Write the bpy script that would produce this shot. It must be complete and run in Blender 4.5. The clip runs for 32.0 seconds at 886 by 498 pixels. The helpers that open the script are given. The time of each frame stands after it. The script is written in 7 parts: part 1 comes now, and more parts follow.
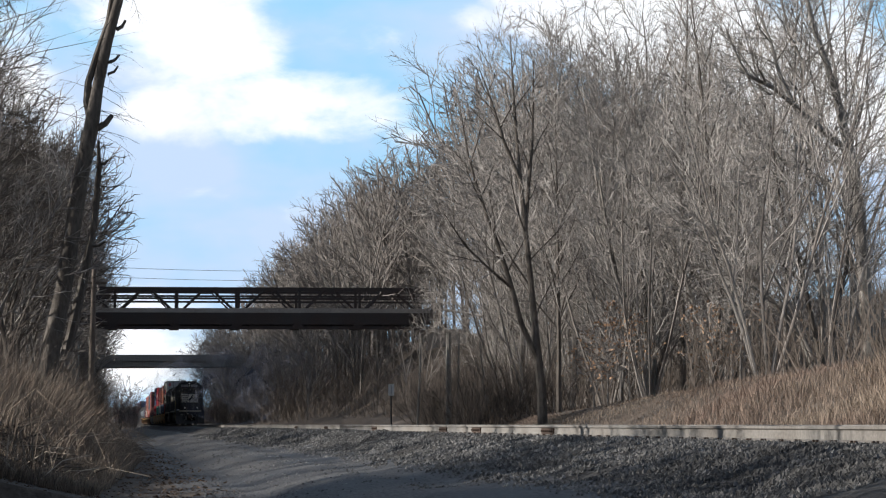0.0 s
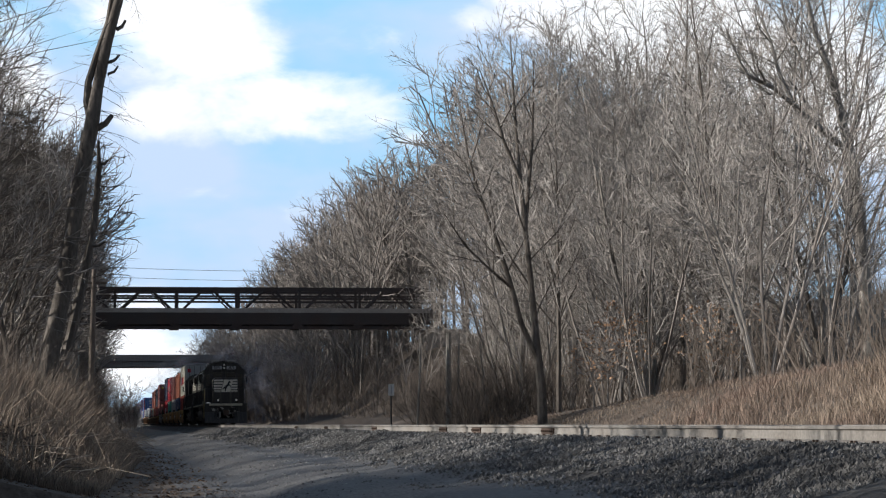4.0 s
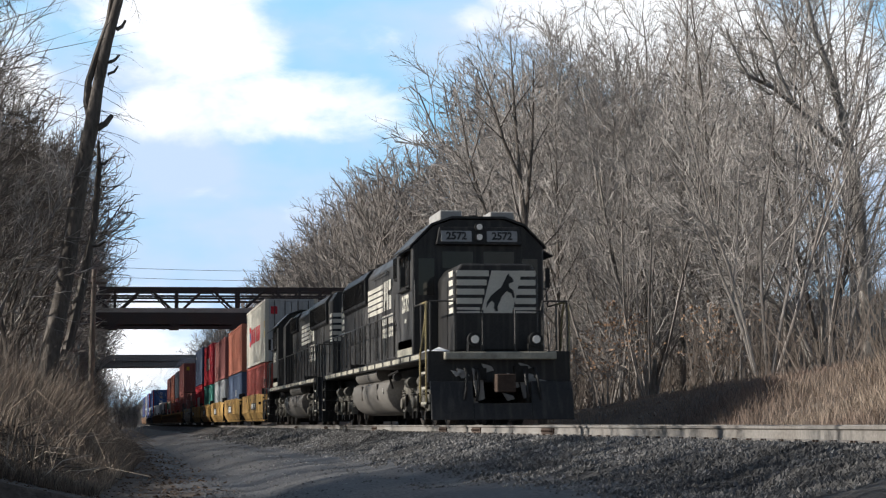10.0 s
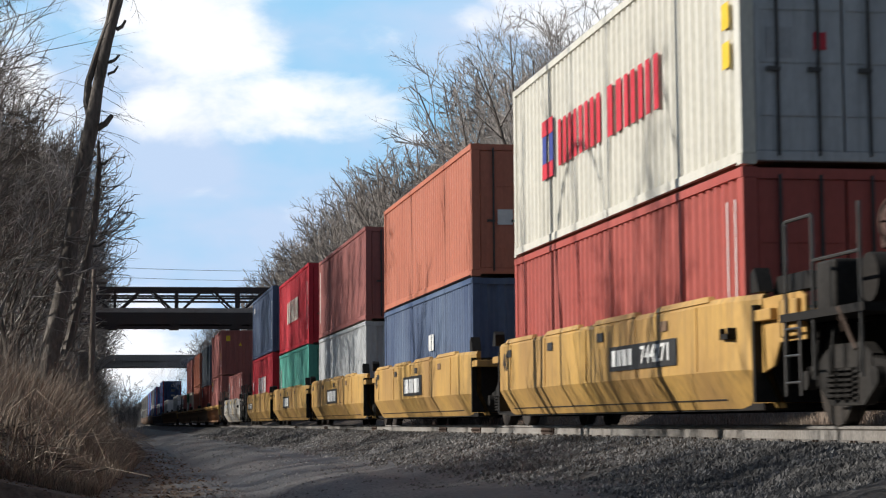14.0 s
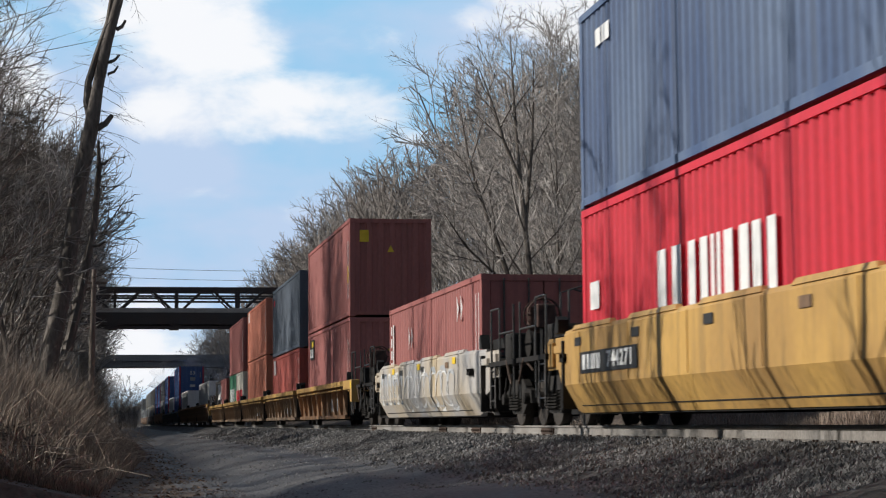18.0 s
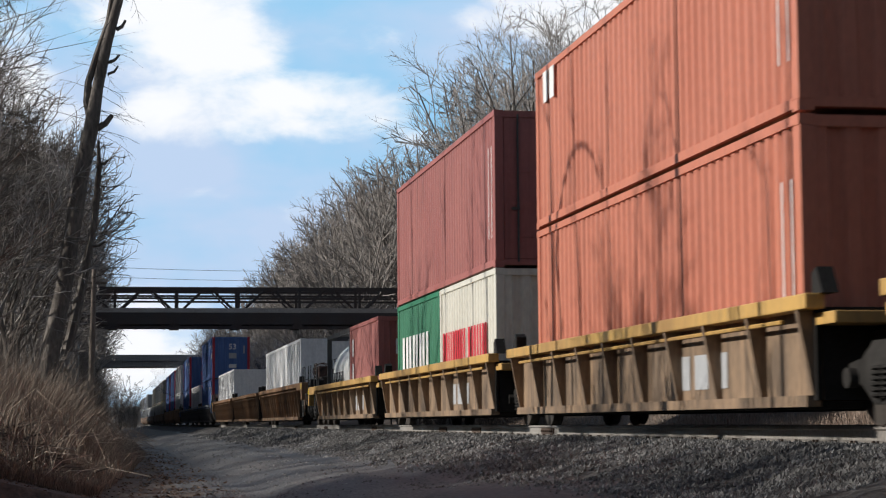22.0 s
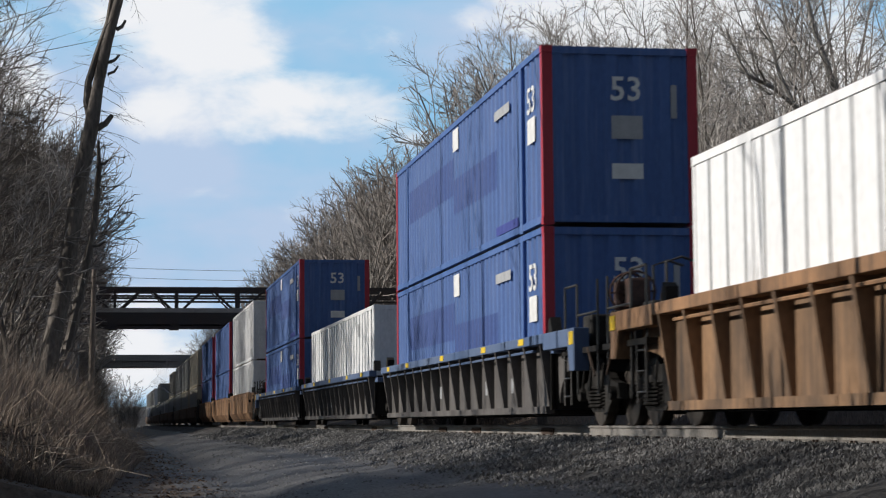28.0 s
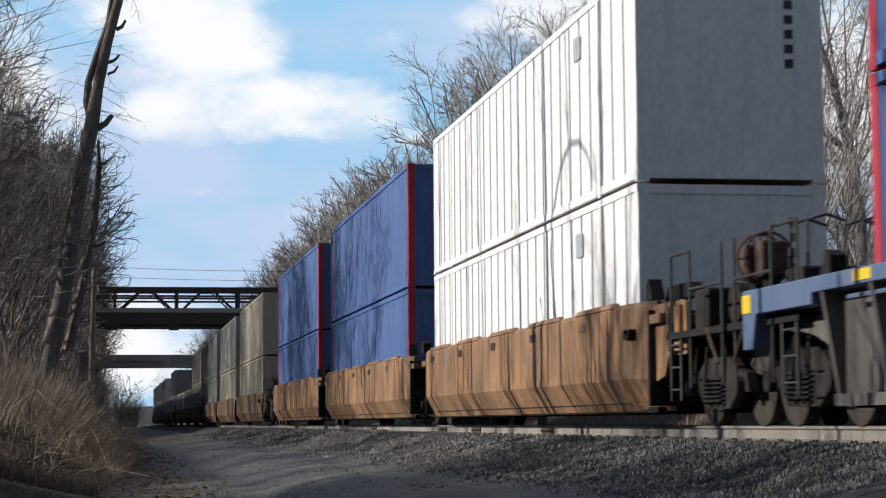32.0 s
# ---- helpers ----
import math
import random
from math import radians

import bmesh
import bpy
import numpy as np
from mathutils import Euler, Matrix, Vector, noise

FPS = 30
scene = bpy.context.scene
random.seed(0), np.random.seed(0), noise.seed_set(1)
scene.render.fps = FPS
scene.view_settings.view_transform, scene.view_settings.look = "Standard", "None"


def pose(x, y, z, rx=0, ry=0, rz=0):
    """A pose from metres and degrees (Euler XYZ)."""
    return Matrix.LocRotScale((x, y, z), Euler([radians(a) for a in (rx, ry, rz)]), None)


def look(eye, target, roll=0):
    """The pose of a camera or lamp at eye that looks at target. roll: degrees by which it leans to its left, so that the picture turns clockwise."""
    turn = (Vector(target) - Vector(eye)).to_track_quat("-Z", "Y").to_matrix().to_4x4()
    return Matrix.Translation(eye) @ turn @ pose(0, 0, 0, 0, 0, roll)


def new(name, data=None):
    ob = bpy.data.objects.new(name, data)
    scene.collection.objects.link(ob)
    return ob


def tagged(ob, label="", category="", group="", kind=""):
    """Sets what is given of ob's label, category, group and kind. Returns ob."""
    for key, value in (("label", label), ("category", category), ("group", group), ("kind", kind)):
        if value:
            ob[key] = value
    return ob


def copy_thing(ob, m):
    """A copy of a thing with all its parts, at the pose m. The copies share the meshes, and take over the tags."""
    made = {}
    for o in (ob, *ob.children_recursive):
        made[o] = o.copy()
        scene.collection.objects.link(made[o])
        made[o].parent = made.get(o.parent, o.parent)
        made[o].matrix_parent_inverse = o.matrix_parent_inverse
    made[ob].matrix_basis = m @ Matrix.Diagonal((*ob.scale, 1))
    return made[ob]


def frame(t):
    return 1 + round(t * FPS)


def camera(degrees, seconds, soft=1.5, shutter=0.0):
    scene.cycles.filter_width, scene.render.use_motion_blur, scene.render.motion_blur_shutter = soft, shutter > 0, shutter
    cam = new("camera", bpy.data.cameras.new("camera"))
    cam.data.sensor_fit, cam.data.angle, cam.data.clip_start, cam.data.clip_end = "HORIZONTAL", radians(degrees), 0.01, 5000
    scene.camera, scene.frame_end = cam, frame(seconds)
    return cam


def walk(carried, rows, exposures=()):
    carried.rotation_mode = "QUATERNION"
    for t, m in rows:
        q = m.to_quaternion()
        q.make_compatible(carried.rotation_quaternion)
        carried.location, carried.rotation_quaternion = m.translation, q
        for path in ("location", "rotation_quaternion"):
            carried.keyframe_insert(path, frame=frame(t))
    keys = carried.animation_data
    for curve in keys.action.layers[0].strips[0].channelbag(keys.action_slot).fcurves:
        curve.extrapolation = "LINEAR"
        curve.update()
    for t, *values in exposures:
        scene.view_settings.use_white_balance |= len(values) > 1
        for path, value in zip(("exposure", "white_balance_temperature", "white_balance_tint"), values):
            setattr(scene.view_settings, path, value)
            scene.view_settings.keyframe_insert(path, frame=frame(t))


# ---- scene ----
# The camera stands on its tripod beside the track, 1.1 m over the gravel road.
EYE = Vector((-8.04, -29.31, 0.068))
cam = camera(26.11, 32.0, soft=1.2, shutter=0.2)
AIM = pose(0, 0, 0, 90 + 5.18, 0, -9.78) @ pose(0, 0, 0, 0, 0, -0.427)
VIEW = Matrix.Translation(EYE) @ AIM
walk(cam, [(0.0, VIEW), (32.0, VIEW)],
     exposures=[(0.0, 0.08), (9.0, 0.08), (11.0, 0.14), (13.0, 0.06), (17.0, -0.2), (20.0, -0.06), (22.0, -0.1), (25.0, -0.17), (28.0, -0.27), (29.0, -0.12), (30.0, -0.34), (31.0, -0.1), (32.0, -0.12)])

# Daylight: a low winter sun beyond the woods beside the road, and a sky of broken cloud.
SUN_AZ, SUN_EL = radians(-86), radians(24)
sun = new("sun", bpy.data.lights.new("sun", "SUN"))
sun.data.energy, sun.data.angle, sun.data.color = 5.0, radians(0.55), (1.0, 0.945, 0.87)
sun_dir = Vector((math.sin(SUN_AZ) * math.cos(SUN_EL), math.cos(SUN_AZ) * math.cos(SUN_EL), math.sin(SUN_EL)))
sun.matrix_world = look(sun_dir * 100, (0, 0, 0))


def build_world():
    w = bpy.data.worlds.new("sky")
    scene.world = w
    w.use_nodes = True
    nt = w.node_tree
    n, ln = nt.nodes, nt.links
    n.clear()

    def math_node(op, a, b=None, clamp=False):
        m = n.new("ShaderNodeMath")
        m.operation, m.use_clamp = op, clamp
        for i, v in enumerate((a, b)):
            if v is None:
                continue
            if isinstance(v, (int, float)):
                m.inputs[i].default_value = v
            else:
                ln.new(v, m.inputs[i])
        return m.outputs[0]

    def mix(f, a, b):
        m = n.new("ShaderNodeMix")
        m.data_type = "RGBA"
        for sock, v in ((m.inputs[0], f), (m.inputs[6], a), (m.inputs[7], b)):
            if isinstance(v, (int, float)):
                sock.default_value = v
            elif isinstance(v, tuple):
                sock.default_value = (*v, 1)
            else:
                ln.new(v, sock)
        return m.outputs[2]

    sky = n.new("ShaderNodeTexSky")
    sky.sky_type, sky.sun_disc = "NISHITA", False
    sky.sun_elevation, sky.sun_rotation = SUN_EL, SUN_AZ % (2 * math.pi)
    sky.air_density, sky.dust_density, sky.ozone_density = 1.0, 0.6, 1.5
    co = n.new("ShaderNodeTexCoord")
    sep = n.new("ShaderNodeSeparateXYZ")
    ln.new(co.outputs["Generated"], sep.inputs[0])
    # slopes of the sky's direction: sideways and upwards per metre ahead
    ay = math_node("MAXIMUM", math_node("ABSOLUTE", sep.outputs[1]), 0.05)
    a, b = math_node("DIVIDE", sep.outputs[0], ay), math_node("DIVIDE", sep.outputs[2], ay)
    comb = n.new("ShaderNodeCombineXYZ")
    ln.new(math_node("MULTIPLY", a, 1.0), comb.inputs[0])
    ln.new(math_node("MULTIPLY", b, 2.1), comb.inputs[1])
    noise1 = n.new("ShaderNodeTexNoise")
    noise1.inputs["Scale"].default_value, noise1.inputs["Detail"].default_value, noise1.inputs["Roughness"].default_value = 14, 9, 0.56
    noise1.inputs["Distortion"].default_value = 0.25
    ln.new(comb.outputs[0], noise1.inputs["Vector"])
    noise2 = n.new("ShaderNodeTexNoise")
    noise2.inputs["Scale"].default_value, noise2.inputs["Detail"].default_value = 5.0, 5
    ln.new(comb.outputs[0], noise2.inputs["Vector"])

    def bank(ca, cb, ra, rb):
        da = math_node("DIVIDE", math_node("SUBTRACT", a, ca), ra)
        db = math_node("DIVIDE", math_node("SUBTRACT", b, cb), rb)
        r2 = math_node("ADD", math_node("MULTIPLY", da, da), math_node("MULTIPLY", db, db))
        return math_node("SUBTRACT", 1.0, r2, True)

    cover = None
    for c in CLOUDS:
        k = bank(*c[:4])
        k = math_node("MULTIPLY", k, c[4])
        cover = k if cover is None else math_node("MAXIMUM", cover, k)
    nz = math_node("SUBTRACT", noise1.outputs[0], 0.5)
    white = math_node("ADD", math_node("MULTIPLY", cover, 1.5), math_node("MULTIPLY", nz, 3.4))
    white = math_node("SUBTRACT", white, 0.42)
    ramp = n.new("ShaderNodeMapRange")
    ramp.interpolation_type = "SMOOTHSTEP"
    ramp.inputs["From Min"].default_value, ramp.inputs["From Max"].default_value = -0.1, 1.0
    ln.new(white, ramp.inputs[0])
    veil = n.new("ShaderNodeMapRange")
    veil.inputs["From Min"].default_value, veil.inputs["From Max"].default_value = 0.36, 0.56
    veil.inputs["To Min"].default_value, veil.inputs["To Max"].default_value = 0.05, 1.0
    ln.new(noise2.outputs[0], veil.inputs[0])
    high = n.new("ShaderNodeMapRange")
    high.interpolation_type = "SMOOTHSTEP"
    high.inputs["From Min"].default_value, high.inputs["From Max"].default_value = 0.23, 0.55
    ln.new(sep.outputs[2], high.inputs[0])
    low = mix(veil.outputs[0], (2.9, 6.9, 10.2), (6.0, 7.6, 10.1))
    upper = mix(0.45, sky.outputs[0], (1.5, 1.6, 1.8))
    # away from the bright side the sky is deeper
    back = n.new("ShaderNodeMapRange")
    back.interpolation_type = "SMOOTHSTEP"
    back.inputs["From Min"].default_value, back.inputs["From Max"].default_value = 0.15, -0.35
    ln.new(sep.outputs[1], back.inputs[0])
    base = mix(math_node("MAXIMUM", high.outputs[0], back.outputs[0]), low, upper)
    full = mix(math_node("MULTIPLY", ramp.outputs[0], math_node("SUBTRACT", 1.0, math_node("MULTIPLY", back.outputs[0], 0.75))), base, (11.0, 11.2, 11.6))
    bg = n.new("ShaderNodeBackground")
    bg.inputs[1].default_value = 0.095
    ln.new(full, bg.inputs[0])
    out = n.new("ShaderNodeOutputWorld")
    ln.new(bg.outputs[0], out.inputs[0])


# cloud banks: sideways slope, upward slope, half width, half height, weight
CLOUDS = ((0.035, 0.205, 0.075, 0.05, 1.0), (0.085, 0.168, 0.085, 0.024, 1.0), (0.03, 0.165, 0.04, 0.03, 0.9), (0.125, 0.205, 0.035, 0.014, 0.6),
          (0.045, 0.12, 0.03, 0.009, 0.4), (0.24, 0.222, 0.07, 0.02, 0.95), (0.02, 0.055, 0.06, 0.026, 0.75), (0.36, 0.175, 0.11, 0.07, 1.25), (0.29, 0.10, 0.13, 0.075, 1.2), (0.30, 0.215, 0.09, 0.05, 1.3), (0.155, 0.15, 0.02, 0.012, 0.5),
          (-0.06, 0.16, 0.06, 0.07, 0.8), (0.0, 0.034, 0.07, 0.032, 1.0))
build_world()


# ---- materials ----
def material(name, base, rough=0.7, metal=0.0, vary=0.25, scale=3.0, fine=40.0, bump=0.15, dist=0.01, second=None, amount=0.4,
             stretch=(1, 1, 1), per_object=0.0, per_island=0.0, spec=0.5, streaks=0.0, streak_col=(0.05, 0.035, 0.025)):
    """A painted, worn or natural surface: coarse and fine variation in colour, roughness and relief."""
    m = bpy.data.materials.new(name)
    m.use_nodes = True
    nt = m.node_tree
    n, ln = nt.nodes, nt.links
    bs = n["Principled BSDF"]
    bs.inputs["Metallic"].default_value = metal
    bs.inputs["Specular IOR Level"].default_value = spec
    co = n.new("ShaderNodeTexCoord")
    mp = n.new("ShaderNodeMapping")
    mp.inputs["Scale"].default_value = stretch
    ln.new(co.outputs["Object"], mp.inputs[0])

    def tex(s, d):
        t = n.new("ShaderNodeTexNoise")
        t.inputs["Scale"].default_value, t.inputs["Detail"].default_value = s, d
        ln.new(mp.outputs[0], t.inputs["Vector"])
        return t.outputs[0]

    def mix(mode, f, a, b):
        k = n.new("ShaderNodeMix")
        k.data_type, k.blend_type = "RGBA", mode
        for sock, v in ((k.inputs[0], f), (k.inputs[6], a), (k.inputs[7], b)):
            if isinstance(v, (int, float)):
                sock.default_value = v
            elif isinstance(v, tuple):
                sock.default_value = (*v, 1)
            else:
                ln.new(v, sock)
        return k.outputs[2]

    def span(v, lo, hi, a, b):
        k = n.new("ShaderNodeMapRange")
        k.inputs["From Min"].default_value, k.inputs["From Max"].default_value = lo, hi
        k.inputs["To Min"].default_value, k.inputs["To Max"].default_value = a, b
        ln.new(v, k.inputs[0])
        return k.outputs[0]

    coarse, grain = tex(scale, 5), tex(fine, 3)
    second = second or tuple(c * 0.55 for c in base)
    col = mix("MIX", span(coarse, 0.35, 0.7, 0.0, amount), tuple(base), tuple(second))
    g = n.new("ShaderNodeCombineColor")
    gv = span(grain, 0.25, 0.75, 1 - vary, 1 + vary)
    for i in range(3):
        ln.new(gv, g.inputs[i])
    col = mix("MULTIPLY", 1.0, col, g.outputs[0])
    if streaks:
        ms = n.new("ShaderNodeMapping")
        ms.inputs["Scale"].default_value = (6, 6, 0.35)
        ln.new(co.outputs["Object"], ms.inputs[0])
        t = n.new("ShaderNodeTexNoise")
        t.inputs["Scale"].default_value, t.inputs["Detail"].default_value = 1.6, 6
        ln.new(ms.outputs[0], t.inputs["Vector"])
        col = mix("MIX", span(t.outputs[0], 0.5, 0.72, 0.0, streaks), col, tuple(streak_col))
    if per_object or per_island:
        src = n.new("ShaderNodeObjectInfo").outputs["Random"] if per_object else n.new("ShaderNodeNewGeometry").outputs["Random Per Island"]
        amt = per_object or per_island
        g2 = n.new("ShaderNodeCombineColor")
        rv = span(src, 0, 1, 1 - amt, 1 + amt)
        for i in range(3):
            ln.new(rv, g2.inputs[i])
        col = mix("MULTIPLY", 1.0, col, g2.outputs[0])
    ln.new(col, bs.inputs["Base Color"])
    ln.new(span(coarse, 0.3, 0.7, max(rough - 0.12, 0.03), min(rough + 0.12, 1.0)), bs.inputs["Roughness"])
    if bump:
        bp = n.new("ShaderNodeBump")
        bp.inputs["Strength"].default_value, bp.inputs["Distance"].default_value = bump, dist
        ln.new(grain, bp.inputs["Height"])
        ln.new(bp.outputs[0], bs.inputs["Normal"])
    return m


def glow(name, colour, strength):
    m = bpy.data.materials.new(name)
    m.use_nodes = True
    bs = m.node_tree.nodes["Principled BSDF"]
    bs.inputs["Base Color"].default_value = (*colour, 1)
    bs.inputs["Emission Color"].default_value = (*colour, 1)
    bs.inputs["Emission Strength"].default_value = strength
    return m


def glassy(name, colour):
    m = bpy.data.materials.new(name)
    m.use_nodes = True
    bs = m.node_tree.nodes["Principled BSDF"]
    bs.inputs["Base Color"].default_value = (*colour, 1)
    bs.inputs["Roughness"].default_value = 0.06
    bs.inputs["Specular IOR Level"].default_value = 0.6
    return m


BARK = material("bark", (0.33, 0.30, 0.275), 0.9, scale=1.2, fine=18, vary=0.35, bump=0.6, dist=0.02, second=(0.12, 0.10, 0.088), amount=0.8, stretch=(1, 1, 0.35), per_island=0.5)
BARK_GREY = material("bark_grey", (0.36, 0.335, 0.305), 0.9, scale=1.4, fine=18, vary=0.35, bump=0.6, dist=0.02, second=(0.12, 0.105, 0.092), amount=0.9, stretch=(1, 1, 0.35), per_island=0.3)
HELD_LEAF = material("held_leaf", (0.46, 0.29, 0.18), 0.8, scale=0.8, fine=9, vary=0.25, bump=0, second=(0.33, 0.2, 0.12), amount=0.7, per_island=0.4)
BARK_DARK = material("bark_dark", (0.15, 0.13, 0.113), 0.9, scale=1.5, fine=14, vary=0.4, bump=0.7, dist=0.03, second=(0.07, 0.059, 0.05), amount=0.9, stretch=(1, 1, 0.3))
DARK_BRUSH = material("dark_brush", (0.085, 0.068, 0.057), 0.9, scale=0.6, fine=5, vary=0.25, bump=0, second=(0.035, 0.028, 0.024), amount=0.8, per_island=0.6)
TWIG = material("twig", (0.405, 0.375, 0.35), 0.85, scale=0.6, fine=6, vary=0.2, bump=0, second=(0.21, 0.188, 0.173), amount=0.8, per_island=0.6)
FAR_TWIG = material("far_twig", (0.33, 0.30, 0.278), 0.85, scale=0.3, fine=5, vary=0.2, bump=0, second=(0.21, 0.186, 0.17), amount=0.8, per_island=0.35)
DEAD_GRASS = material("dead_grass", (0.35, 0.28, 0.215), 0.85, scale=0.25, fine=3, vary=0.2, bump=0, second=(0.235, 0.165, 0.135), amount=1.0, per_island=0.4)
BRUSH = material("brush", (0.15, 0.124, 0.105), 0.9, scale=0.4, fine=4, vary=0.25, bump=0, second=(0.085, 0.062, 0.047), amount=0.7, per_island=0.4)
WEED = material("dry_weed", (0.29, 0.232, 0.18), 0.9, scale=0.5, fine=3, vary=0.25, bump=0, second=(0.16, 0.118, 0.09), amount=0.8, per_island=0.5)
PALE_STEM = material("pale_stem", (0.48, 0.41, 0.33), 0.85, scale=2, fine=12, vary=0.2, bump=0, per_island=0.3)
SEAM = material("panel_seam", (0.45, 0.46, 0.47), 0.6, scale=3, fine=30, vary=0.1, bump=0)
DRY_LEAF = material("dry_leaf", (0.19, 0.12, 0.075), 0.85, scale=0.8, fine=9, vary=0.25, bump=0, second=(0.10, 0.068, 0.047), amount=0.7, per_island=0.5)
SOIL = material("soil", (0.10, 0.081, 0.066), 0.95, scale=0.6, fine=9, vary=0.45, bump=0.9, dist=0.08, second=(0.15, 0.118, 0.092), amount=0.9)
FAR_WOODS = material("wooded_slope", (0.055, 0.05, 0.05), 0.95, scale=0.08, fine=1.5, vary=0.5, bump=0, second=(0.05, 0.045, 0.042), amount=0.9)
# pale and dark streaks: sun gaps and shade painted into the gravel's colour
GRAVEL_ROAD = material("gravel_road", (0.038, 0.037, 0.04), 0.75, scale=0.9, fine=24, vary=0.5, bump=0.8, dist=0.03, second=(0.135, 0.131, 0.128), amount=1.0, stretch=(1, 0.22, 1))
BALLAST = material("ballast", (0.075, 0.071, 0.068), 0.9, scale=0.6, fine=14, vary=0.6, bump=0.9, dist=0.05, second=(0.03, 0.028, 0.027), amount=0.9)
STONE = material("ballast_stone", (0.165, 0.162, 0.158), 0.85, scale=0.7, fine=20, vary=0.25, bump=0.2, second=(0.062, 0.06, 0.058), amount=0.9, per_island=0.65)
TIE = material("creosoted_tie", (0.07, 0.058, 0.05), 0.9, scale=2, fine=30, vary=0.3, bump=0.5, second=(0.14, 0.12, 0.105), stretch=(0.3, 1, 1), per_object=0.3)
RAIL_WEB = material("rail_web", (0.27, 0.255, 0.235), 0.8, scale=0.9, fine=25, vary=0.25, bump=0.2, second=(0.16, 0.14, 0.122), amount=0.7)
RAIL_TOP = material("rail_top", (0.55, 0.54, 0.53), 0.28, metal=1.0, scale=1.0, fine=60, vary=0.1, bump=0.05)
BRIDGE_STEEL = material("bridge_steel", (0.055, 0.049, 0.05), 0.75, scale=0.8, fine=14, vary=0.3, bump=0.3, second=(0.09, 0.06, 0.05), amount=0.6)
BRIDGE_DECK = material("bridge_deck", (0.42, 0.39, 0.36), 0.85, scale=0.8, fine=12, vary=0.25, bump=0.2)
CONCRETE = material("concrete", (0.36, 0.36, 0.36), 0.85, scale=0.4, fine=8, vary=0.12, bump=0.15, second=(0.25, 0.25, 0.25), streaks=0.25)
POLE_WOOD = material("pole_wood", (0.20, 0.165, 0.14), 0.9, scale=1.0, fine=14, vary=0.3, bump=0.4, stretch=(1, 1, 0.1))
LOCO_BLACK = material("loco_black", (0.020, 0.0195, 0.020), 0.5, scale=0.9, fine=26, vary=0.3, bump=0.06, second=(0.045, 0.043, 0.041), amount=0.8, streaks=0.55, streak_col=(0.10, 0.092, 0.082), spec=0.4)
LOCO_MID = material("loco_worn_black", (0.022, 0.022, 0.022), 0.5, scale=0.8, fine=22, vary=0.3, bump=0.08, second=(0.055, 0.054, 0.052), amount=0.8, streaks=0.5, streak_col=(0.10, 0.097, 0.092), spec=0.4)
# the same black with dust, lightened further to paint in the sun on the sides
LOCO_DUSTY_LIT = material("loco_dusty_lit_black", (0.040, 0.0395, 0.040), 0.5, scale=0.8, fine=22, vary=0.3, bump=0.08, second=(0.085, 0.083, 0.081), amount=0.85, streaks=0.6, streak_col=(0.14, 0.136, 0.13), spec=0.35)
# darker than TWIG: the backlight on the trees left of the road, as colour
BACKLIT_TWIG = material("backlit_twig", (0.105, 0.089, 0.077), 0.9, scale=0.6, fine=6, vary=0.2, bump=0, second=(0.06, 0.05, 0.043), amount=0.8, per_object=0.2)
LOCO_DARK = material("loco_underframe", (0.010, 0.0095, 0.009), 0.8, scale=1.6, fine=22, vary=0.35, bump=0.25, second=(0.026, 0.022, 0.019), amount=0.7, spec=0.3)
LOCO_TANK = material("loco_fuel_tank", (0.10, 0.094, 0.086), 0.6, scale=0.8, fine=18, vary=0.2, bump=0.15, second=(0.19, 0.175, 0.155), amount=0.8, streaks=0.4)
TRUCK_GREY = material("truck_frame", (0.034, 0.031, 0.028), 0.8, scale=2.2, fine=20, vary=0.3, bump=0.3, second=(0.011, 0.010, 0.009), amount=0.85, spec=0.3)
LOCO_TRUCK = material("loco_truck_frame", (0.20, 0.185, 0.155), 0.8, scale=2.0, fine=20, vary=0.3, bump=0.3, second=(0.05, 0.045, 0.038), amount=0.9)
GRILLE = material("radiator_grille", (0.02, 0.02, 0.021), 0.55, scale=2, fine=40, vary=0.3, bump=0.2)
OFFWHITE = material("offwhite_paint", (0.74, 0.71, 0.62), 0.55, scale=1.5, fine=25, vary=0.1, bump=0.05, second=(0.55, 0.52, 0.44), amount=0.6)
SILL_STRIPE = material("sill_stripe", (0.55, 0.52, 0.42), 0.6, scale=2.5, fine=25, vary=0.15, bump=0.05, second=(0.2, 0.19, 0.16), amount=0.8)
HORSE_BLACK = material("emblem_black", (0.012, 0.012, 0.013), 0.5, vary=0.1, bump=0)
YELLOW_RAIL = material("yellow_handrail", (0.36, 0.29, 0.13), 0.55, scale=3, fine=30, vary=0.25, bump=0.05, second=(0.14, 0.12, 0.08), amount=0.8)
DARK_RAIL = material("dark_handrail", (0.05, 0.048, 0.045), 0.5, scale=3, fine=30, vary=0.2, bump=0.05)
BRAKE_RUST = material("brake_gear_rust", (0.10, 0.05, 0.037), 0.8, scale=5, fine=30, vary=0.3, bump=0.2, second=(0.03, 0.022, 0.018), amount=0.9)
GREY_RAIL = material("grey_handrail", (0.055, 0.052, 0.05), 0.5, scale=3, fine=30, vary=0.2, bump=0.05)
WHEEL = material("wheel_steel", (0.07, 0.06, 0.052), 0.6, metal=0.3, scale=4, fine=30, vary=0.25, bump=0.1)
AC_GREY = material("roof_box_grey", (0.42, 0.41, 0.39), 0.6, scale=2, fine=20, vary=0.12, bump=0.05)
SNOW = material("old_snow", (0.85, 0.87, 0.9), 0.7, scale=5, fine=30, vary=0.05, bump=0.2, second=(0.75, 0.77, 0.8))
GLASS = glassy("dark_window_glass", (0.012, 0.014, 0.016))
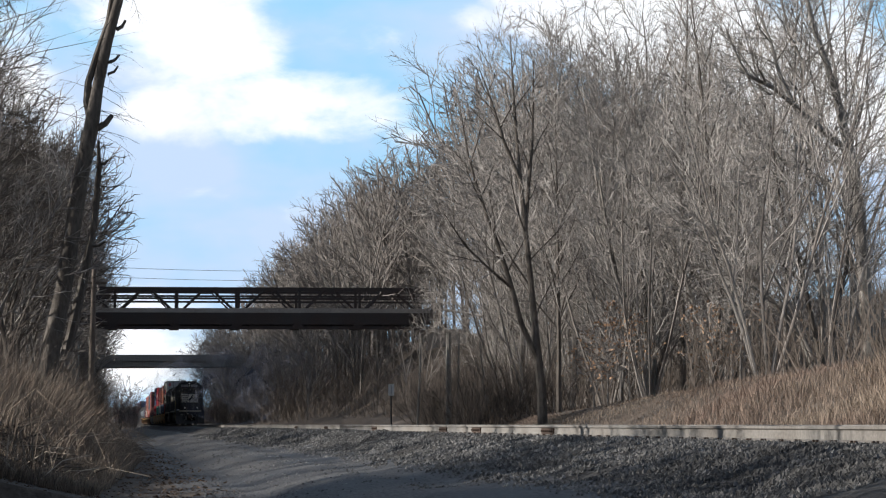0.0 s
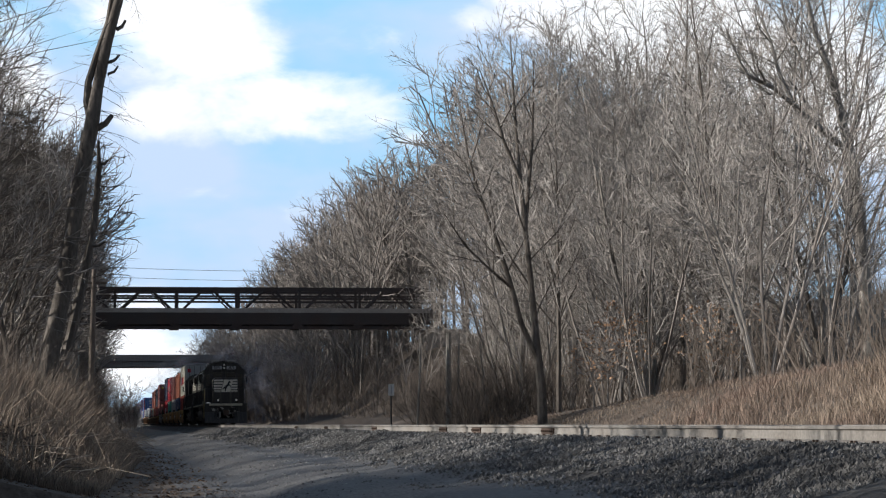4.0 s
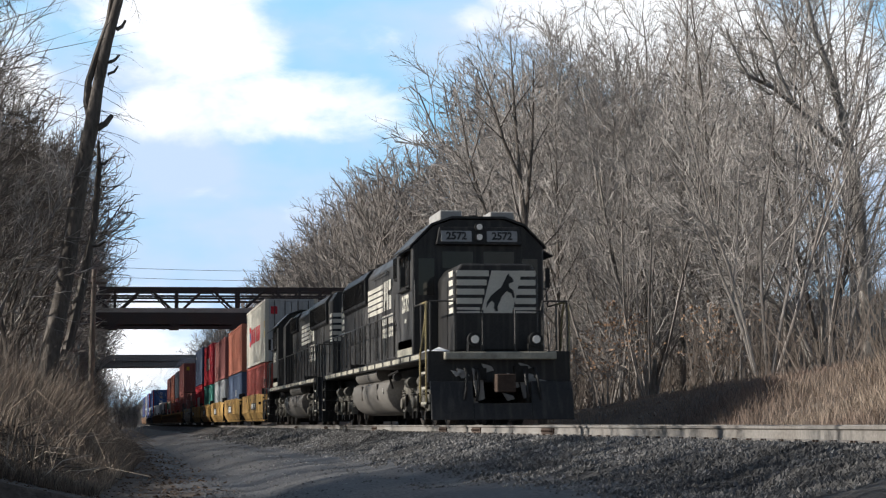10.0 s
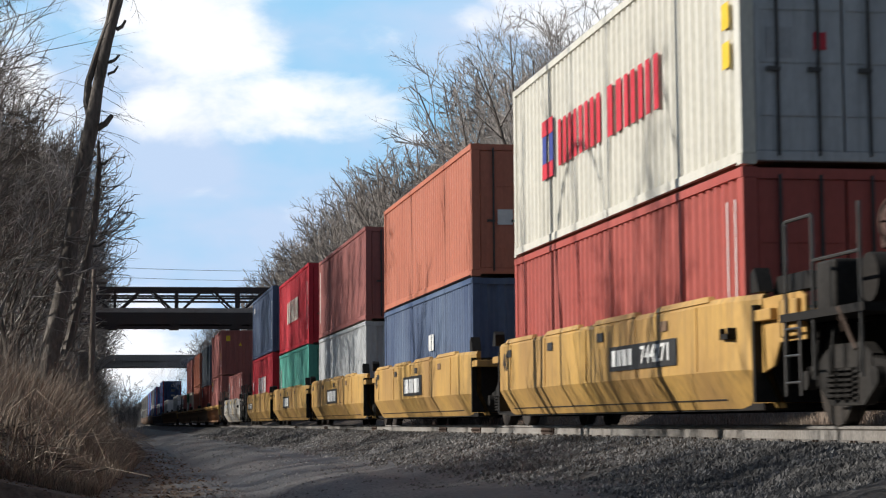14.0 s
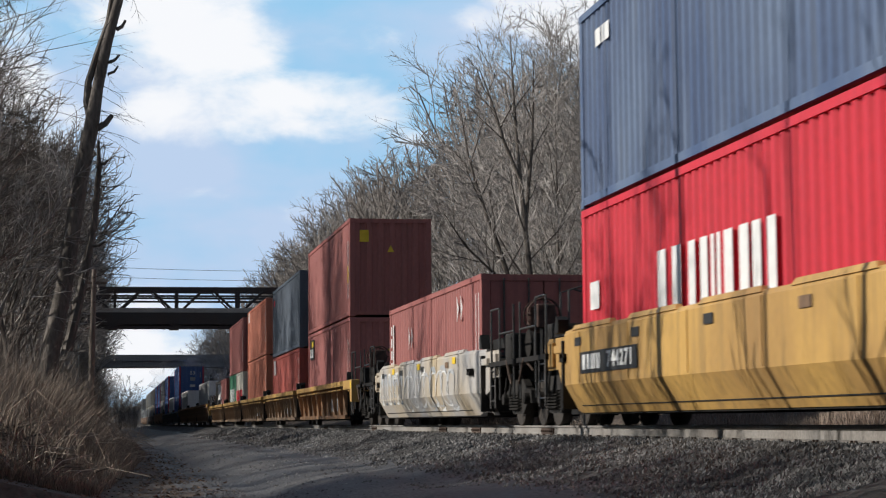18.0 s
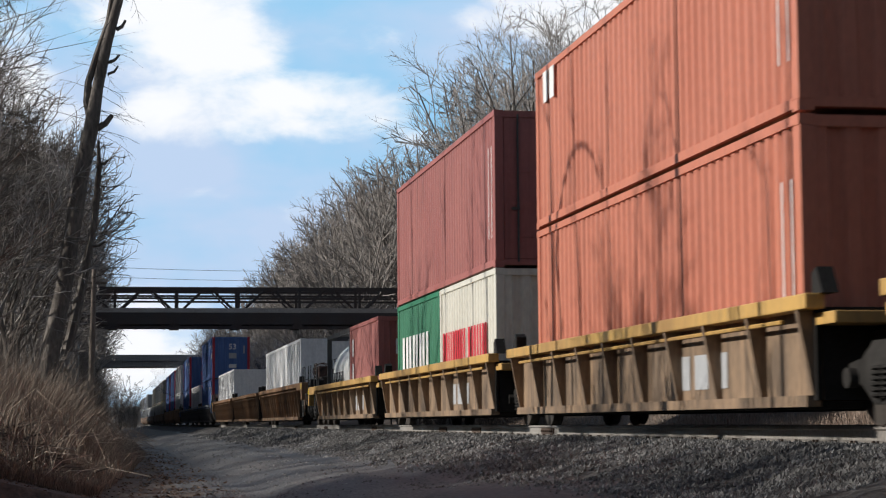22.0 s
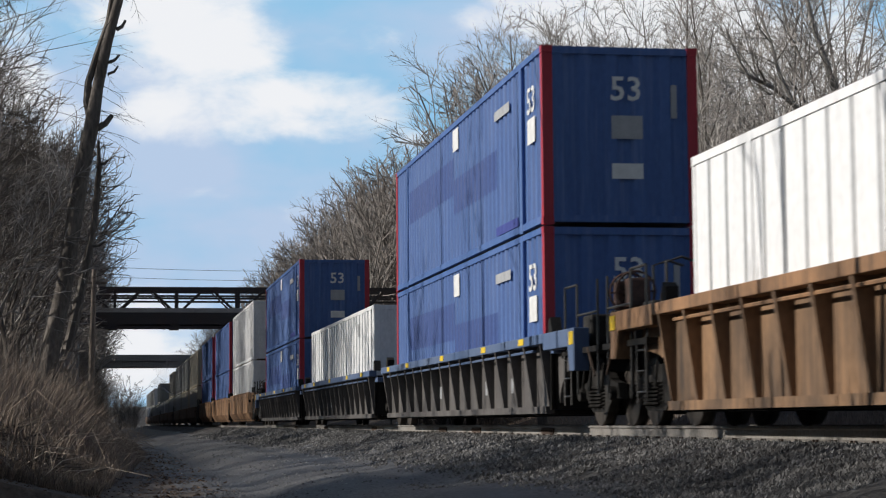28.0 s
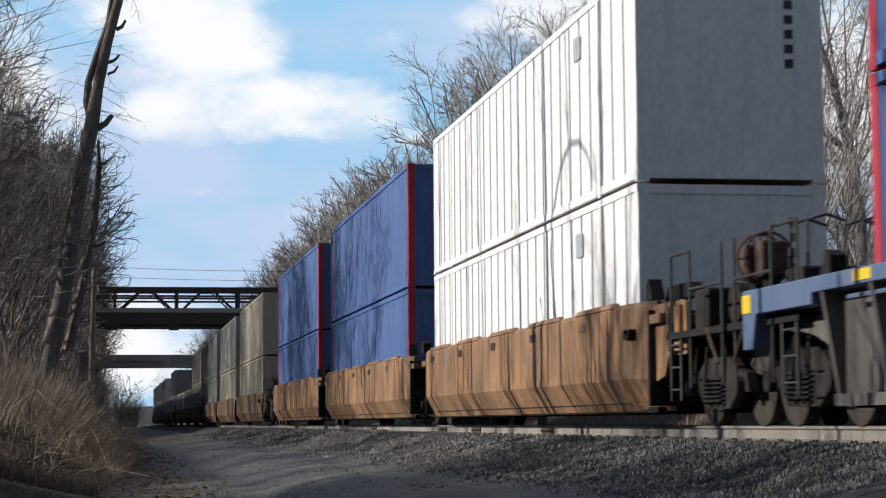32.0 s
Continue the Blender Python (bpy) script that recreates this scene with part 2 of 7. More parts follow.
LENS = glow("headlamp_lens", (0.75, 0.74, 0.70), 0.06)
BLACK = material("black_rubber", (0.018, 0.018, 0.018), 0.7, vary=0.2, bump=0.05)
RUST = material("rust", (0.075, 0.048, 0.034), 0.85, scale=4, fine=30, vary=0.3, bump=0.3, second=(0.035, 0.026, 0.022))
WHITE_MARK = material("white_marking", (0.8, 0.8, 0.78), 0.6, scale=4, fine=40, vary=0.08, bump=0)
RED_MARK = material("red_marking", (0.62, 0.03, 0.05), 0.6, scale=4, fine=40, vary=0.1, bump=0)
BLUE_MARK = material("blue_marking", (0.05, 0.07, 0.30), 0.6, scale=4, fine=40, vary=0.1, bump=0)
BLACK_MARK = material("black_marking", (0.03, 0.03, 0.03), 0.6, scale=4, fine=40, vary=0.1, bump=0)
YELLOW_MARK = material("yellow_marking", (0.80, 0.55, 0.03), 0.6, scale=4, fine=40, vary=0.1, bump=0)
GREY_MARK = material("grey_marking", (0.42, 0.43, 0.44), 0.6, scale=4, fine=40, vary=0.1, bump=0)


def paint(name, base, second=None, streaks=0.3, rough=0.6, amount=0.5, streak=None):
    return material(name, base, rough, scale=0.7, fine=16, vary=0.1, bump=0.05, second=second, amount=amount, streaks=streaks,
                    streak_col=streak or tuple(0.45 * c + 0.02 for c in base), stretch=(1, 1, 0.5))


C_WHITE = paint("container_cream", (0.66, 0.64, 0.56), (0.50, 0.48, 0.41), 0.35)
C_RED = paint("container_red", (0.42, 0.085, 0.065), (0.36, 0.10, 0.08))
C_ORANGE = paint("container_orange", (0.52, 0.18, 0.11), (0.42, 0.14, 0.09))
C_BROWN = paint("container_brown", (0.40, 0.14, 0.125), (0.32, 0.12, 0.11))
C_BROWN2 = paint("container_maroon", (0.32, 0.103, 0.092), (0.36, 0.138, 0.122), 0.5, amount=0.8)
C_NAVY = paint("container_navy", (0.055, 0.09, 0.18), (0.13, 0.18, 0.27), 0.5, amount=0.9, streak=(0.15, 0.19, 0.26))
C_SLATE = paint("container_slate", (0.085, 0.11, 0.145), (0.16, 0.19, 0.23))
C_SILVER = paint("container_silver", (0.50, 0.52, 0.53), (0.38, 0.40, 0.41), 0.45)
C_CRIMSON = paint("container_crimson", (0.60, 0.025, 0.045), (0.48, 0.03, 0.05))
C_TEAL = paint("container_teal", (0.09, 0.42, 0.335), (0.14, 0.42, 0.35), 0.5, amount=0.8)
C_GREEN = paint("container_green", (0.03, 0.19, 0.10), (0.03, 0.14, 0.08))
# pale upright streaks put reflections on the dirty panels into the paint
C_BLUE = paint("container_blue", (0.055, 0.125, 0.33), (0.09, 0.165, 0.39), 0.5, streak=(0.16, 0.235, 0.44))
C_BLUE_PALE = paint("container_repainted_blue", (0.04, 0.085, 0.27), (0.05, 0.10, 0.29), 0.3)
C_REDPOST = paint("container_red_post", (0.45, 0.03, 0.05), None, 0.2)
C_TAN = paint("container_tan", (0.52, 0.47, 0.37), (0.40, 0.36, 0.29), 0.4)
C_GREY = paint("container_grey", (0.36, 0.36, 0.34), (0.28, 0.28, 0.26), 0.4)
C_PURE = paint("container_white", (0.86, 0.86, 0.86), (0.76, 0.77, 0.78), 0.15)
C_TANK = paint("tank_white", (0.84, 0.84, 0.82), (0.72, 0.72, 0.69), 0.12, 0.4)
def grimy(name, base, grime=0.85, streaks=0.8):
    """Old railcar paint: large patches of soot and rust, dark runs down the sides."""
    return material(name, base, 0.75, scale=1.3, fine=18, vary=0.22, bump=0.12, second=tuple(0.22 * c + 0.018 for c in base), amount=grime, streaks=streaks,
                    streak_col=(0.045, 0.034, 0.027), stretch=(1, 1, 0.45))


# dark streaks and patches: grime, with some dappled shade painted in
W_YELLOW = paint("well_yellow", (0.56, 0.34, 0.10), (0.33, 0.19, 0.065), 0.8, amount=1.0)
W_OCHRE = grimy("well_ochre", (0.38, 0.205, 0.10), 0.9, 0.8)
W_BROWN = grimy("well_rust_brown", (0.29, 0.17, 0.09), 1.0, 0.85)
W_SLATE = grimy("well_slate", (0.13, 0.119, 0.113), 0.85, 0.6)
W_BLUEGREY = paint("well_blue_grey", (0.085, 0.135, 0.25), (0.13, 0.16, 0.22), 0.4)
W_PANEL = grimy("well_dirty_panel", (0.34, 0.225, 0.135), 1.0, 0.85)
W_GRAFFITI = paint("well_graffiti_panel", (0.42, 0.41, 0.40), (0.48, 0.38, 0.24), 0.5, amount=1.0)
W_FAR = grimy("well_far_brown", (0.22, 0.13, 0.075))


# ---- mesh helpers ----
class Geo:
    """Collects vertices and faces of one part."""

    def __init__(self):
        self.v, self.f = [], []

    def add(self, verts, faces):
        k = len(self.v)
        self.v.extend(verts)
        self.f.extend([tuple(i + k for i in f) for f in faces])
        return self

    def box(self, x0, x1, y0, y1, z0, z1):
        return self.add([(x0, y0, z0), (x1, y0, z0), (x1, y1, z0), (x0, y1, z0), (x0, y0, z1), (x1, y0, z1), (x1, y1, z1), (x0, y1, z1)],
                        [(0, 3, 2, 1), (4, 5, 6, 7), (0, 1, 5, 4), (1, 2, 6, 5), (2, 3, 7, 6), (3, 0, 4, 7)])

    def prism(self, outline, y0, y1):
        """A closed outline in x and z, swept along y."""
        n = len(outline)
        v = [(x, y0, z) for x, z in outline] + [(x, y1, z) for x, z in outline]
        f = [(i, (i + 1) % n, n + (i + 1) % n, n + i) for i in range(n)]
        return self.add(v, f + [tuple(range(n))[::-1], tuple(range(n, 2 * n))])

    def prism_x(self, outline, x0, x1):
        """A closed outline in y and z, swept along x."""
        n = len(outline)
        v = [(x0, y, z) for y, z in outline] + [(x1, y, z) for y, z in outline]
        f = [(i, (i + 1) % n, n + (i + 1) % n, n + i) for i in range(n)]
        return self.add(v, f + [tuple(range(n))[::-1], tuple(range(n, 2 * n))])

    def tube(self, path, radii, n=6, cap=True):
        """A round bar along a path, tapering by the radii."""
        if isinstance(radii, (int, float)):
            radii = [radii] * len(path)
        k = len(self.v)
        path = [Vector(p) for p in path]
        side = None
        for i, p in enumerate(path):
            d = (path[min(i + 1, len(path) - 1)] - path[max(i - 1, 0)]).normalized()
            if side is None:
                side = d.orthogonal().normalized()
            side = (side - d * side.dot(d)).normalized() if abs(side.dot(d)) < 0.999 else d.orthogonal().normalized()
            other = d.cross(side)
            for j in range(n):
                a = 2 * math.pi * j / n
                q = p + (side * math.cos(a) + other * math.sin(a)) * radii[i]
                self.v.append((q.x, q.y, q.z))
        for i in range(len(path) - 1):
            for j in range(n):
                a, b = k + i * n + j, k + i * n + (j + 1) % n
                self.f.append((a, b, b + n, a + n))
        if cap:
            self.f.append(tuple(range(k, k + n))[::-1])
            self.f.append(tuple(range(k + (len(path) - 1) * n, k + len(path) * n)))
        return self

    def disc(self, c, axis, r, h, n=20):
        """A flat cylinder centred at c, h thick, along an axis 'x', 'y' or 'z'."""
        e = Vector({"x": (1, 0, 0), "y": (0, 1, 0), "z": (0, 0, 1)}[axis]) * h / 2
        return self.tube([Vector(c) - e, Vector(c) + e], r, n)

    def mesh(self, name, material, smooth=False, bevel=0.0):
        me = bpy.data.meshes.new(name)
        me.from_pydata(self.v, [], self.f)
        if bevel:
            bm = bmesh.new()
            bm.from_mesh(me)
            sharp = [e for e in bm.edges if len(e.link_faces) == 2 and e.calc_face_angle(0) > 0.5]
            bmesh.ops.bevel(bm, geom=sharp, offset=bevel, segments=2, affect="EDGES", profile=0.5)
            bm.to_mesh(me)
            bm.free()
        me.materials.append(material)
        if smooth:
            me.shade_smooth()
            me.set_sharp_from_angle(angle=0.7)
        return me


def part(name, geo, material, parent, label="", smooth=False, bevel=0.0):
    ob = new(name, geo.mesh(name, material, smooth, bevel))
    ob.parent = parent
    if label:
        tagged(ob, label)
    return ob


def piece(name, mesh, parent, m=None):
    """One of many alike pieces on a shared mesh."""
    ob = new(name, mesh)
    ob.parent = parent
    if m is not None:
        ob.matrix_basis = m
    return ob


def thing(name, m, label, category, group="", kind=""):
    ob = new(name)
    ob.empty_display_size = 0.3
    ob.matrix_basis = m
    return tagged(ob, label, category, group, kind)


def lettering(text, size, material, name="lettering", bold=0.0, width=None):
    """Flat raised letters in the x-y plane, centred, as a mesh."""
    cu = bpy.data.curves.new(name, "FONT")
    cu.body, cu.size, cu.extrude, cu.offset = text, size, 0.003, bold
    cu.align_x, cu.align_y = "CENTER", "CENTER"
    cu.resolution_u = 2
    ob = bpy.data.objects.new(name, cu)
    me = bpy.data.meshes.new_from_object(ob)
    bpy.data.objects.remove(ob)
    bpy.data.curves.remove(cu)
    me.materials.clear()
    me.materials.append(material)
    if width:
        xs = [v.co.x for v in me.vertices]
        s = width / max(max(xs) - min(xs), 1e-6)
        for v in me.vertices:
            v.co.x *= s
    return me


def on_side(me, name, parent, x, y, z, label=""):
    """Letters on a side that faces -x, read along -y."""
    ob = new(name, me)
    ob.parent = parent
    ob.matrix_basis = Matrix.Translation((x, y, z)) @ Matrix(((0, 0, -1, 0), (-1, 0, 0, 0), (0, 1, 0, 0), (0, 0, 0, 1)))
    return tagged(ob, label) if label else ob


def on_front(me, name, parent, x, y, z, label=""):
    """Letters on an end that faces -y."""
    ob = new(name, me)
    ob.parent = parent
    ob.matrix_basis = pose(x, y, z, 90, 0, 0)
    return tagged(ob, label) if label else ob


# ---- ground ----
def smooth_step(a, b, x):
    t = min(max((x - a) / (b - a), 0.0), 1.0)
    return t * t * (3 - 2 * t)


def cutting(y):
    """How deep the line lies between its banks, round the footbridge and beyond."""
    return smooth_step(84, 122, y) * (1 - smooth_step(330, 420, y))


def ground_z(x, y):
    """Height of the land; the rails' tops lie at 0."""
    nz = noise.noise((x * 0.25, y * 0.25, 3.1))
    road = -0.98 + 0.05 * nz + 0.42 * smooth_step(-6.9, -3.5, x)
    if -7.5 < x < -2.2:
        # wheel ruts and potholes
        road += -0.06 * math.exp(-((x + 5.9 + 0.2 * noise.noise((y * 0.07, 8, 0))) / 0.35) ** 2) - 0.06 * math.exp(-((x + 4.1 + 0.2 * noise.noise((y * 0.07, 3, 0))) / 0.35) ** 2) + 0.035 * noise.noise((x * 1.3, y * 0.7, 6))
    foot = -3.45 - 0.5 * noise.noise((y * 0.09, 1.7, 0)) - 0.25 * noise.noise((y * 0.4, 4.2, 0)) + 0.5 * smooth_step(20, 80, y)
    top = -1.55
    z = road + (-0.182 - road) * smooth_step(foot, top, x) if x < -1.5 else (-0.182 if x < -0.88 else -0.225)
    if -3.6 < x < -1.45 and y < 130:
        heap = smooth_step(-3.6, -2.9, x) * (1 - smooth_step(-1.8, -1.45, x))
        z += heap * (0.11 * noise.noise((x * 1.3, y * 0.8, 0)) + 0.05 * noise.noise((x * 3.4, y * 3.1, 2)))
    if x > 1.7:
        z = -0.225 - 0.425 * smooth_step(1.7, 2.9, x)
        bank = 0.35 + 0.95 * smooth_step(45, 5, y)
        z += (bank + 0.65) * smooth_step(3.0, 8.5, x) + 0.07 * min(max(x - 8.5, 0), 5) + 0.10 * min(max(x - 13.5, 0), 45) + 5.8 * cutting(y) * smooth_step(7.5, 16.5, x) + 0.25 * nz * smooth_step(3, 6, x)
    if x < -7.0:
        rise = smooth_step(-7.4, -11.0, x) * (0.55 + 0.45 * smooth_step(5, 25, y)) if y > -5 else smooth_step(-9.5, -12.5, x) * 0.5
        z += 8.5 * cutting(y) * smooth_step(-9.6, -14.5, x)
        z += (1.0 * rise + 0.05 * max(-x - 11, 0) + 0.3 * nz * rise)
        z += 0.5 * math.exp(-((x + 9.75) / 0.75) ** 2 - ((y - 1.2) / 2.2) ** 2) * (1 + 0.5 * noise.noise((x * 2, y * 2, 7)))
    return z


def build_ground():
    xs = [-400, -200, -100, -60, -40, -28, -22, -18, -15.5] + [-14 + 0.5 * i for i in range(14)] + [-7 + 0.3 * i for i in range(13)]
    xs += [-3.2 + 0.12 * i for i in range(15)] + [-1.2, -0.9, -0.86, 0, 1.4, 1.7, 2.0, 2.3, 2.6, 3.0] + [3.5 + 0.6 * i for i in range(14)] + [12.5, 14, 15.5, 17, 20, 24, 28, 34, 40, 60, 100, 200, 400]
    ys = [-400, -200, -100, -60, -40] + [-30 + 0.9 * i for i in range(15)] + [-16.5 + 0.28 * i for i in range(200)] + [39.5 + 0.9 * i for i in range(63)] + [96 + 4 * i for i in range(60)] + [345, 380, 430, 500, 700, 1000, 1600, 2400]
    v, f = [], []
    for y in ys:
        for x in xs:
            z = ground_z(x, y)
            v.append((x, y, z))
    w = len(xs)
    for j in range(len(ys) - 1):
        for i in range(w - 1):
            f.append((j * w + i, j * w + i + 1, (j + 1) * w + i + 1, (j + 1) * w + i))
    me = bpy.data.meshes.new("ground")
    me.from_pydata(v, [], f)
    for m in (SOIL, GRAVEL_ROAD, BALLAST):
        me.materials.append(m)
    idx = []
    for j in range(len(ys) - 1):
        for i in range(w - 1):
            x, y = (xs[i] + xs[i + 1]) / 2, (ys[j] + ys[j + 1]) / 2
            wob = 0.5 * noise.noise((y * 0.2, x, 5))
            idx.append(0 if x < -6.9 + wob or x > 2.6 else (1 if x < -3.15 + wob else 2))
    me.polygons.foreach_set("material_index", idx)
    me.shade_smooth()
    tagged(new("ground", me), "leaf-littered soil, gravel road and grey ballast", "ground", kind="structure")


build_ground()


# ---- track ----
def build_track():
    track = thing("railway_track", pose(0, 0, 0), "single railway track of steel rails on ballast", "track", kind="structure")
    prof = [(-0.075, -0.172), (0.075, -0.172), (0.075, -0.16), (0.012, -0.14), (0.009, -0.045), (0.036, -0.03), (0.036, -0.003), (0.028, 0), (-0.028, 0), (-0.036, -0.003), (-0.036, -0.03), (-0.009, -0.045), (-0.012, -0.14), (-0.075, -0.16)]
    for s in (-1, 1):
        g = Geo().prism([(s * 0.753 + x, z) for x, z in prof], -60, 420)
        part("rail", g, RAIL_WEB, track, "steel rail with a rusty pale web", smooth=False)
        part("running_surface", Geo().box(s * 0.753 - 0.027, s * 0.753 + 0.027, -60, 420, -0.004, 0.0015), RAIL_TOP, track, "polished rail head")
    tie = Geo().box(-1.3, 1.3, -0.115, 0.115, -0.36, -0.182).mesh("tie", TIE, bevel=0.012)
    plate = Geo()
    for s in (-1, 1):
        plate.box(s * 0.753 - 0.15, s * 0.753 + 0.15, -0.09, 0.09, -0.186, -0.172)
        for dx in (-0.1, 0.1):
            for dy in (-0.05, 0.05):
                plate.box(s * 0.753 + dx - 0.013, s * 0.753 + dx + 0.013, dy - 0.013, dy + 0.013, -0.172, -0.143)
    plate = plate.mesh("tie_plate", RUST)
    rng = random.Random(5)
    for i in range(150):
        y = -14 + i * 0.53 + rng.uniform(-0.02, 0.02)
        t = piece("tie", tie, track, pose(rng.uniform(-0.03, 0.03), y, rng.uniform(-0.012, 0.008), 0, 0, rng.uniform(-0.7, 0.7)))
        piece("tie_plate", plate, track, pose(0, y, 0))
    far = Geo()
    for i in range(420):
        y = 65.6 + i * 0.53
        far.box(-1.3, 1.3, y - 0.115, y + 0.115, -0.36, -0.182)
    tagged(part("far_ties", far, TIE, track), kind="stuff")
    for y in (2.5, 13.0, 24.5, 37.0, 9.0, 48):
        bar = Geo().box(-0.753 - 0.034, -0.753 - 0.008, y - 0.45, y + 0.45, -0.145, -0.045)
        for k in range(6):
            bar.disc((-0.753 - 0.045, y - 0.37 + k * 0.148, -0.095), "x", 0.017, 0.03, 6)
        part("joint_bar", bar, RUST, track, "dark bolted joint bar")


build_track()


def build_ballast():
    """Loose crushed stones on the shoulder of the track."""
    rng = random.Random(11)
    v, f = [], []
    faces = [(0, 1, 4), (1, 2, 4), (2, 3, 4), (3, 0, 4)]
    for i in range(95000):
        y = -16 + 96 * rng.random() ** 1.7
        x = rng.uniform(-4.1, -0.95) if rng.random() < 0.93 else rng.uniform(-0.6, 2.6)
        if x < -2.6 and rng.random() < (-2.6 - x) * 0.72 or abs(abs(x) - 0.753) < 0.2:
            continue
        r = rng.uniform(0.013, 0.036) * (1.0 if y < 25 else 1.5)
        z, a = ground_z(x, y) - 0.008, rng.uniform(0, 6.28)
        k = len(v)
        for t in range(4):
            q = a + t * 1.57
            rr = r * rng.uniform(0.7, 1.35)
            v.append((x + math.cos(q) * rr, y + math.sin(q) * rr, z + rng.uniform(-0.3, 0.35) * r))
        v.append((x + rng.uniform(-0.5, 0.5) * r, y + rng.uniform(-0.5, 0.5) * r, z + r * rng.uniform(0.9, 1.5)))
        f.extend([tuple(k + t for t in q) for q in faces])
    me = bpy.data.meshes.new("ballast_stones")
    me.from_pydata(v, [], f)
    me.materials.append(STONE)
    tagged(new("ballast_stones", me), "grey crushed-stone ballast along the rails", "ballast", kind="stuff")


build_ballast()


def build_road_stones():
    """Loose gravel and clods on the road."""
    rng = random.Random(12)
    v, f = [], []
    faces = [(0, 1, 4), (1, 2, 4), (2, 3, 4), (3, 0, 4)]
    for i in range(14000):
        y = -8 + 80 * rng.random() ** 1.6
        x = rng.uniform(-7.6, -2.6)
        if noise.noise((x * 0.9, y * 0.25, 4)) < rng.uniform(-0.5, 0.35):
            continue
        r = rng.uniform(0.008, 0.03) * (1.7 if rng.random() < 0.04 else 1)
        z, a = ground_z(x, y) - 0.004, rng.uniform(0, 6.28)
        k = len(v)
        for j in range(4):
            q = a + j * 1.57
            rr = r * rng.uniform(0.7, 1.3)
            v.append((x + math.cos(q) * rr, y + math.sin(q) * rr, z))
        v.append((x + rng.uniform(-0.3, 0.3) * r, y, z + r * rng.uniform(0.5, 1.0)))
        f.extend([tuple(k + t for t in q) for q in faces])
    me = bpy.data.meshes.new("road_gravel")
    me.from_pydata(v, [], f)
    me.materials.append(STONE)
    tagged(new("road_gravel", me), "loose grey gravel on the road", "gravel", kind="stuff")


build_road_stones()


# ---- bare winter trees ----
def limb(g, rng, p, d, length, r0, r1, segs, sides, wander, lift):
    """One tapering, wandering branch. Returns the points and radii along it."""
    pts, rad = [p.copy()], [r0]
    d = d.normalized()
    for i in range(segs):
        d = (d + Vector((rng.uniform(-1, 1), rng.uniform(-1, 1), rng.uniform(-1, 1))) * wander + Vector((0, 0, lift))).normalized()
        p = p + d * (length / segs)
        pts.append(p.copy())
        rad.append(r0 + (r1 - r0) * (i + 1) / segs)
    g.tube(pts, rad, sides, cap=False)
    return pts, rad


def along(pts, rad, s):
    k = s * (len(pts) - 1)
    i = min(int(k), len(pts) - 2)
    u = k - i
    return pts[i].lerp(pts[i + 1], u), rad[i] + (rad[i + 1] - rad[i]) * u, (pts[i + 1] - pts[i]).normalized()


def twig(g, rng, p, d, length, r):
    """A straight thin twig that ends in a point."""
    d = d.normalized()
    a = d.orthogonal().normalized() * r
    b = d.cross(a)
    q = p + d * length
    g.add([tuple(p + a), tuple(p - a * 0.5 + b * 0.87), tuple(p - a * 0.5 - b * 0.87), tuple(q)], [(0, 1, 3), (1, 2, 3), (2, 0, 3)])


def jitter(rng, lo=-0.3, hi=0.9):
    return Vector((rng.uniform(-1, 1), rng.uniform(-1, 1), rng.uniform(lo, hi)))


def tilted(d, angle, az):
    """A direction that parts from d by an angle, round it by az."""
    a = d.orthogonal().normalized()
    return d * math.cos(angle) + (a * math.cos(az) + d.cross(a) * math.sin(az)) * math.sin(angle)


def dress(wood, crown, rng, pts, rad, count, length, first, subs, sprays, twigs, spread, fine, gnarl, lift=0.06):
    """Sets limbs on a stem, branches on the limbs, sprays on the branches and twigs on the sprays."""
    for i in range(count):
        t = first + (1 - first) * (i + rng.random()) / count
        p, pr, pd = along(pts, rad, min(t, 0.98))
        ln1 = length * (1.15 - 0.8 * t) * rng.uniform(0.65, 1.2)
        d1 = tilted(pd, spread * rng.uniform(0.7, 1.25), i * 2.4 + rng.uniform(-0.5, 0.5))
        q1, r1 = limb(wood, rng, p, d1, ln1, min(pr * 0.62, 0.012 + ln1 * 0.012), fine * 1.3, 5 if fine < 0.015 else 3, 4 if fine < 0.015 else 3, gnarl, lift)
        for j in range(subs):
            u = 0.12 + 0.86 * (j + rng.random()) / subs
            p2, pr2, pd2 = along(q1, r1, min(u, 0.98))
            ln2 = ln1 * (0.62 - 0.3 * u) * rng.uniform(0.7, 1.25)
            q2, r2 = limb(crown, rng, p2, tilted(pd2, rng.uniform(0.45, 0.85), j * 2.6 + rng.uniform(-0.6, 0.6)), ln2, min(pr2 * 0.75, fine * 2.2), fine, 3 if fine < 0.015 else 1, 3, gnarl * 1.2, lift * 0.7)
            for k in range(sprays):
                w = 0.15 + 0.84 * (k + rng.random()) / sprays
                p3, _, pd3 = along(q2, r2, min(w, 0.99))
                d3 = tilted(pd3, rng.uniform(0.35, 0.85), k * 2.5 + rng.uniform(-0.8, 0.8))
                ln3 = ln2 * (0.7 - 0.3 * w) * rng.uniform(0.7, 1.3) + 0.12
                twig(crown, rng, p3, d3, ln3, fine)
                for e in range(twigs):
                    twig(crown, rng, p3 + d3 * ln3 * rng.uniform(0.2, 0.75), tilted(d3, rng.uniform(0.4, 0.8), rng.uniform(0, 6.28)), ln3 * rng.uniform(0.4, 0.65), fine * 0.72)


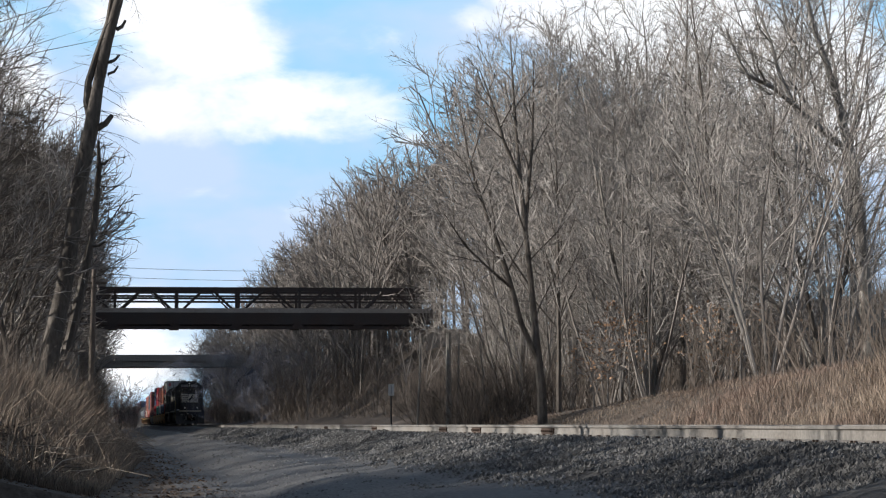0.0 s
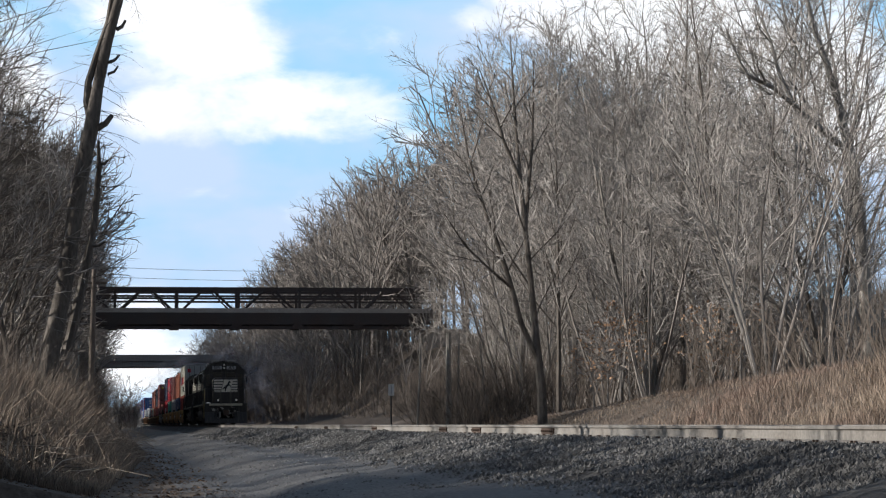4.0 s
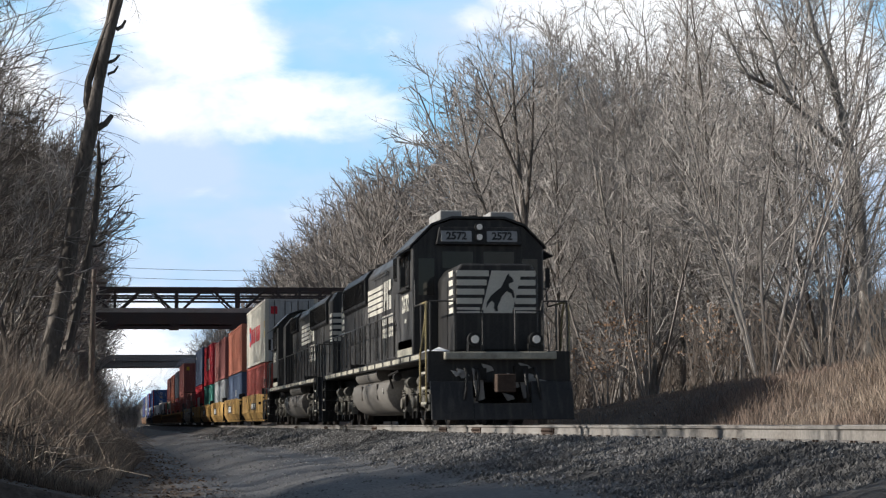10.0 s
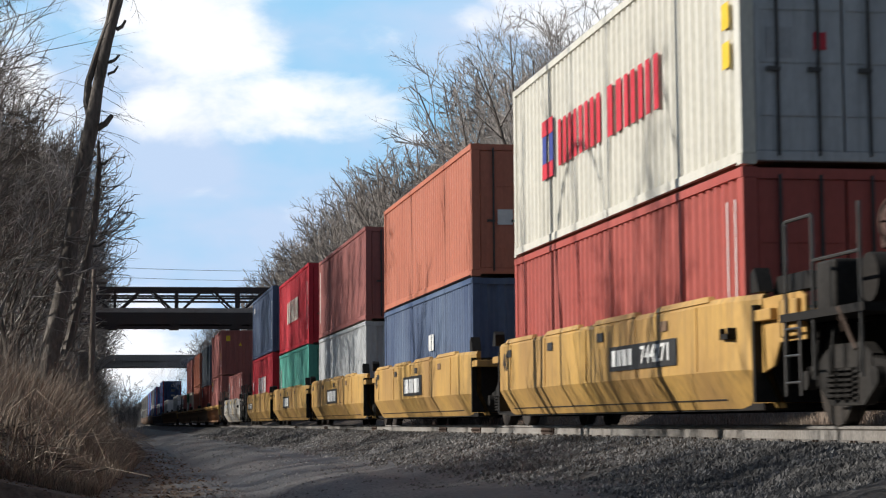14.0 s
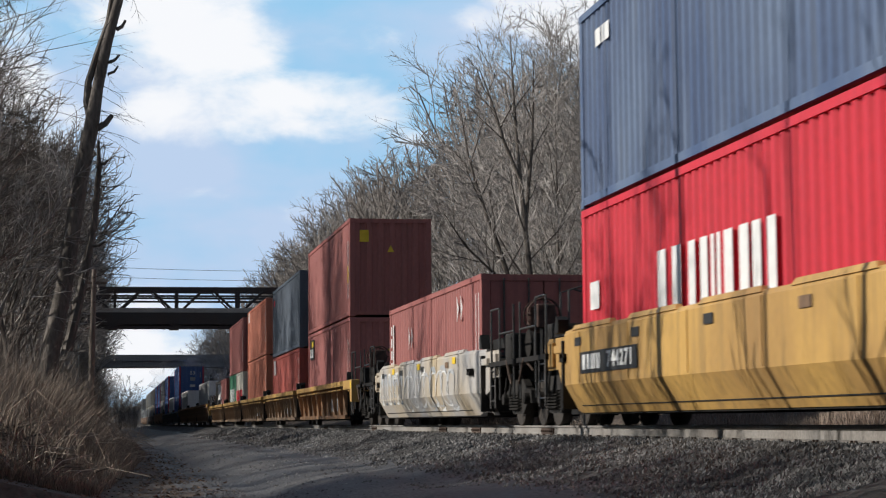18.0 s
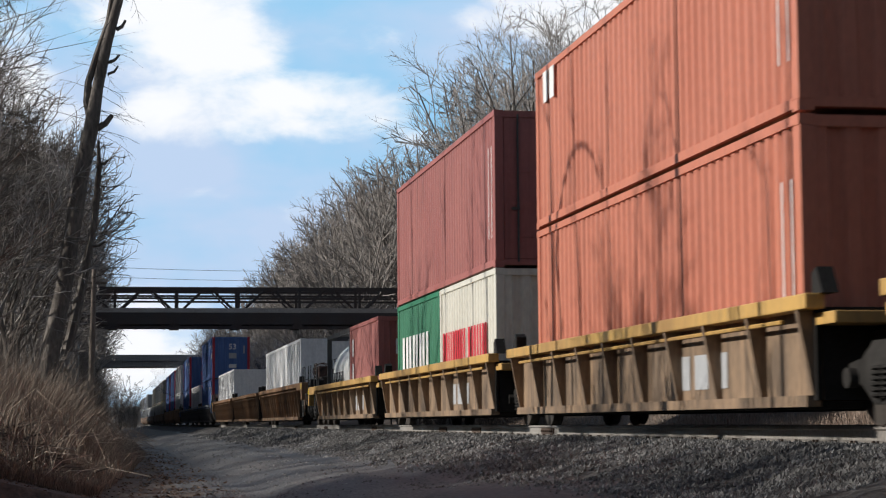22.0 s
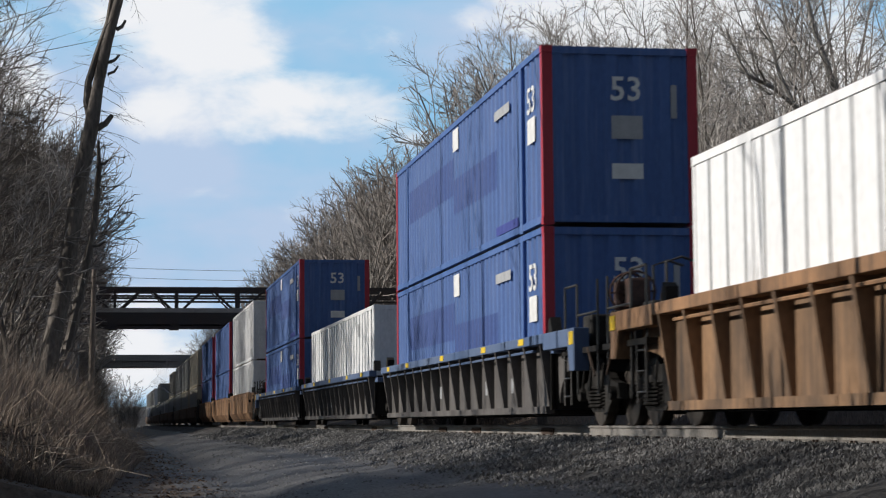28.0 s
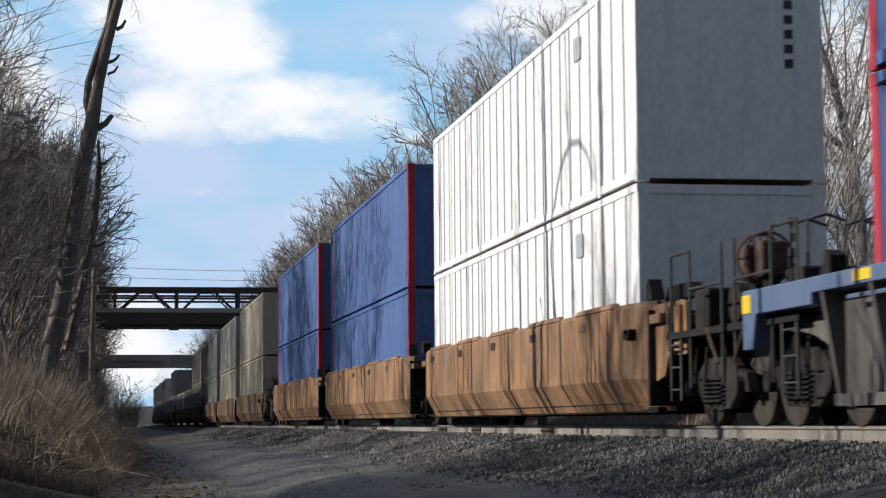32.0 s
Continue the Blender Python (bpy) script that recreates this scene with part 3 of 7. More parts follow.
def grow(seed, height, stems=1, limbs=22, subs=6, sprays=5, twigs=2, first=0.2, spread=0.75, reach=0.30, girth=0.0065, fan=0.0, leaders=3, sides=6, fine=0.010, gnarl=0.14):
    """Geometry of a bare tree: stems that part into leaders and limbs, and a crown of branches and twigs."""
    rng = random.Random(seed)
    wood, crown = Geo(), Geo()
    axes = []
    for s in range(stems):
        a = rng.uniform(0, 6.28) if stems == 1 else 6.28 * s / stems + rng.uniform(-0.4, 0.4)
        tilt = fan * rng.uniform(0.4, 1.15) if stems > 1 else 0.05
        h = height * rng.uniform(0.7, 1.0) if stems > 1 else height
        d = Vector((math.cos(a) * tilt, math.sin(a) * tilt, 1))
        base = Vector((math.cos(a), math.sin(a), 0)) * (0.16 if stems > 1 else 0) + Vector((0, 0, -0.25))
        r = height * girth / (1 if stems == 1 else 1.45)
        pts, rad = limb(wood, rng, base, d, h * (0.9 if stems == 1 else 1), r, fine * 1.6, 10, sides, 0.07 if stems == 1 else 0.10, 0.03)
        axes.append((pts, rad, first, 1.0))
        for i in range(leaders if stems == 1 else 1):
            t = rng.uniform(0.22, 0.55)
            p, pr, pd = along(pts, rad, t)
            q = limb(wood, rng, p, tilted(pd, rng.uniform(0.3, 0.55), i * 6.28 / max(leaders, 1) + rng.uniform(-0.5, 0.5)), h * (0.95 - t) * rng.uniform(0.8, 1.0), pr * 0.72, fine * 1.6, 8, 5, 0.10, 0.05)
            axes.append((*q, 0.15, 0.7))
    total = sum(x[3] for x in axes)
    for pts, rad, f0, wgt in axes:
        dress(wood, crown, rng, pts, rad, max(int(limbs * wgt / total * (1 if stems == 1 else 1.3)), 4), height * reach * (0.75 + 0.25 * wgt), f0, subs, sprays, twigs, spread, fine, gnarl)
    return wood, crown


def tree_kind(name, label, bark, twigs_mat, **kw):
    """A first tree of a kind, from which the others are copied."""
    wood, crown = grow(**kw)
    t = thing(name, pose(0, 0, 0), label, "tree", "bare trees of the woods")
    part("trunk", wood, bark, t, smooth=True)
    part("crown", crown, twigs_mat, t)
    t["height"] = float(kw["height"])
    return t


TALL = [tree_kind("bare_tree", "tall slender leafless tree with upright grey-brown branches", BARK, TWIG, seed=s, height=h, limbs=24, first=0.22, spread=0.62, reach=0.30, girth=0.0062)
        for s, h in ((1, 16), (2, 17.5), (3, 15), (4, 16.5))]
BROAD = [tree_kind("bare_tree", "leafless broad tree with spreading grey-brown branches", BARK, TWIG, seed=s, height=h, limbs=26, first=0.2, spread=0.85, reach=0.36, girth=0.0078, leaders=4, gnarl=0.18)
         for s, h in ((11, 15), (12, 16), (13, 14))]
MULTI = [tree_kind("multi_stem_tree", "leafless tree with several stems fanning from one base", BARK, TWIG, seed=s, height=h, stems=n, limbs=28, subs=5, first=0.22, spread=0.6, reach=0.30, girth=0.0072, fan=0.36)
         for s, h, n in ((21, 11.5, 5), (22, 12.5, 4), (23, 10.5, 6))]
# dark bark and twigs paint in how these trees stand backlit
BACKLIT = [tree_kind("dark_bare_tree", "leafless tree with crooked limbs beside the road, coloured dark as if backlit", BARK_DARK, BACKLIT_TWIG, seed=s, height=h, limbs=26, first=0.15, spread=0.8, reach=0.32, girth=0.0085, leaders=4, sides=7, gnarl=0.2, fine=0.011)
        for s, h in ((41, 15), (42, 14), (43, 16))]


def plant(src, x, y, turn, size, sink=0.0):
    m = Matrix.Translation((x, y, ground_z(x, y) - sink)) @ Euler((0, 0, turn)).to_matrix().to_4x4()
    t = copy_thing(src, m)
    t.scale = (size, size, size)
    return t


def canopy(x, y, rng):
    """Height of the wood's even roof beside the line, over the land at x, y."""
    d, side = y - EYE.y, x - EYE.x
    a = side / d
    slope = 1.1 * a if a < 0.19 else 0.222 + 0.3 * (a - 0.19) + 1.6 * max(a - 0.262, 0)
    return slope * d * rng.uniform(0.88, 1.0) + EYE.z - ground_z(x, y)


def build_woods():
    rng = random.Random(77)
    spots = []
    # right of the track: rows of the wood, front to back
    for x0, x1, y0, y1, step, kinds in ((7.6, 9.5, 20, 82, 5.2, "TMBM"), (9.5, 13, 22, 88, 4.4, "TTBM"), (13, 18, 28, 92, 4.6, "TBTB"), (18, 26, 46, 96, 5.0, "TB")):
        y = y0
        while y < y1:
            spots.append((rng.uniform(x0, x1), y + rng.uniform(-1.2, 1.2), rng.choice(kinds), rng.uniform(0.85, 1.1)))
            y += step * rng.uniform(0.75, 1.25)
    # beside the road: a belt coloured dark, as it stands against the sun
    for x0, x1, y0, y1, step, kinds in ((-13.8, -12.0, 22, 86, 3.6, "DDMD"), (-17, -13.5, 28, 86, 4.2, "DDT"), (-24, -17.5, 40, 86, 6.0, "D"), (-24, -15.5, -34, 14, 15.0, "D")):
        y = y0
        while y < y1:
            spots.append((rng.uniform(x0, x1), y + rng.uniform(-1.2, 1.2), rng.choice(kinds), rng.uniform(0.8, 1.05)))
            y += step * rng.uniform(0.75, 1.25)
    # the full middle of the wood
    for i in range(16):
        d = rng.uniform(76, 116)
        spots.append((EYE.x + rng.uniform(0.212, 0.29) * d, EYE.y + d, "B" if i % 3 else "T", rng.uniform(1.1, 1.4)))
    # low growth behind the front rows
    for i in range(26):
        spots.append((rng.uniform(9, 24), rng.uniform(22, 80), "Q", rng.uniform(0.3, 0.5)))
    pool = {"T": TALL, "B": BROAD, "M": MULTI, "Q": BROAD + MULTI, "D": BACKLIT}
    for x, y, k, s in spots:
        d = y - EYE.y
        if x > 0.43 * d - 7.0:
            continue
        # the sight line to the footbridge stays open
        if x > 0 and x < 0.185 * d - 7.0:
            continue
        src = rng.choice(pool[k])
        if x > 0:
            s = min(s, canopy(x, y, rng) / src["height"])
        plant(src, x, y, rng.uniform(0, 6.28), s, 0.05)
    # the first of each kind stand in the wood as well
    for i, t in enumerate(TALL + BROAD + MULTI + BACKLIT):
        x, y = (14 + 2.6 * (i % 3), 38 + 4.0 * i) if i < 10 else (-13.5 - (i - 10), 33 + 14 * (i - 10))
        t.matrix_basis = pose(x, y, ground_z(x, y) - 0.05, 0, 0, 40 * i)
        if x > 0:
            t.scale = (min(0.95, canopy(x, y, rng) / t["height"]),) * 3
    for t in TALL + BROAD + MULTI + BACKLIT:
        del t["height"]


build_woods()


def build_far_woods():
    """The woods beyond the footbridge, on both sides of the line, and those that close it."""
    rng = random.Random(83)
    shapes = []
    for seed, h in ((31, 15), (32, 16.5), (33, 17), (34, 14)):
        wood, crown = grow(seed=seed, height=h, limbs=13, subs=4, sprays=3, twigs=0, first=0.12, spread=0.7, reach=0.36, girth=0.008, leaders=2, sides=3, fine=0.024)
        shapes.append((h, np.array(wood.v), wood.f, np.array(crown.v), crown.f))
    thick = []
    for seed, h in ((35, 15), (36, 17), (37, 16)):
        wood, crown = grow(seed=seed, height=h, limbs=15, subs=4, sprays=3, twigs=0, first=0.06, spread=0.8, reach=0.36, girth=0.011, leaders=2, sides=3, fine=0.034)
        thick.append((h, np.array(wood.v), wood.f, np.array(crown.v), crown.f))
    spots = []
    for x0, x1, y0, y1, step, lo, hi in ((18, 30, 66, 117, 1.5, 1.1, 1.5), (14, 20, 78, 117, 2.0, 1.1, 1.5), (30, 46, 84, 140, 2.4, 1.1, 1.4), (-20, -12, 84, 100, 2.4, 0.85, 1.0), (10, 20, 56, 120, 2.2, 0.22, 0.4),
                                         (12, 23, 116, 200, 1.4, 1.0, 1.4), (10.5, 13.5, 117, 230, 3.0, 0.9, 1.15), (7.5, 11.5, 230, 330, 3.0, 0.95, 1.2), (-7.5, -4.0, 270, 420, 3.0, 0.2, 0.4), (13.5, 19, 117, 300, 3.2, 1.05, 1.25), (18, 28, 117, 260, 4.0, 1.1, 1.35), (7.0, 16, 117, 300, 3.4, 0.4, 0.6),
                                         (-14.2, -11.6, 96, 330, 2.4, 0.85, 1.05), (-20, -12.5, 100, 320, 2.6, 0.9, 1.15), (-12.4, -10.4, 100, 300, 3.4, 0.35, 0.55), (-36, -24, -90, 130, 13.0, 0.95, 1.15), (-34, -18, 120, 330, 3.0, 1.0, 1.25), (-17, -12.2, 110, 330, 3.0, 0.9, 1.1)):
        y = y0
        while y < y1:
            spots.append((rng.uniform(x0, x1), y + rng.uniform(-1.5, 1.5), rng.uniform(lo, hi)))
            y += step * rng.uniform(0.7, 1.3)
    spots += [(sd * rng.uniform(3.5, 34), rng.uniform(335, 420), rng.uniform(0.5, 0.85)) for sd in (-1, -1, 1, 1) for i in range(24)]
    # unseen trees behind the camera, added to screen off the low sky's light
    spots += [(rng.uniform(-40, 45), rng.uniform(-125, -62), rng.uniform(0.95, 1.25)) for i in range(20)]
    spots = [s for s in spots if not (s[0] > 0 and s[2] > 0.45 and s[1] < 117 and s[0] < 0.185 * (s[1] - EYE.y) - 7.0) and (s[1] < 0 or s[0] < (0.40 if s[2] < 0.45 else 0.29) * (s[1] - EYE.y) - 7.0)]
    # lower growth that hides the rising land behind the thin front rows
    for i in range(70):
        y = rng.uniform(62, 120)
        spots.append((rng.uniform(0.27, 0.42) * (y - EYE.y) + EYE.x, y, rng.uniform(0.3, 0.62)))
    wv, wf, cv, cf = [], [], [], []
    nw = nc = 0
    for x, y, s in spots:
        h, a, b, c, e = rng.choice(thick if x < 0 and y > 90 else shapes)
        if x > 0 and 0 < y < 330:
            s = min(s, canopy(x, y, rng) / h)
        t = rng.uniform(0, 6.28)
        m = np.array(((math.cos(t), -math.sin(t), 0), (math.sin(t), math.cos(t), 0), (0, 0, 1))) * s
        off = np.array((x, y, ground_z(x, y)))
        wv.append(a @ m.T + off)
        wf.extend([tuple(i + nw for i in q) for q in b])
        nw += len(a)
        cv.append(c @ m.T + off)
        cf.extend([tuple(i + nc for i in q) for q in e])
        nc += len(c)
    for name, v, f, mat, label in (("far_woods", wv, wf, BARK, "grey-brown trunks and limbs of the distant leafless woods"), ("far_twigs", cv, cf, FAR_TWIG, "fine brown twigs of the distant leafless woods")):
        me = bpy.data.meshes.new(name)
        me.from_pydata(np.concatenate(v).tolist(), [], f)
        me.materials.append(mat)
        tagged(new(name, me), label, "woods", kind="stuff")


build_far_woods()


def build_special_trees():
    # the forked tree beside the track
    rng = random.Random(3)
    x, y = 5.35, 30.4
    z = ground_z(x, y)
    t = thing("forked_tree", pose(x, y, z), "leafless forked tree with a dark slanting second stem", "tree")
    k = (y - EYE.y) / 3380

    def bend(*spots):
        return [Vector(((px - 949) * k, dy, (751 - py) * k + EYE.z - z)) for px, py, dy in spots]

    wood, crown = Geo(), Geo()
    stems = [(bend((954, 770, 0), (952, 690, 0), (945, 620, 0), (938, 520, 0.1), (930, 420, 0.2), (922, 320, 0.3), (914, 220, 0.3), (909, 130, 0.3), (905, 40, 0.3)), [0.17, 0.15, 0.125, 0.10, 0.085, 0.068, 0.05, 0.033, 0.014]),
             (bend((946, 640, 0), (915, 575, -0.1), (897, 510, -0.2), (877, 450, -0.3), (852, 385, -0.4), (830, 325, -0.5), (815, 275, -0.6), (800, 190, -0.7)), [0.10, 0.088, 0.08, 0.07, 0.058, 0.046, 0.034, 0.012]),
             (bend((928, 400, 0.2), (938, 330, 0.5), (950, 240, 0.8), (956, 150, 1.0), (958, 80, 1.1)), [0.08, 0.065, 0.05, 0.032, 0.014]),
             (bend((921, 310, 0.3), (890, 240, 0.2), (866, 170, 0.0), (842, 110, -0.1)), [0.06, 0.048, 0.033, 0.014]),
             (bend((896, 510, -0.2), (850, 480, -0.8), (800, 440, -1.3), (760, 385, -1.6)), [0.05, 0.04, 0.03, 0.012])]
    for pts, rad in stems:
        wood.tube(pts, rad, 8, cap=False)
    for i, (pts, rad) in enumerate(stems):
        dress(wood, crown, rng, pts, rad, (14, 10, 7, 7, 7)[i], (2.9, 2.4, 2.2, 2.0, 2.0)[i], 0.3 if i < 2 else 0.15, 5, 4, 2, 0.65, 0.0095, 0.14)
    part("trunk", wood, BARK_DARK, t, smooth=True)
    part("crown", crown, TWIG, t)

    # slender straight trees beside it
    for px, py, top, d, r, seed in ((994, 735, 150, 66.0, 0.10, 5), (1228, 700, -60, 62.0, 0.10, 6), (1300, 690, -80, 58.0, 0.12, 7)):
        rng = random.Random(seed)
        k = d / 3380
        x, y = EYE.x + (px - 201) * k, EYE.y + d
        z = ground_z(x, y)
        t = thing("slender_tree", pose(x, y, z), "slender straight leafless tree with a dark stem", "tree", "bare trees of the woods")
        wood, crown = Geo(), Geo()
        pts, rad = limb(wood, rng, Vector((0, 0, -0.2)), Vector((0, 0, 1)), (751 - top) * k + EYE.z - z, r, 0.014, 10, 7, 0.025, 0.01)
        dress(wood, crown, rng, pts, rad, 22, 3.0, 0.2, 5, 5, 2, 0.6, 0.0095, 0.13)
        part("trunk", wood, BARK_DARK, t, smooth=True)
        part("crown", crown, TWIG, t)

    # a broken pale stub and leaning dead poles at the dark edge of the wood
    d = 74.0
    k = d / 3380
    for px, w, top, lean, name, label in ((792, 0.13, 592, 0, "broken_stump", "tall pale broken tree stump"), (808, 0.05, 600, 3, "dead_pole_tree", "dead bare pole of a young tree"), (866, 0.045, 610, -18, "dead_pole_tree", "leaning dead pole of a young tree"), (880, 0.04, 640, -40, "dead_pole_tree", "leaning dead pole of a young tree"), (735, 0.05, 600, 6, "dead_pole_tree", "dead bare pole of a young tree")):
        rng = random.Random(px)
        x, y = EYE.x + (px - 201) * k, EYE.y + d
        z = ground_z(x, y)
        t = thing(name, pose(x, y, z), label, "dead tree")
        h = (751 - top) * k + EYE.z - z
        pts = [(lean * k * i / 4 + rng.uniform(-0.03, 0.03), 0, -0.2 + (h + 0.2) * i / 4) for i in range(5)]
        part("trunk", Geo().tube(pts, [w, w * 0.95, w * 0.9, w * 0.8, w * (0.7 if name == "broken_stump" else 0.4)], 8), BARK_GREY, t, smooth=True)

    # a large oak with crooked limbs at the edge of the wood
    rng = random.Random(29)
    d = 56.0
    k = d / 3380
    x, y = EYE.x + (1590 - 201) * k, EYE.y + d
    z = ground_z(x, y)
    t = thing("crooked_oak", pose(x, y, z), "large leafless oak with thick crooked limbs", "tree")

    def oak(*spots):
        return [Vector(((px - 1590) * k, dy, (751 - py) * k + EYE.z - z)) for px, py, dy in spots]

    crown = Geo()
    runs = [(oak((1592, 760, 0), (1588, 600, 0), (1580, 420, 0), (1572, 300, 0), (1556, 230, 0), (1540, 120, 0.3), (1512, 20, 0.5), (1490, -80, 0.6)), [0.26, 0.23, 0.20, 0.18, 0.16, 0.12, 0.09, 0.05], 12),
            (oak((1560, 250, 0), (1500, 215, -0.3), (1440, 170, -0.6), (1395, 140, -0.8), (1345, 122, -1.0), (1325, 95, -1.1), (1300, 40, -1.2)), [0.12, 0.10, 0.085, 0.07, 0.055, 0.04, 0.018], 10),
            (oak((1440, 170, -0.6), (1415, 110, -0.5), (1402, 50, -0.4), (1375, -20, -0.3)), [0.07, 0.055, 0.045, 0.02], 8),
            (oak((1500, 215, -0.3), (1472, 150, 0.1), (1478, 80, 0.2), (1455, 20, 0.4), (1440, -50, 0.4)), [0.08, 0.065, 0.05, 0.04, 0.02], 8),
            (oak((1575, 340, 0), (1520, 300, 0.6), (1460, 270, 0.9), (1400, 215, 1.0), (1370, 180, 1.1)), [0.09, 0.075, 0.06, 0.04, 0.016], 8)]
    for i, (pts, rad, count) in enumerate(runs):
        wood = Geo().tube(pts, rad, 8, cap=False)
        dress(wood, crown, rng, pts, rad, count, 2.4, 0.25, 5, 5, 2, 0.85, 0.0095, 0.24, 0.03)
        part("limb" if i else "trunk", wood, BARK_GREY, t, "thick crooked grey limb" if i else "", smooth=True)
    part("crown", crown, TWIG, t)

    # fan-shaped clumps at the edge of the grass
    for px, py, d, spots in ((1165, 700, 60.0, ((1150, 640, 1085, 420, 1040, 230), (1160, 620, 1140, 430, 1118, 260), (1175, 640, 1195, 480, 1215, 300), (1185, 650, 1228, 520, 1262, 330), (1162, 600, 1165, 420, 1180, 200))),
                             (1505, 630, 54.0, ((1450, 600, 1380, 520, 1290, 400), (1470, 540, 1425, 400, 1400, 230), (1500, 520, 1480, 380, 1465, 220), (1530, 530, 1560, 400, 1590, 260), (1440, 560, 1330, 470, 1215, 350))),
                             (1290, 690, 57.0, ((1275, 620, 1230, 500, 1180, 400), (1292, 600, 1300, 450, 1290, 260), (1310, 620, 1345, 500, 1390, 330)))):
        rng = random.Random(px)
        k = d / 3380
        x, y = EYE.x + (px - 201) * k, EYE.y + d
        z = ground_z(x, y)
        t = thing("multi_stem_tree", pose(x, y, z), "leafless tree with dark stems fanning from one base", "tree", "bare trees of the woods")
        crown = Geo()
        for i, q in enumerate(spots):
            pts = [Vector((0.05 * (i - 2), 0.05 * (i % 2), -0.3))] + [Vector(((q[j] - px) * k, 0.35 * (i - 2) * (j + 2) / 6, (751 - q[j + 1]) * k + EYE.z - z)) for j in (0, 2, 4)]
            mid = [pts[0], pts[0].lerp(pts[1], 0.5) + jitter(rng, -0.2, 0.2) * 0.06, pts[1], pts[1].lerp(pts[2], 0.5) + jitter(rng, -0.3, 0.3) * 0.15, pts[2], pts[2].lerp(pts[3], 0.5) + jitter(rng, -0.3, 0.3) * 0.15, pts[3]]
            rad = [0.10, 0.085, 0.075, 0.06, 0.048, 0.033, 0.014]
            wood = Geo().tube(mid, rad, 7, cap=False)
            dress(wood, crown, rng, mid, rad, 11, 2.3, 0.3, 5, 5, 2, 0.6, 0.0095, 0.15)
            part("stem", wood, BARK_DARK if i % 2 else BARK_GREY, t, smooth=True)
        part("crown", crown, TWIG, t)

    # saplings that keep their dead leaves
    for px, py, d, h in ((1085, 655, 58.0, 2.9), (1110, 640, 59.0, 3.1), (1128, 655, 57.0, 2.6), (1282, 625, 55.0, 2.6), (1318, 618, 56.0, 2.8), (1060, 660, 60.0, 2.4)):
        rng = random.Random(px)
        k = d / 3380
        x, y = EYE.x + (px - 201) * k, EYE.y + d
        t = thing("leafy_sapling", pose(x, y, ground_z(x, y)), "low sapling that still holds dead tan leaves", "tree", "saplings with dead leaves")
        wood, crown, leaves = Geo(), Geo(), Geo()
        pts, rad = limb(wood, rng, Vector((0, 0, -0.1)), Vector((0, 0, 1)), h, 0.03, 0.01, 6, 5, 0.08, 0.02)
        dress(wood, crown, rng, pts, rad, 12, 1.4, 0.15, 4, 3, 0, 1.0, 0.008, 0.15)
        for i in range(170):
            q = Vector(rng.choice(crown.v)) + jitter(rng, -1, 0.3) * 0.06
            b, c = jitter(rng, -1, 1).normalized() * 0.06, jitter(rng, -1, 1).normalized() * 0.04
            leaves.add([tuple(q - b), tuple(q + c), tuple(q + b), tuple(q - c)], [(0, 1, 2), (0, 2, 3)])
        part("trunk", wood, BARK, t)
        part("crown", crown, TWIG, t)
        part("leaves", leaves, HELD_LEAF, t, "dead tan leaves")

    # the old leaning tree with broken stubs beside the road
    rng = random.Random(8)
    d = 62.0
    x, y = EYE.x + d * (92 - 201) / 3380, EYE.y + d
    z = ground_z(x, y)
    t = thing("leaning_dead_tree", pose(x, y, z), "tall leaning dark dead tree with broken limb stubs", "tree")
    wood, crown = Geo(), Geo()
    k = d / 3380

    def at(px, py, dy=0.0):
        return Vector(((px - 92) * k, dy, (751 - py) * k + EYE.z - z))

    main = [at(84, 700), at(92, 620), at(112, 520), at(126, 420), at(143, 300), at(158, 230), at(168, 160), at(184, 80), at(204, 0), at(222, -70), at(236, -150)]
    wood.tube(main, [0.34, 0.31, 0.28, 0.265, 0.25, 0.25, 0.19, 0.17, 0.15, 0.12, 0.07], 9, cap=False)
    fork = [at(160, 225), at(150, 185, 0.1), at(152, 150, 0.15), at(168, 95, 0.15), at(186, 40, 0.2), at(196, -40, 0.2)]
    wood.tube(fork, [0.17, 0.13, 0.12, 0.11, 0.10, 0.06], 7, cap=False)
    second = [at(120, 620, 0.6), at(146, 500, 0.6), at(164, 400, 0.6), at(172, 300, 0.6), at(170, 250, 0.6)]
    wood.tube(second, [0.17, 0.15, 0.11, 0.09, 0.05], 7)
    for p0, p1, r in (((168, 232), (194, 208), 0.12), ((184, 115), (206, 100), 0.06), ((186, 135), (204, 120), 0.05), ((200, 55), (216, 38), 0.07), ((172, 296), (188, 288), 0.05), ((172, 334), (208, 332), 0.025), ((160, 440), (184, 432), 0.05)):
        wood.tube([at(*p0), at((p0[0] + p1[0]) / 2 + 2, (p0[1] + p1[1]) / 2 + 3), at(*p1)], [r, r * 0.85, r * 0.6], 6)
    for i in range(60):
        s = rng.uniform(0.25, 0.99)
        p, pr, pd = along(main, [0.2] * len(main), s)
        az = rng.uniform(0, 6.28)
        q, r = limb(crown, rng, p, Vector((math.cos(az), math.sin(az) * 0.6, rng.uniform(-0.7, 0.5))), rng.uniform(0.6, 1.7), 0.014, 0.004, 5, 3, 0.18, -0.05)
        for j in range(4):
            p2, _, pd2 = along(q, r, rng.uniform(0.3, 0.95))
            limb(crown, rng, p2, pd2 + Vector((rng.uniform(-1, 1), rng.uniform(-1, 1), rng.uniform(-0.8, 0.5))), rng.uniform(0.2, 0.6), 0.006, 0.003, 2, 3, 0.2, 0)
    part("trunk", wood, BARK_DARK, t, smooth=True)
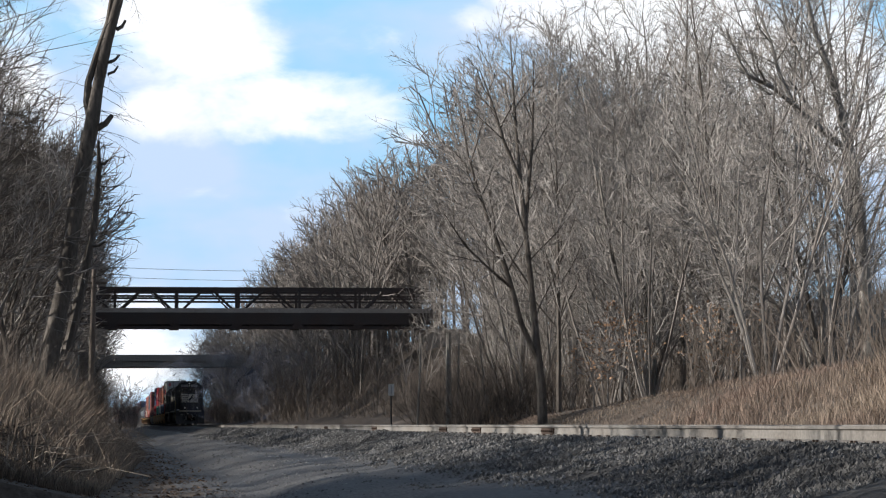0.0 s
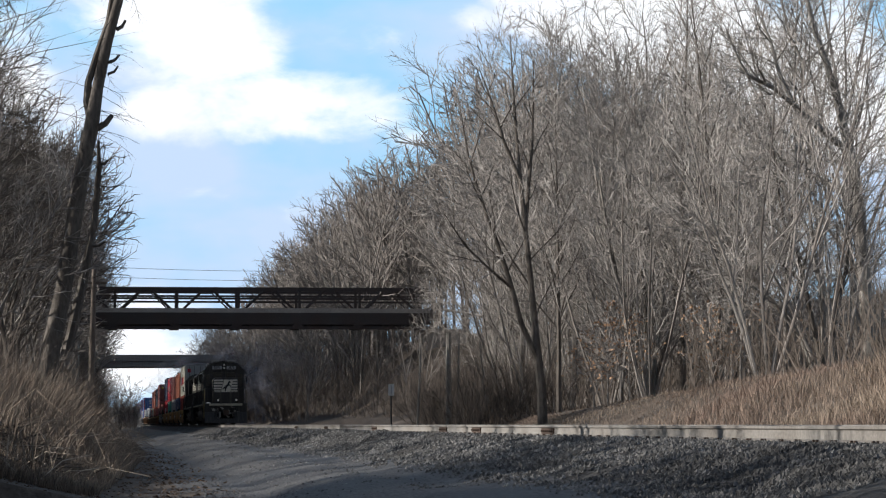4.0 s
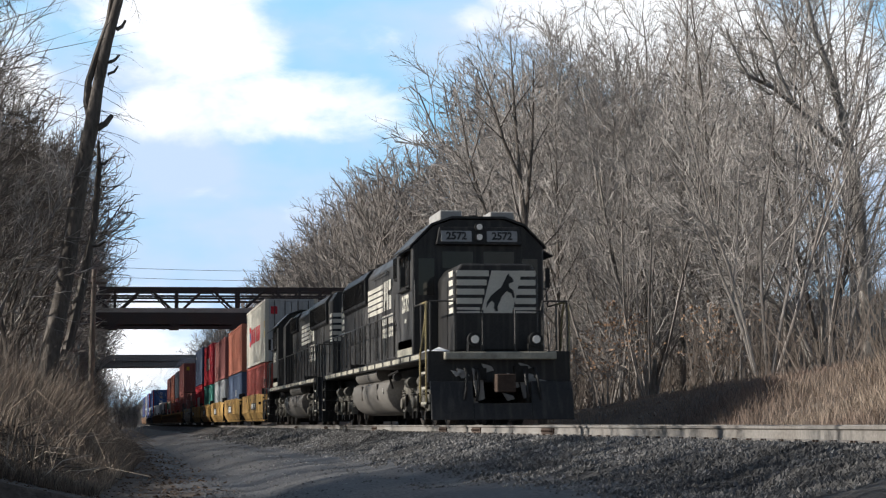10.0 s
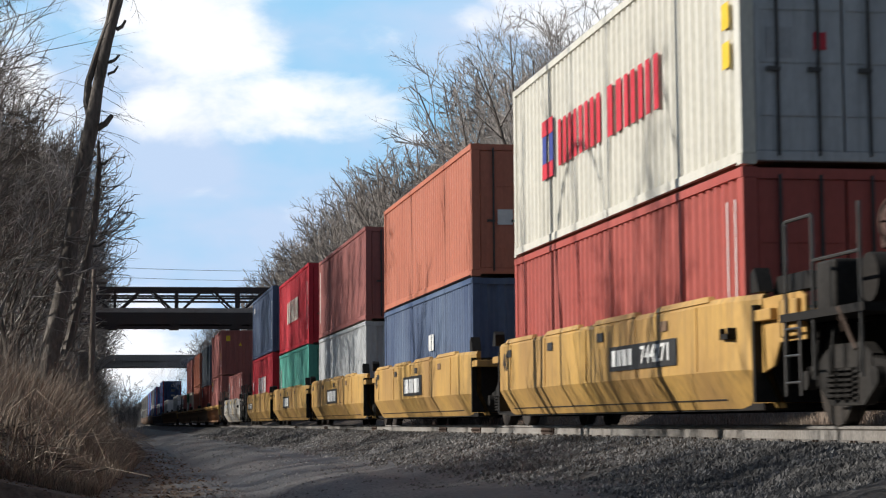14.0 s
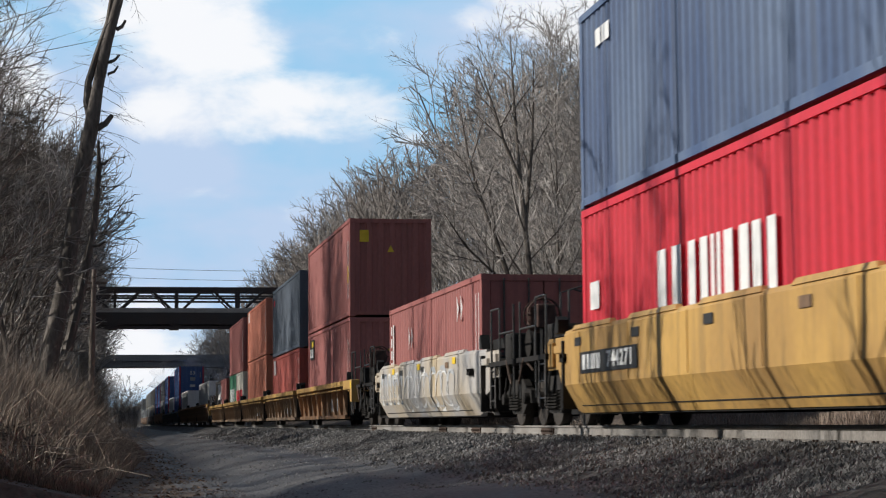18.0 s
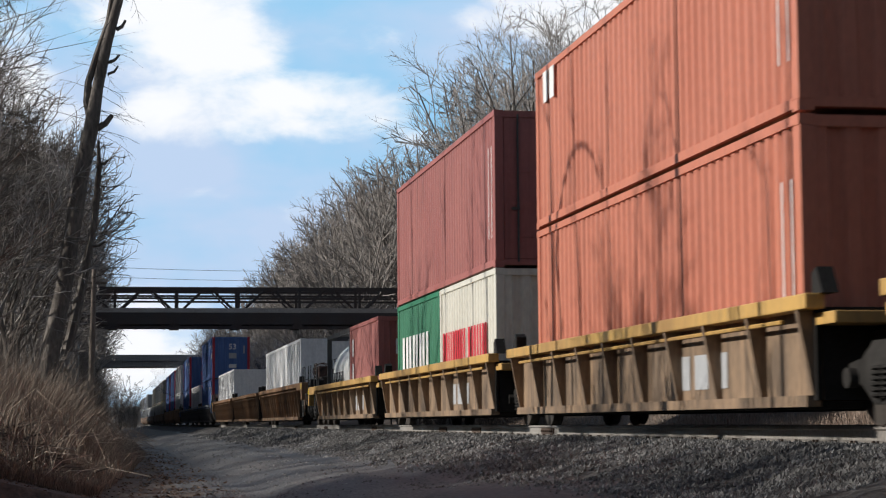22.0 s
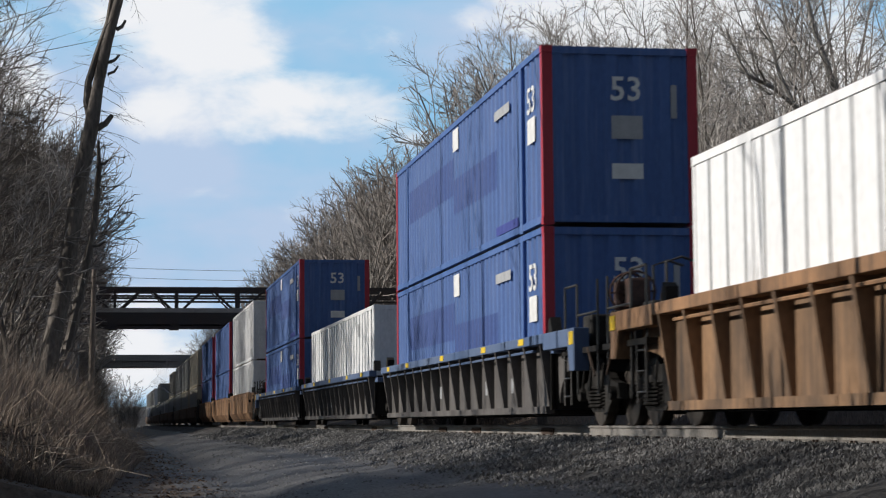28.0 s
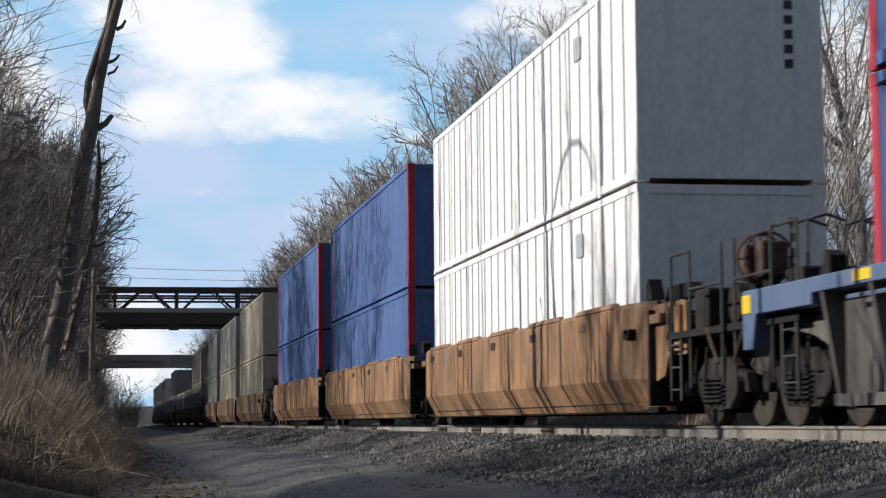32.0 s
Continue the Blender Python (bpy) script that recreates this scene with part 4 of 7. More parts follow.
    part("crown", crown, BACKLIT_TWIG, t, "fine hanging twigs")


build_special_trees()


def build_bent_tree():
    """Trunks and an arched sapling between the road and the sun, out of view; their shade falls on the passing cars."""
    rng = random.Random(15)
    for x, y, h, r in ((-12.5, 4.1, 15.0, 0.16), (-12.3, -2.9, 15.5, 0.16), (-12.8, 9.5, 14.0, 0.15), (-13.0, 14.5, 15.0, 0.14), (-12.6, -9.0, 14.5, 0.15),
                       (-14.5, 1.2, 15.0, 0.11), (-15.2, 7.0, 15.5, 0.12), (-14.8, 12.0, 15.0, 0.11), (-15.6, -5.5, 15.0, 0.13), (-14.2, 18.5, 15.0, 0.13), (-16.5, 3.5, 16.0, 0.12),
                       (-13.4, -6.2, 9.0, 0.07), (-13.6, 0.4, 8.0, 0.06), (-13.2, 6.4, 9.0, 0.07), (-13.9, 16.5, 9.0, 0.07)):
        y -= (-x - 1.3) * 0.294
        r *= 1.0 if r > 0.155 else 0.62
        t = thing("roadside_tree", pose(x, y, ground_z(x, y)), "leafless dark-trunked tree beside the road", "tree", "bare trees of the woods")
        wood, crown = Geo(), Geo()
        pts, rad = limb(wood, rng, Vector((0, 0, -0.2)), Vector((0, 0.03, 1)), h, r, 0.02, 9, 8, 0.04, 0.01)
        dress(wood, crown, rng, pts[:5], rad[:5], 9, 2.4, 0.45, 3, 2, 1, 0.8, 0.012, 0.16)
        dress(wood, crown, rng, pts, rad, 4, 2.6, 0.55, 3, 1, 0, 0.6, 0.012, 0.14)
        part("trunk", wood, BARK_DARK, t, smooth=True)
        part("crown", crown, BACKLIT_TWIG, t)
    t = thing("bent_sapling", pose(-12.5, 0.7, ground_z(-12.5, 0.7)), "slender leafless sapling bent over in an arch", "tree")
    g = Geo()
    arc = [(0, 0.25 * math.sin(0.6 * i), 0.9 * i - 0.2) for i in range(9)]
    arc += [(0, 0.1 - 1.65 + 1.65 * math.cos(a), 7.4 + 2.2 * math.sin(a)) for a in [0.3 * k for k in range(1, 9)]]
    g.tube(arc, [0.10 - 0.0045 * i for i in range(len(arc))], 7)
    part("trunk", g, BARK_DARK, t, smooth=True)


build_bent_tree()


# ---- grasses and brush ----
def stalks(name, count, place, height, lean, width, material, label, category, seed, bends=1):
    rng = random.Random(seed)
    v, f = [], []
    for i in range(count):
        x, y = place(rng)
        z = ground_z(x, y) - 0.03
        h = height(rng, x, y)
        a, w = rng.uniform(0, 3.14), width * rng.uniform(0.6, 1.3)
        lx, ly = rng.gauss(0, lean) * h, rng.gauss(0, lean) * h
        cx, cy = math.cos(a) * w, math.sin(a) * w
        k = len(v)
        v += [(x - cx, y - cy, z), (x + cx, y + cy, z), (x + lx * 0.4 + cx * 0.8, y + ly * 0.4 + cy * 0.8, z + h * 0.6), (x + lx * 0.4 - cx * 0.8, y + ly * 0.4 - cy * 0.8, z + h * 0.6), (x + lx, y + ly, z + h)]
        f += [(k, k + 1, k + 2, k + 3), (k + 3, k + 2, k + 4)]
    me = bpy.data.meshes.new(name)
    me.from_pydata(v, [], f)
    me.materials.append(material)
    return tagged(new(name, me), label, category, kind="stuff")


def right_reeds(rng):
    y = 2 + 60 * rng.random() ** 1.4
    return 3.1 + 5.2 * rng.random() ** 1.2 * (1.0 if y < 30 else 0.7), y


def reed_height(rng, x, y):
    patch = 0.5 + 0.5 * noise.noise((x * 0.5, y * 0.22, 9))
    return rng.uniform(0.35, 1.0) * (0.12 + 0.85 * patch ** 1.3) * (0.38 + 0.75 * smooth_step(20, 4, y))


stalks("dry_grass", 52000, right_reeds, reed_height, 0.38, 0.006, DEAD_GRASS, "tall russet dry grass on the bank behind the track", "grass", 41)


def left_reeds(rng):
    y = -3 + 70 * rng.random() ** 1.5
    return -7.1 - 0.035 * max(0, 30 - y) - 5.0 * rng.random() ** 1.1, y


def left_height(rng, x, y):
    patch = 0.5 + 0.5 * noise.noise((x * 0.5, y * 0.25, 4))
    return rng.uniform(0.45, 1.0) * (0.55 + 0.65 * patch) * (0.28 + 1.75 * smooth_step(-7.2, -9.9, x) * smooth_step(-1, 9, y)) + 0.06


stalks("dry_weeds", 48000, left_reeds, left_height, 0.34, 0.007, WEED, "tall tangle of tan dry weeds beside the gravel road", "grass", 42)


def build_brush():
    # the last entry lies out of view, added to shade the road and ballast
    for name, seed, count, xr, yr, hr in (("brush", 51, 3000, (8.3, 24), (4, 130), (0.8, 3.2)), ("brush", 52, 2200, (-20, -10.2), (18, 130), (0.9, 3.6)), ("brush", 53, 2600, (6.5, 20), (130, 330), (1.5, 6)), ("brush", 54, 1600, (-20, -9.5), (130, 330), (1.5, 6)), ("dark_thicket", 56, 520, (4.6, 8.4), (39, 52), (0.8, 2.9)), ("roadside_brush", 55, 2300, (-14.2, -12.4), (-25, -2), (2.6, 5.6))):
        rng = random.Random(seed)
        g = Geo()
        for i in range(count):
            x = xr[0] + (xr[1] - xr[0]) * rng.random() ** 1.3 if xr[0] > 0 else xr[1] + (xr[0] - xr[1]) * rng.random() ** 1.3
            y = rng.uniform(*yr)
            p = Vector((x, y, ground_z(x, y) - 0.1))
            h = rng.uniform(*hr)
            q, r = limb(g, rng, p, Vector((rng.gauss(0, 0.35), rng.gauss(0, 0.35), 1)), h, 0.008 + 0.0036 * h, 0.006, 3, 3, 0.2, 0.0)
            for j in range(6 if seed < 55 else 12):
                p2, pr, pd = along(q, r, rng.uniform(0.25, 0.97))
                twig(g, rng, p2, pd + jitter(rng, -0.2, 0.8), h * rng.uniform(0.15, 0.4), pr * 0.8)
        # the thicket at the wood's foot has its dimness put into a darker colour
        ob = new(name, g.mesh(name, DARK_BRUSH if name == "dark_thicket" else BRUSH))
        tagged(ob, "thicket of thin leafless brown stems under the trees", "brush", kind="stuff")


build_brush()


def build_ridge():
    """Wooded rises that close the view down the line and behind the camera."""
    rng = random.Random(61)
    nx, ny = 150, 12
    for y0, top, sgn in ((430, 4, 1), (-140, 15, -1)):
        v, f = [], []
        for j in range(ny):
            for i in range(nx):
                x, y = -200 + 400 * i / (nx - 1), y0 + sgn * 12 * j
                h = top * math.sin(math.pi * min(j / (ny - 1) * 1.2, 0.75)) + 4 * noise.noise((x * 0.03, y * 0.03, 2))
                v.append((x, y, max(h, 0) + 0.5 * noise.noise((x * 0.3, y * 0.1, 7)) - 1.0 * (j == 0)))
        for j in range(ny - 1):
            for i in range(nx - 1):
                f.append((j * nx + i, j * nx + i + 1, (j + 1) * nx + i + 1, (j + 1) * nx + i))
        me = bpy.data.meshes.new("wooded_ridge")
        me.from_pydata(v, [], f)
        me.materials.append(FAR_WOODS)
        me.shade_smooth()
        tagged(new("wooded_ridge", me), "brown wooded rise that closes the view", "woods", kind="stuff")


build_ridge()


def build_brambles():
    """Arching pale and brown stems tangled among the weeds, with fallen leaves on the ground."""
    rng = random.Random(71)
    for name, mat, count, label in (("brambles", WEED, 1500, "arching brown bramble stems among the weeds"), ("dead_stalks", PALE_STEM, 520, "pale broken dead stalks among the weeds")):
        g = Geo()
        for i in range(count):
            y = -3 + 70 * rng.random() ** 1.6
            x = -7.3 - 0.05 * max(0, 30 - y) - 5.0 * rng.random()
            p = Vector((x, y, ground_z(x, y) - 0.05))
            a = rng.uniform(0, 6.28)
            h, ln = rng.uniform(0.25, 1.1), rng.uniform(0.4, 1.6)
            lean = Vector((math.cos(a), math.sin(a), 0))
            if mat is WEED:
                pts = [p, p + lean * ln * 0.25 + Vector((0, 0, h * 0.7)), p + lean * ln * 0.6 + Vector((0, 0, h)), p + lean * ln + Vector((0, 0, h * rng.uniform(0.3, 0.8)))]
                g.tube(pts, [0.007, 0.006, 0.005, 0.003], 3, cap=False)
            else:
                pts = [p, p + lean * ln * 0.5 + Vector((0, 0, h * 0.6)), p + lean * ln + Vector((0, 0, h * rng.uniform(0.2, 0.9)))]
                g.tube(pts, [0.009, 0.008, 0.005], 4, cap=False)
        tagged(new(name, g.mesh(name, mat)), label, "weeds", kind="stuff")
    # a heap of rotten twigs and clods at the road's edge
    g = Geo()
    for i in range(420):
        x, y = rng.gauss(-9.8, 0.55), rng.gauss(1.0, 1.5)
        p = Vector((x, y, ground_z(x, y) + rng.uniform(-0.02, 0.1)))
        a, ln = rng.uniform(0, 6.28), rng.uniform(0.15, 0.6)
        q = p + Vector((math.cos(a) * ln, math.sin(a) * ln, rng.uniform(-0.05, 0.2)))
        g.tube([p, p.lerp(q, 0.5) + Vector((0, 0, 0.03)), q], [0.012, 0.01, 0.005], 3, cap=False)
    tagged(new("twig_heap", g.mesh("twig_heap", DARK_BRUSH)), "heap of rotten dark twigs beside the road", "twigs", kind="stuff")
    v, f = [], []
    for i in range(6500):
        if rng.random() < 0.42:
            y = -6 + 50 * rng.random() ** 1.4
            x = -6.6 - rng.random() ** 1.5 * 3.0 + rng.gauss(0, 0.25)
        else:
            y = rng.uniform(4, 60)
            x = rng.uniform(5.0, 13.0)
        z = ground_z(x, y) + rng.uniform(0.005, 0.05) + (rng.random() < 0.15) * (x > 5) * rng.uniform(0, 1.6)
        r, a, t = rng.uniform(0.02, 0.05), rng.uniform(0, 6.28), rng.uniform(-0.02, 0.03)
        c, sn = math.cos(a) * r, math.sin(a) * r
        k = len(v)
        v += [(x + c, y + sn, z), (x - sn * 0.6, y + c * 0.6, z + t), (x - c, y - sn, z + rng.uniform(-0.01, 0.02)), (x + sn * 0.6, y - c * 0.6, z + t)]
        f += [(k, k + 1, k + 2), (k, k + 2, k + 3)]
    me = bpy.data.meshes.new("fallen_leaves")
    me.from_pydata(v, [], f)
    me.materials.append(DRY_LEAF)
    tagged(new("fallen_leaves", me), "scattered dry brown leaves on the verges", "leaves", kind="stuff")


build_brambles()


# ---- the train: everything on it is placed by its distance along the train and rolls with it ----
MOVING = []


def rolling(name, u, label, category, group="", turn=0.0, x=0.0, z=0.0):
    t = thing(name, pose(x, u, z, 0, 0, turn), label, category, group)
    MOVING.append((t, x, u, z, turn))
    return t


def wave(length, pitch, depth, flat=0.36):
    """The zigzag of a corrugated sheet: (along, depth) pairs."""
    pts, n = [], max(int(length / pitch), 1)
    p = length / n
    for i in range(n):
        y = i * p
        pts += [(y, 0.0), (y + p * flat, 0.0), (y + p * 0.5, depth), (y + p * (0.5 + flat), depth)]
    return pts + [(length, 0.0)]


def side_sheet(x, inward, y0, y1, z0, z1, pitch, depth):
    g = Geo()
    w = wave(y1 - y0, pitch, depth)
    n = len(w)
    v = [(x + inward * d, y0 + a, z0) for a, d in w] + [(x + inward * d, y0 + a, z1) for a, d in w]
    v += [(x + inward * (depth + 0.02), y0, z0), (x + inward * (depth + 0.02), y1, z0), (x + inward * (depth + 0.02), y1, z1), (x + inward * (depth + 0.02), y0, z1)]
    f = [(i, i + 1, n + i + 1, n + i) for i in range(n - 1)]
    f += [(2 * n, 2 * n + 1, 2 * n + 2, 2 * n + 3)]
    return g.add(v, f)


def end_sheet(y, inward, x0, x1, z0, z1, pitch, depth):
    w = wave(x1 - x0, pitch, depth)
    n = len(w)
    v = [(x0 + a, y + inward * d, z0) for a, d in w] + [(x0 + a, y + inward * d, z1) for a, d in w]
    return Geo().add(v, [(i, i + 1, n + i + 1, n + i) for i in range(n - 1)])


def container(u, z, length, height, paint_mat, label, style="iso", doors=False, post=None, half=1.219, group="containers on the train", end_mat=None):
    """A shipping container with its front end at u: corrugated, sheet-and-post or ribbed."""
    c = rolling("shipping_container", u, label, "container", group, z=z)
    post = post or paint_mat
    end_mat = end_mat or paint_mat
    h, L = half, length
    ps = 0.16 if style != "post" else 0.09
    top, low = height - 0.10, 0.15
    if style == "iso":
        pitch, depth, inset = 0.278, 0.05, 0.022
    elif style == "fine":
        pitch, depth, inset = 0.36, 0.06, 0.02
    else:
        pitch, depth, inset = 1.2, 0.0, 0.02
    for s in (-1, 1):
        if style == "post":
            g = Geo().box(min(s * (h - 0.05), s * (h - 0.02)), max(s * (h - 0.05), s * (h - 0.02)), ps, L - ps, low, top)
            part("side_panel", g, paint_mat, c)
            rib = Geo().box(-0.012, 0.012, -0.016, 0.016, low, top).mesh("side_post", SEAM)
            n = int(L / 0.62)
            for i in range(1, n):
                if s < 0:
                    piece("side_post", rib, c, pose(s * (h - 0.012), i * L / n, 0))
        else:
            part("side_panel", side_sheet(s * (h - inset), -s, ps, L - ps, low, top, pitch, depth), paint_mat, c)
        part("top_rail", Geo().box(min(s * h, s * (h - 0.06)), max(s * h, s * (h - 0.06)), ps, L - ps, top, height), paint_mat, c)
        part("bottom_rail", Geo().box(min(s * h, s * (h - 0.06)), max(s * h, s * (h - 0.06)), ps, L - ps, 0.035, low), paint_mat, c)
        for y0, y1 in ((0, ps), (L - ps, L)):
            part("corner_post", Geo().box(min(s * h, s * (h - 0.17)), max(s * h, s * (h - 0.17)), y0, y1, 0.115, height - 0.115), post, c, bevel=0.012)
            for z0, z1 in ((0, 0.115), (height - 0.115, height)):
                part("corner_casting", Geo().box(min(s * (h + 0.004), s * (h - 0.17)), max(s * (h + 0.004), s * (h - 0.17)), y0 - 0.004, y1 + 0.004, z0, z1), post, c)
    part("roof", Geo().box(-h + 0.06, h - 0.06, ps, L - ps, height - 0.06, height - 0.02), paint_mat, c)
    part("floor", Geo().box(-h + 0.06, h - 0.06, ps, L - ps, 0.05, 0.14), W_PANEL, c)
    for y in (0, L):
        y0, y1 = (0.0, ps) if y == 0 else (L - ps, L)
        part("end_header", Geo().box(-h + 0.17, h - 0.17, y0 + 0.01, y1 - 0.01, height - 0.13, height - 0.01), end_mat, c)
        part("end_sill", Geo().box(-h + 0.17, h - 0.17, y0 + 0.01, y1 - 0.01, 0.045, 0.15), end_mat, c)
    part("end_panel", end_sheet(L - 0.03, -1, -h + 0.17, h - 0.17, 0.15, height - 0.13, 0.28, 0.04), end_mat, c)
    if doors:
        for s in (-1, 1):
            d = part("door", Geo().box(min(s * 0.012, s * (h - 0.18)), max(s * 0.012, s * (h - 0.18)), 0.03, 0.075, 0.155, height - 0.135), end_mat, c, bevel=0.01)
            for zz in (0.55, 1.15, 1.75):
                part("door_rib", Geo().box(min(s * 0.05, s * (h - 0.24)), max(s * 0.05, s * (h - 0.24)), 0.018, 0.03, zz, zz + 0.07), end_mat, d)
            for k in (0.30, 0.78):
                rod = Geo().tube([(s * k, 0.005, 0.1), (s * k, 0.005, height - 0.08)], 0.02, 6)
                rod.box(s * k - 0.13, s * k + 0.03, -0.015, 0.01, 1.05, 1.1)
                part("locking_rod", rod, GREY_RAIL, d, "steel locking rod")
    else:
        part("end_panel", end_sheet(0.03, 1, -h + 0.17, h - 0.17, 0.15, height - 0.13, 0.30 if style == "iso" else 0.42, 0.045 if style != "post" else 0.008), end_mat, c)
    return c


def flat_box(x, y0, y1, z0, z1, t=0.005):
    return Geo().box(x - t, x, y0, y1, z0, z1)


def word_bars(parent, x, y_start, z, letter_h, widths, material, name="word_bar", gap=0.3, label=""):
    """A trade name shown as plain blocks, one for each letter, on the side that faces -x; it begins at the rear end."""
    y = y_start
    for w in widths:
        if w > 0.3 and letter_h > 0.4:
            for k in (0.0, 0.64):
                part(name, flat_box(x, y - w * (k + 0.36), y - w * k, z, z + letter_h), material, parent, label)
        elif w > 0:
            part(name, flat_box(x, y - w, y, z, z + letter_h), material, parent, label)
        y -= abs(w) + letter_h * gap


# ---- trucks ----
def wheel_mesh(r):
    g = Geo()
    g.tube([(-0.07, 0, 0), (-0.065, 0, 0), (0.065, 0, 0), (0.068, 0, 0), (0.095, 0, 0)], [r * 0.9, r, r * 0.985, r + 0.025, r + 0.02], 28)
    g.disc((-0.085, 0, 0), "x", r * 0.38, 0.05, 14)
    return g.mesh("wheel", WHEEL, smooth=True)


CAR_WHEEL, LOCO_WHEEL = wheel_mesh(0.46), wheel_mesh(0.508)
AXLE = Geo().tube([(-0.7, 0, 0), (0.7, 0, 0)], 0.085, 10).mesh("axle", LOCO_DARK)


def car_truck_parts():
    side = Geo()
    side.prism_x([(-1.12, 0.38), (-1.05, 0.60), (-0.72, 0.64), (-0.42, 0.80), (0.42, 0.80), (0.72, 0.64), (1.05, 0.60), (1.12, 0.38), (0.75, 0.40), (0.42, 0.20), (-0.42, 0.20), (-0.75, 0.40)], -0.06, 0.06)
    springs = Geo().tube([(-0.09 + 0.075 * math.cos(a * 1.05), 0.075 * math.sin(a * 1.05), 0.26 + 0.0085 * a) for a in range(36)], 0.016, 5)
    caps = Geo().disc((-0.10, 0, 0.46), "x", 0.10, 0.10, 12)
    bolster = Geo().box(-1.0, 1.0, -0.2, 0.2, 0.48, 0.74)
    return [g.mesh(n, m, s) for n, g, m, s in (("side_frame", side, TRUCK_GREY, False), ("coil_spring", springs, TRUCK_GREY, True), ("bearing_cap", caps, TRUCK_GREY, True), ("bolster", bolster, LOCO_DARK, False))]


TRUCK_BITS = car_truck_parts()


def car_truck(parent, y):
    t = piece("truck", TRUCK_BITS[3], parent, pose(0, y, 0))
    for s in (-1, 1):
        piece("side_frame", TRUCK_BITS[0], t, pose(s * 1.0, 0, 0))
        if s < 0:
            for k in (-0.22, 0.0, 0.22):
                piece("coil_spring", TRUCK_BITS[1], t, pose(s * 1.0, k, 0))
            for k in (-0.89, 0.89):
                piece("bearing_cap", TRUCK_BITS[2], t, pose(s * 1.0, k, 0))
    for k in (-0.89, 0.89):
        for s in (-1, 1):
            piece("wheel", CAR_WHEEL, t, pose(s * 0.753, k, 0.46, 0, 0, 0 if s < 0 else 180))
        piece("axle", AXLE, t, pose(0, k, 0.46))


def ladder(parent, x, y, z0, z1, width=0.42, mat=None, n=4):
    g = Geo()
    g.tube([(x, y, z0), (x, y, z1)], 0.016, 5)
    g.tube([(x, y + width, z0), (x, y + width, z1)], 0.016, 5)
    for i in range(n):
        z = z0 + (z1 - z0) * (i + 0.5) / n
        g.tube([(x, y, z), (x, y + width, z)], 0.013, 5)
    part("ladder", g, mat or LOCO_DARK, parent)


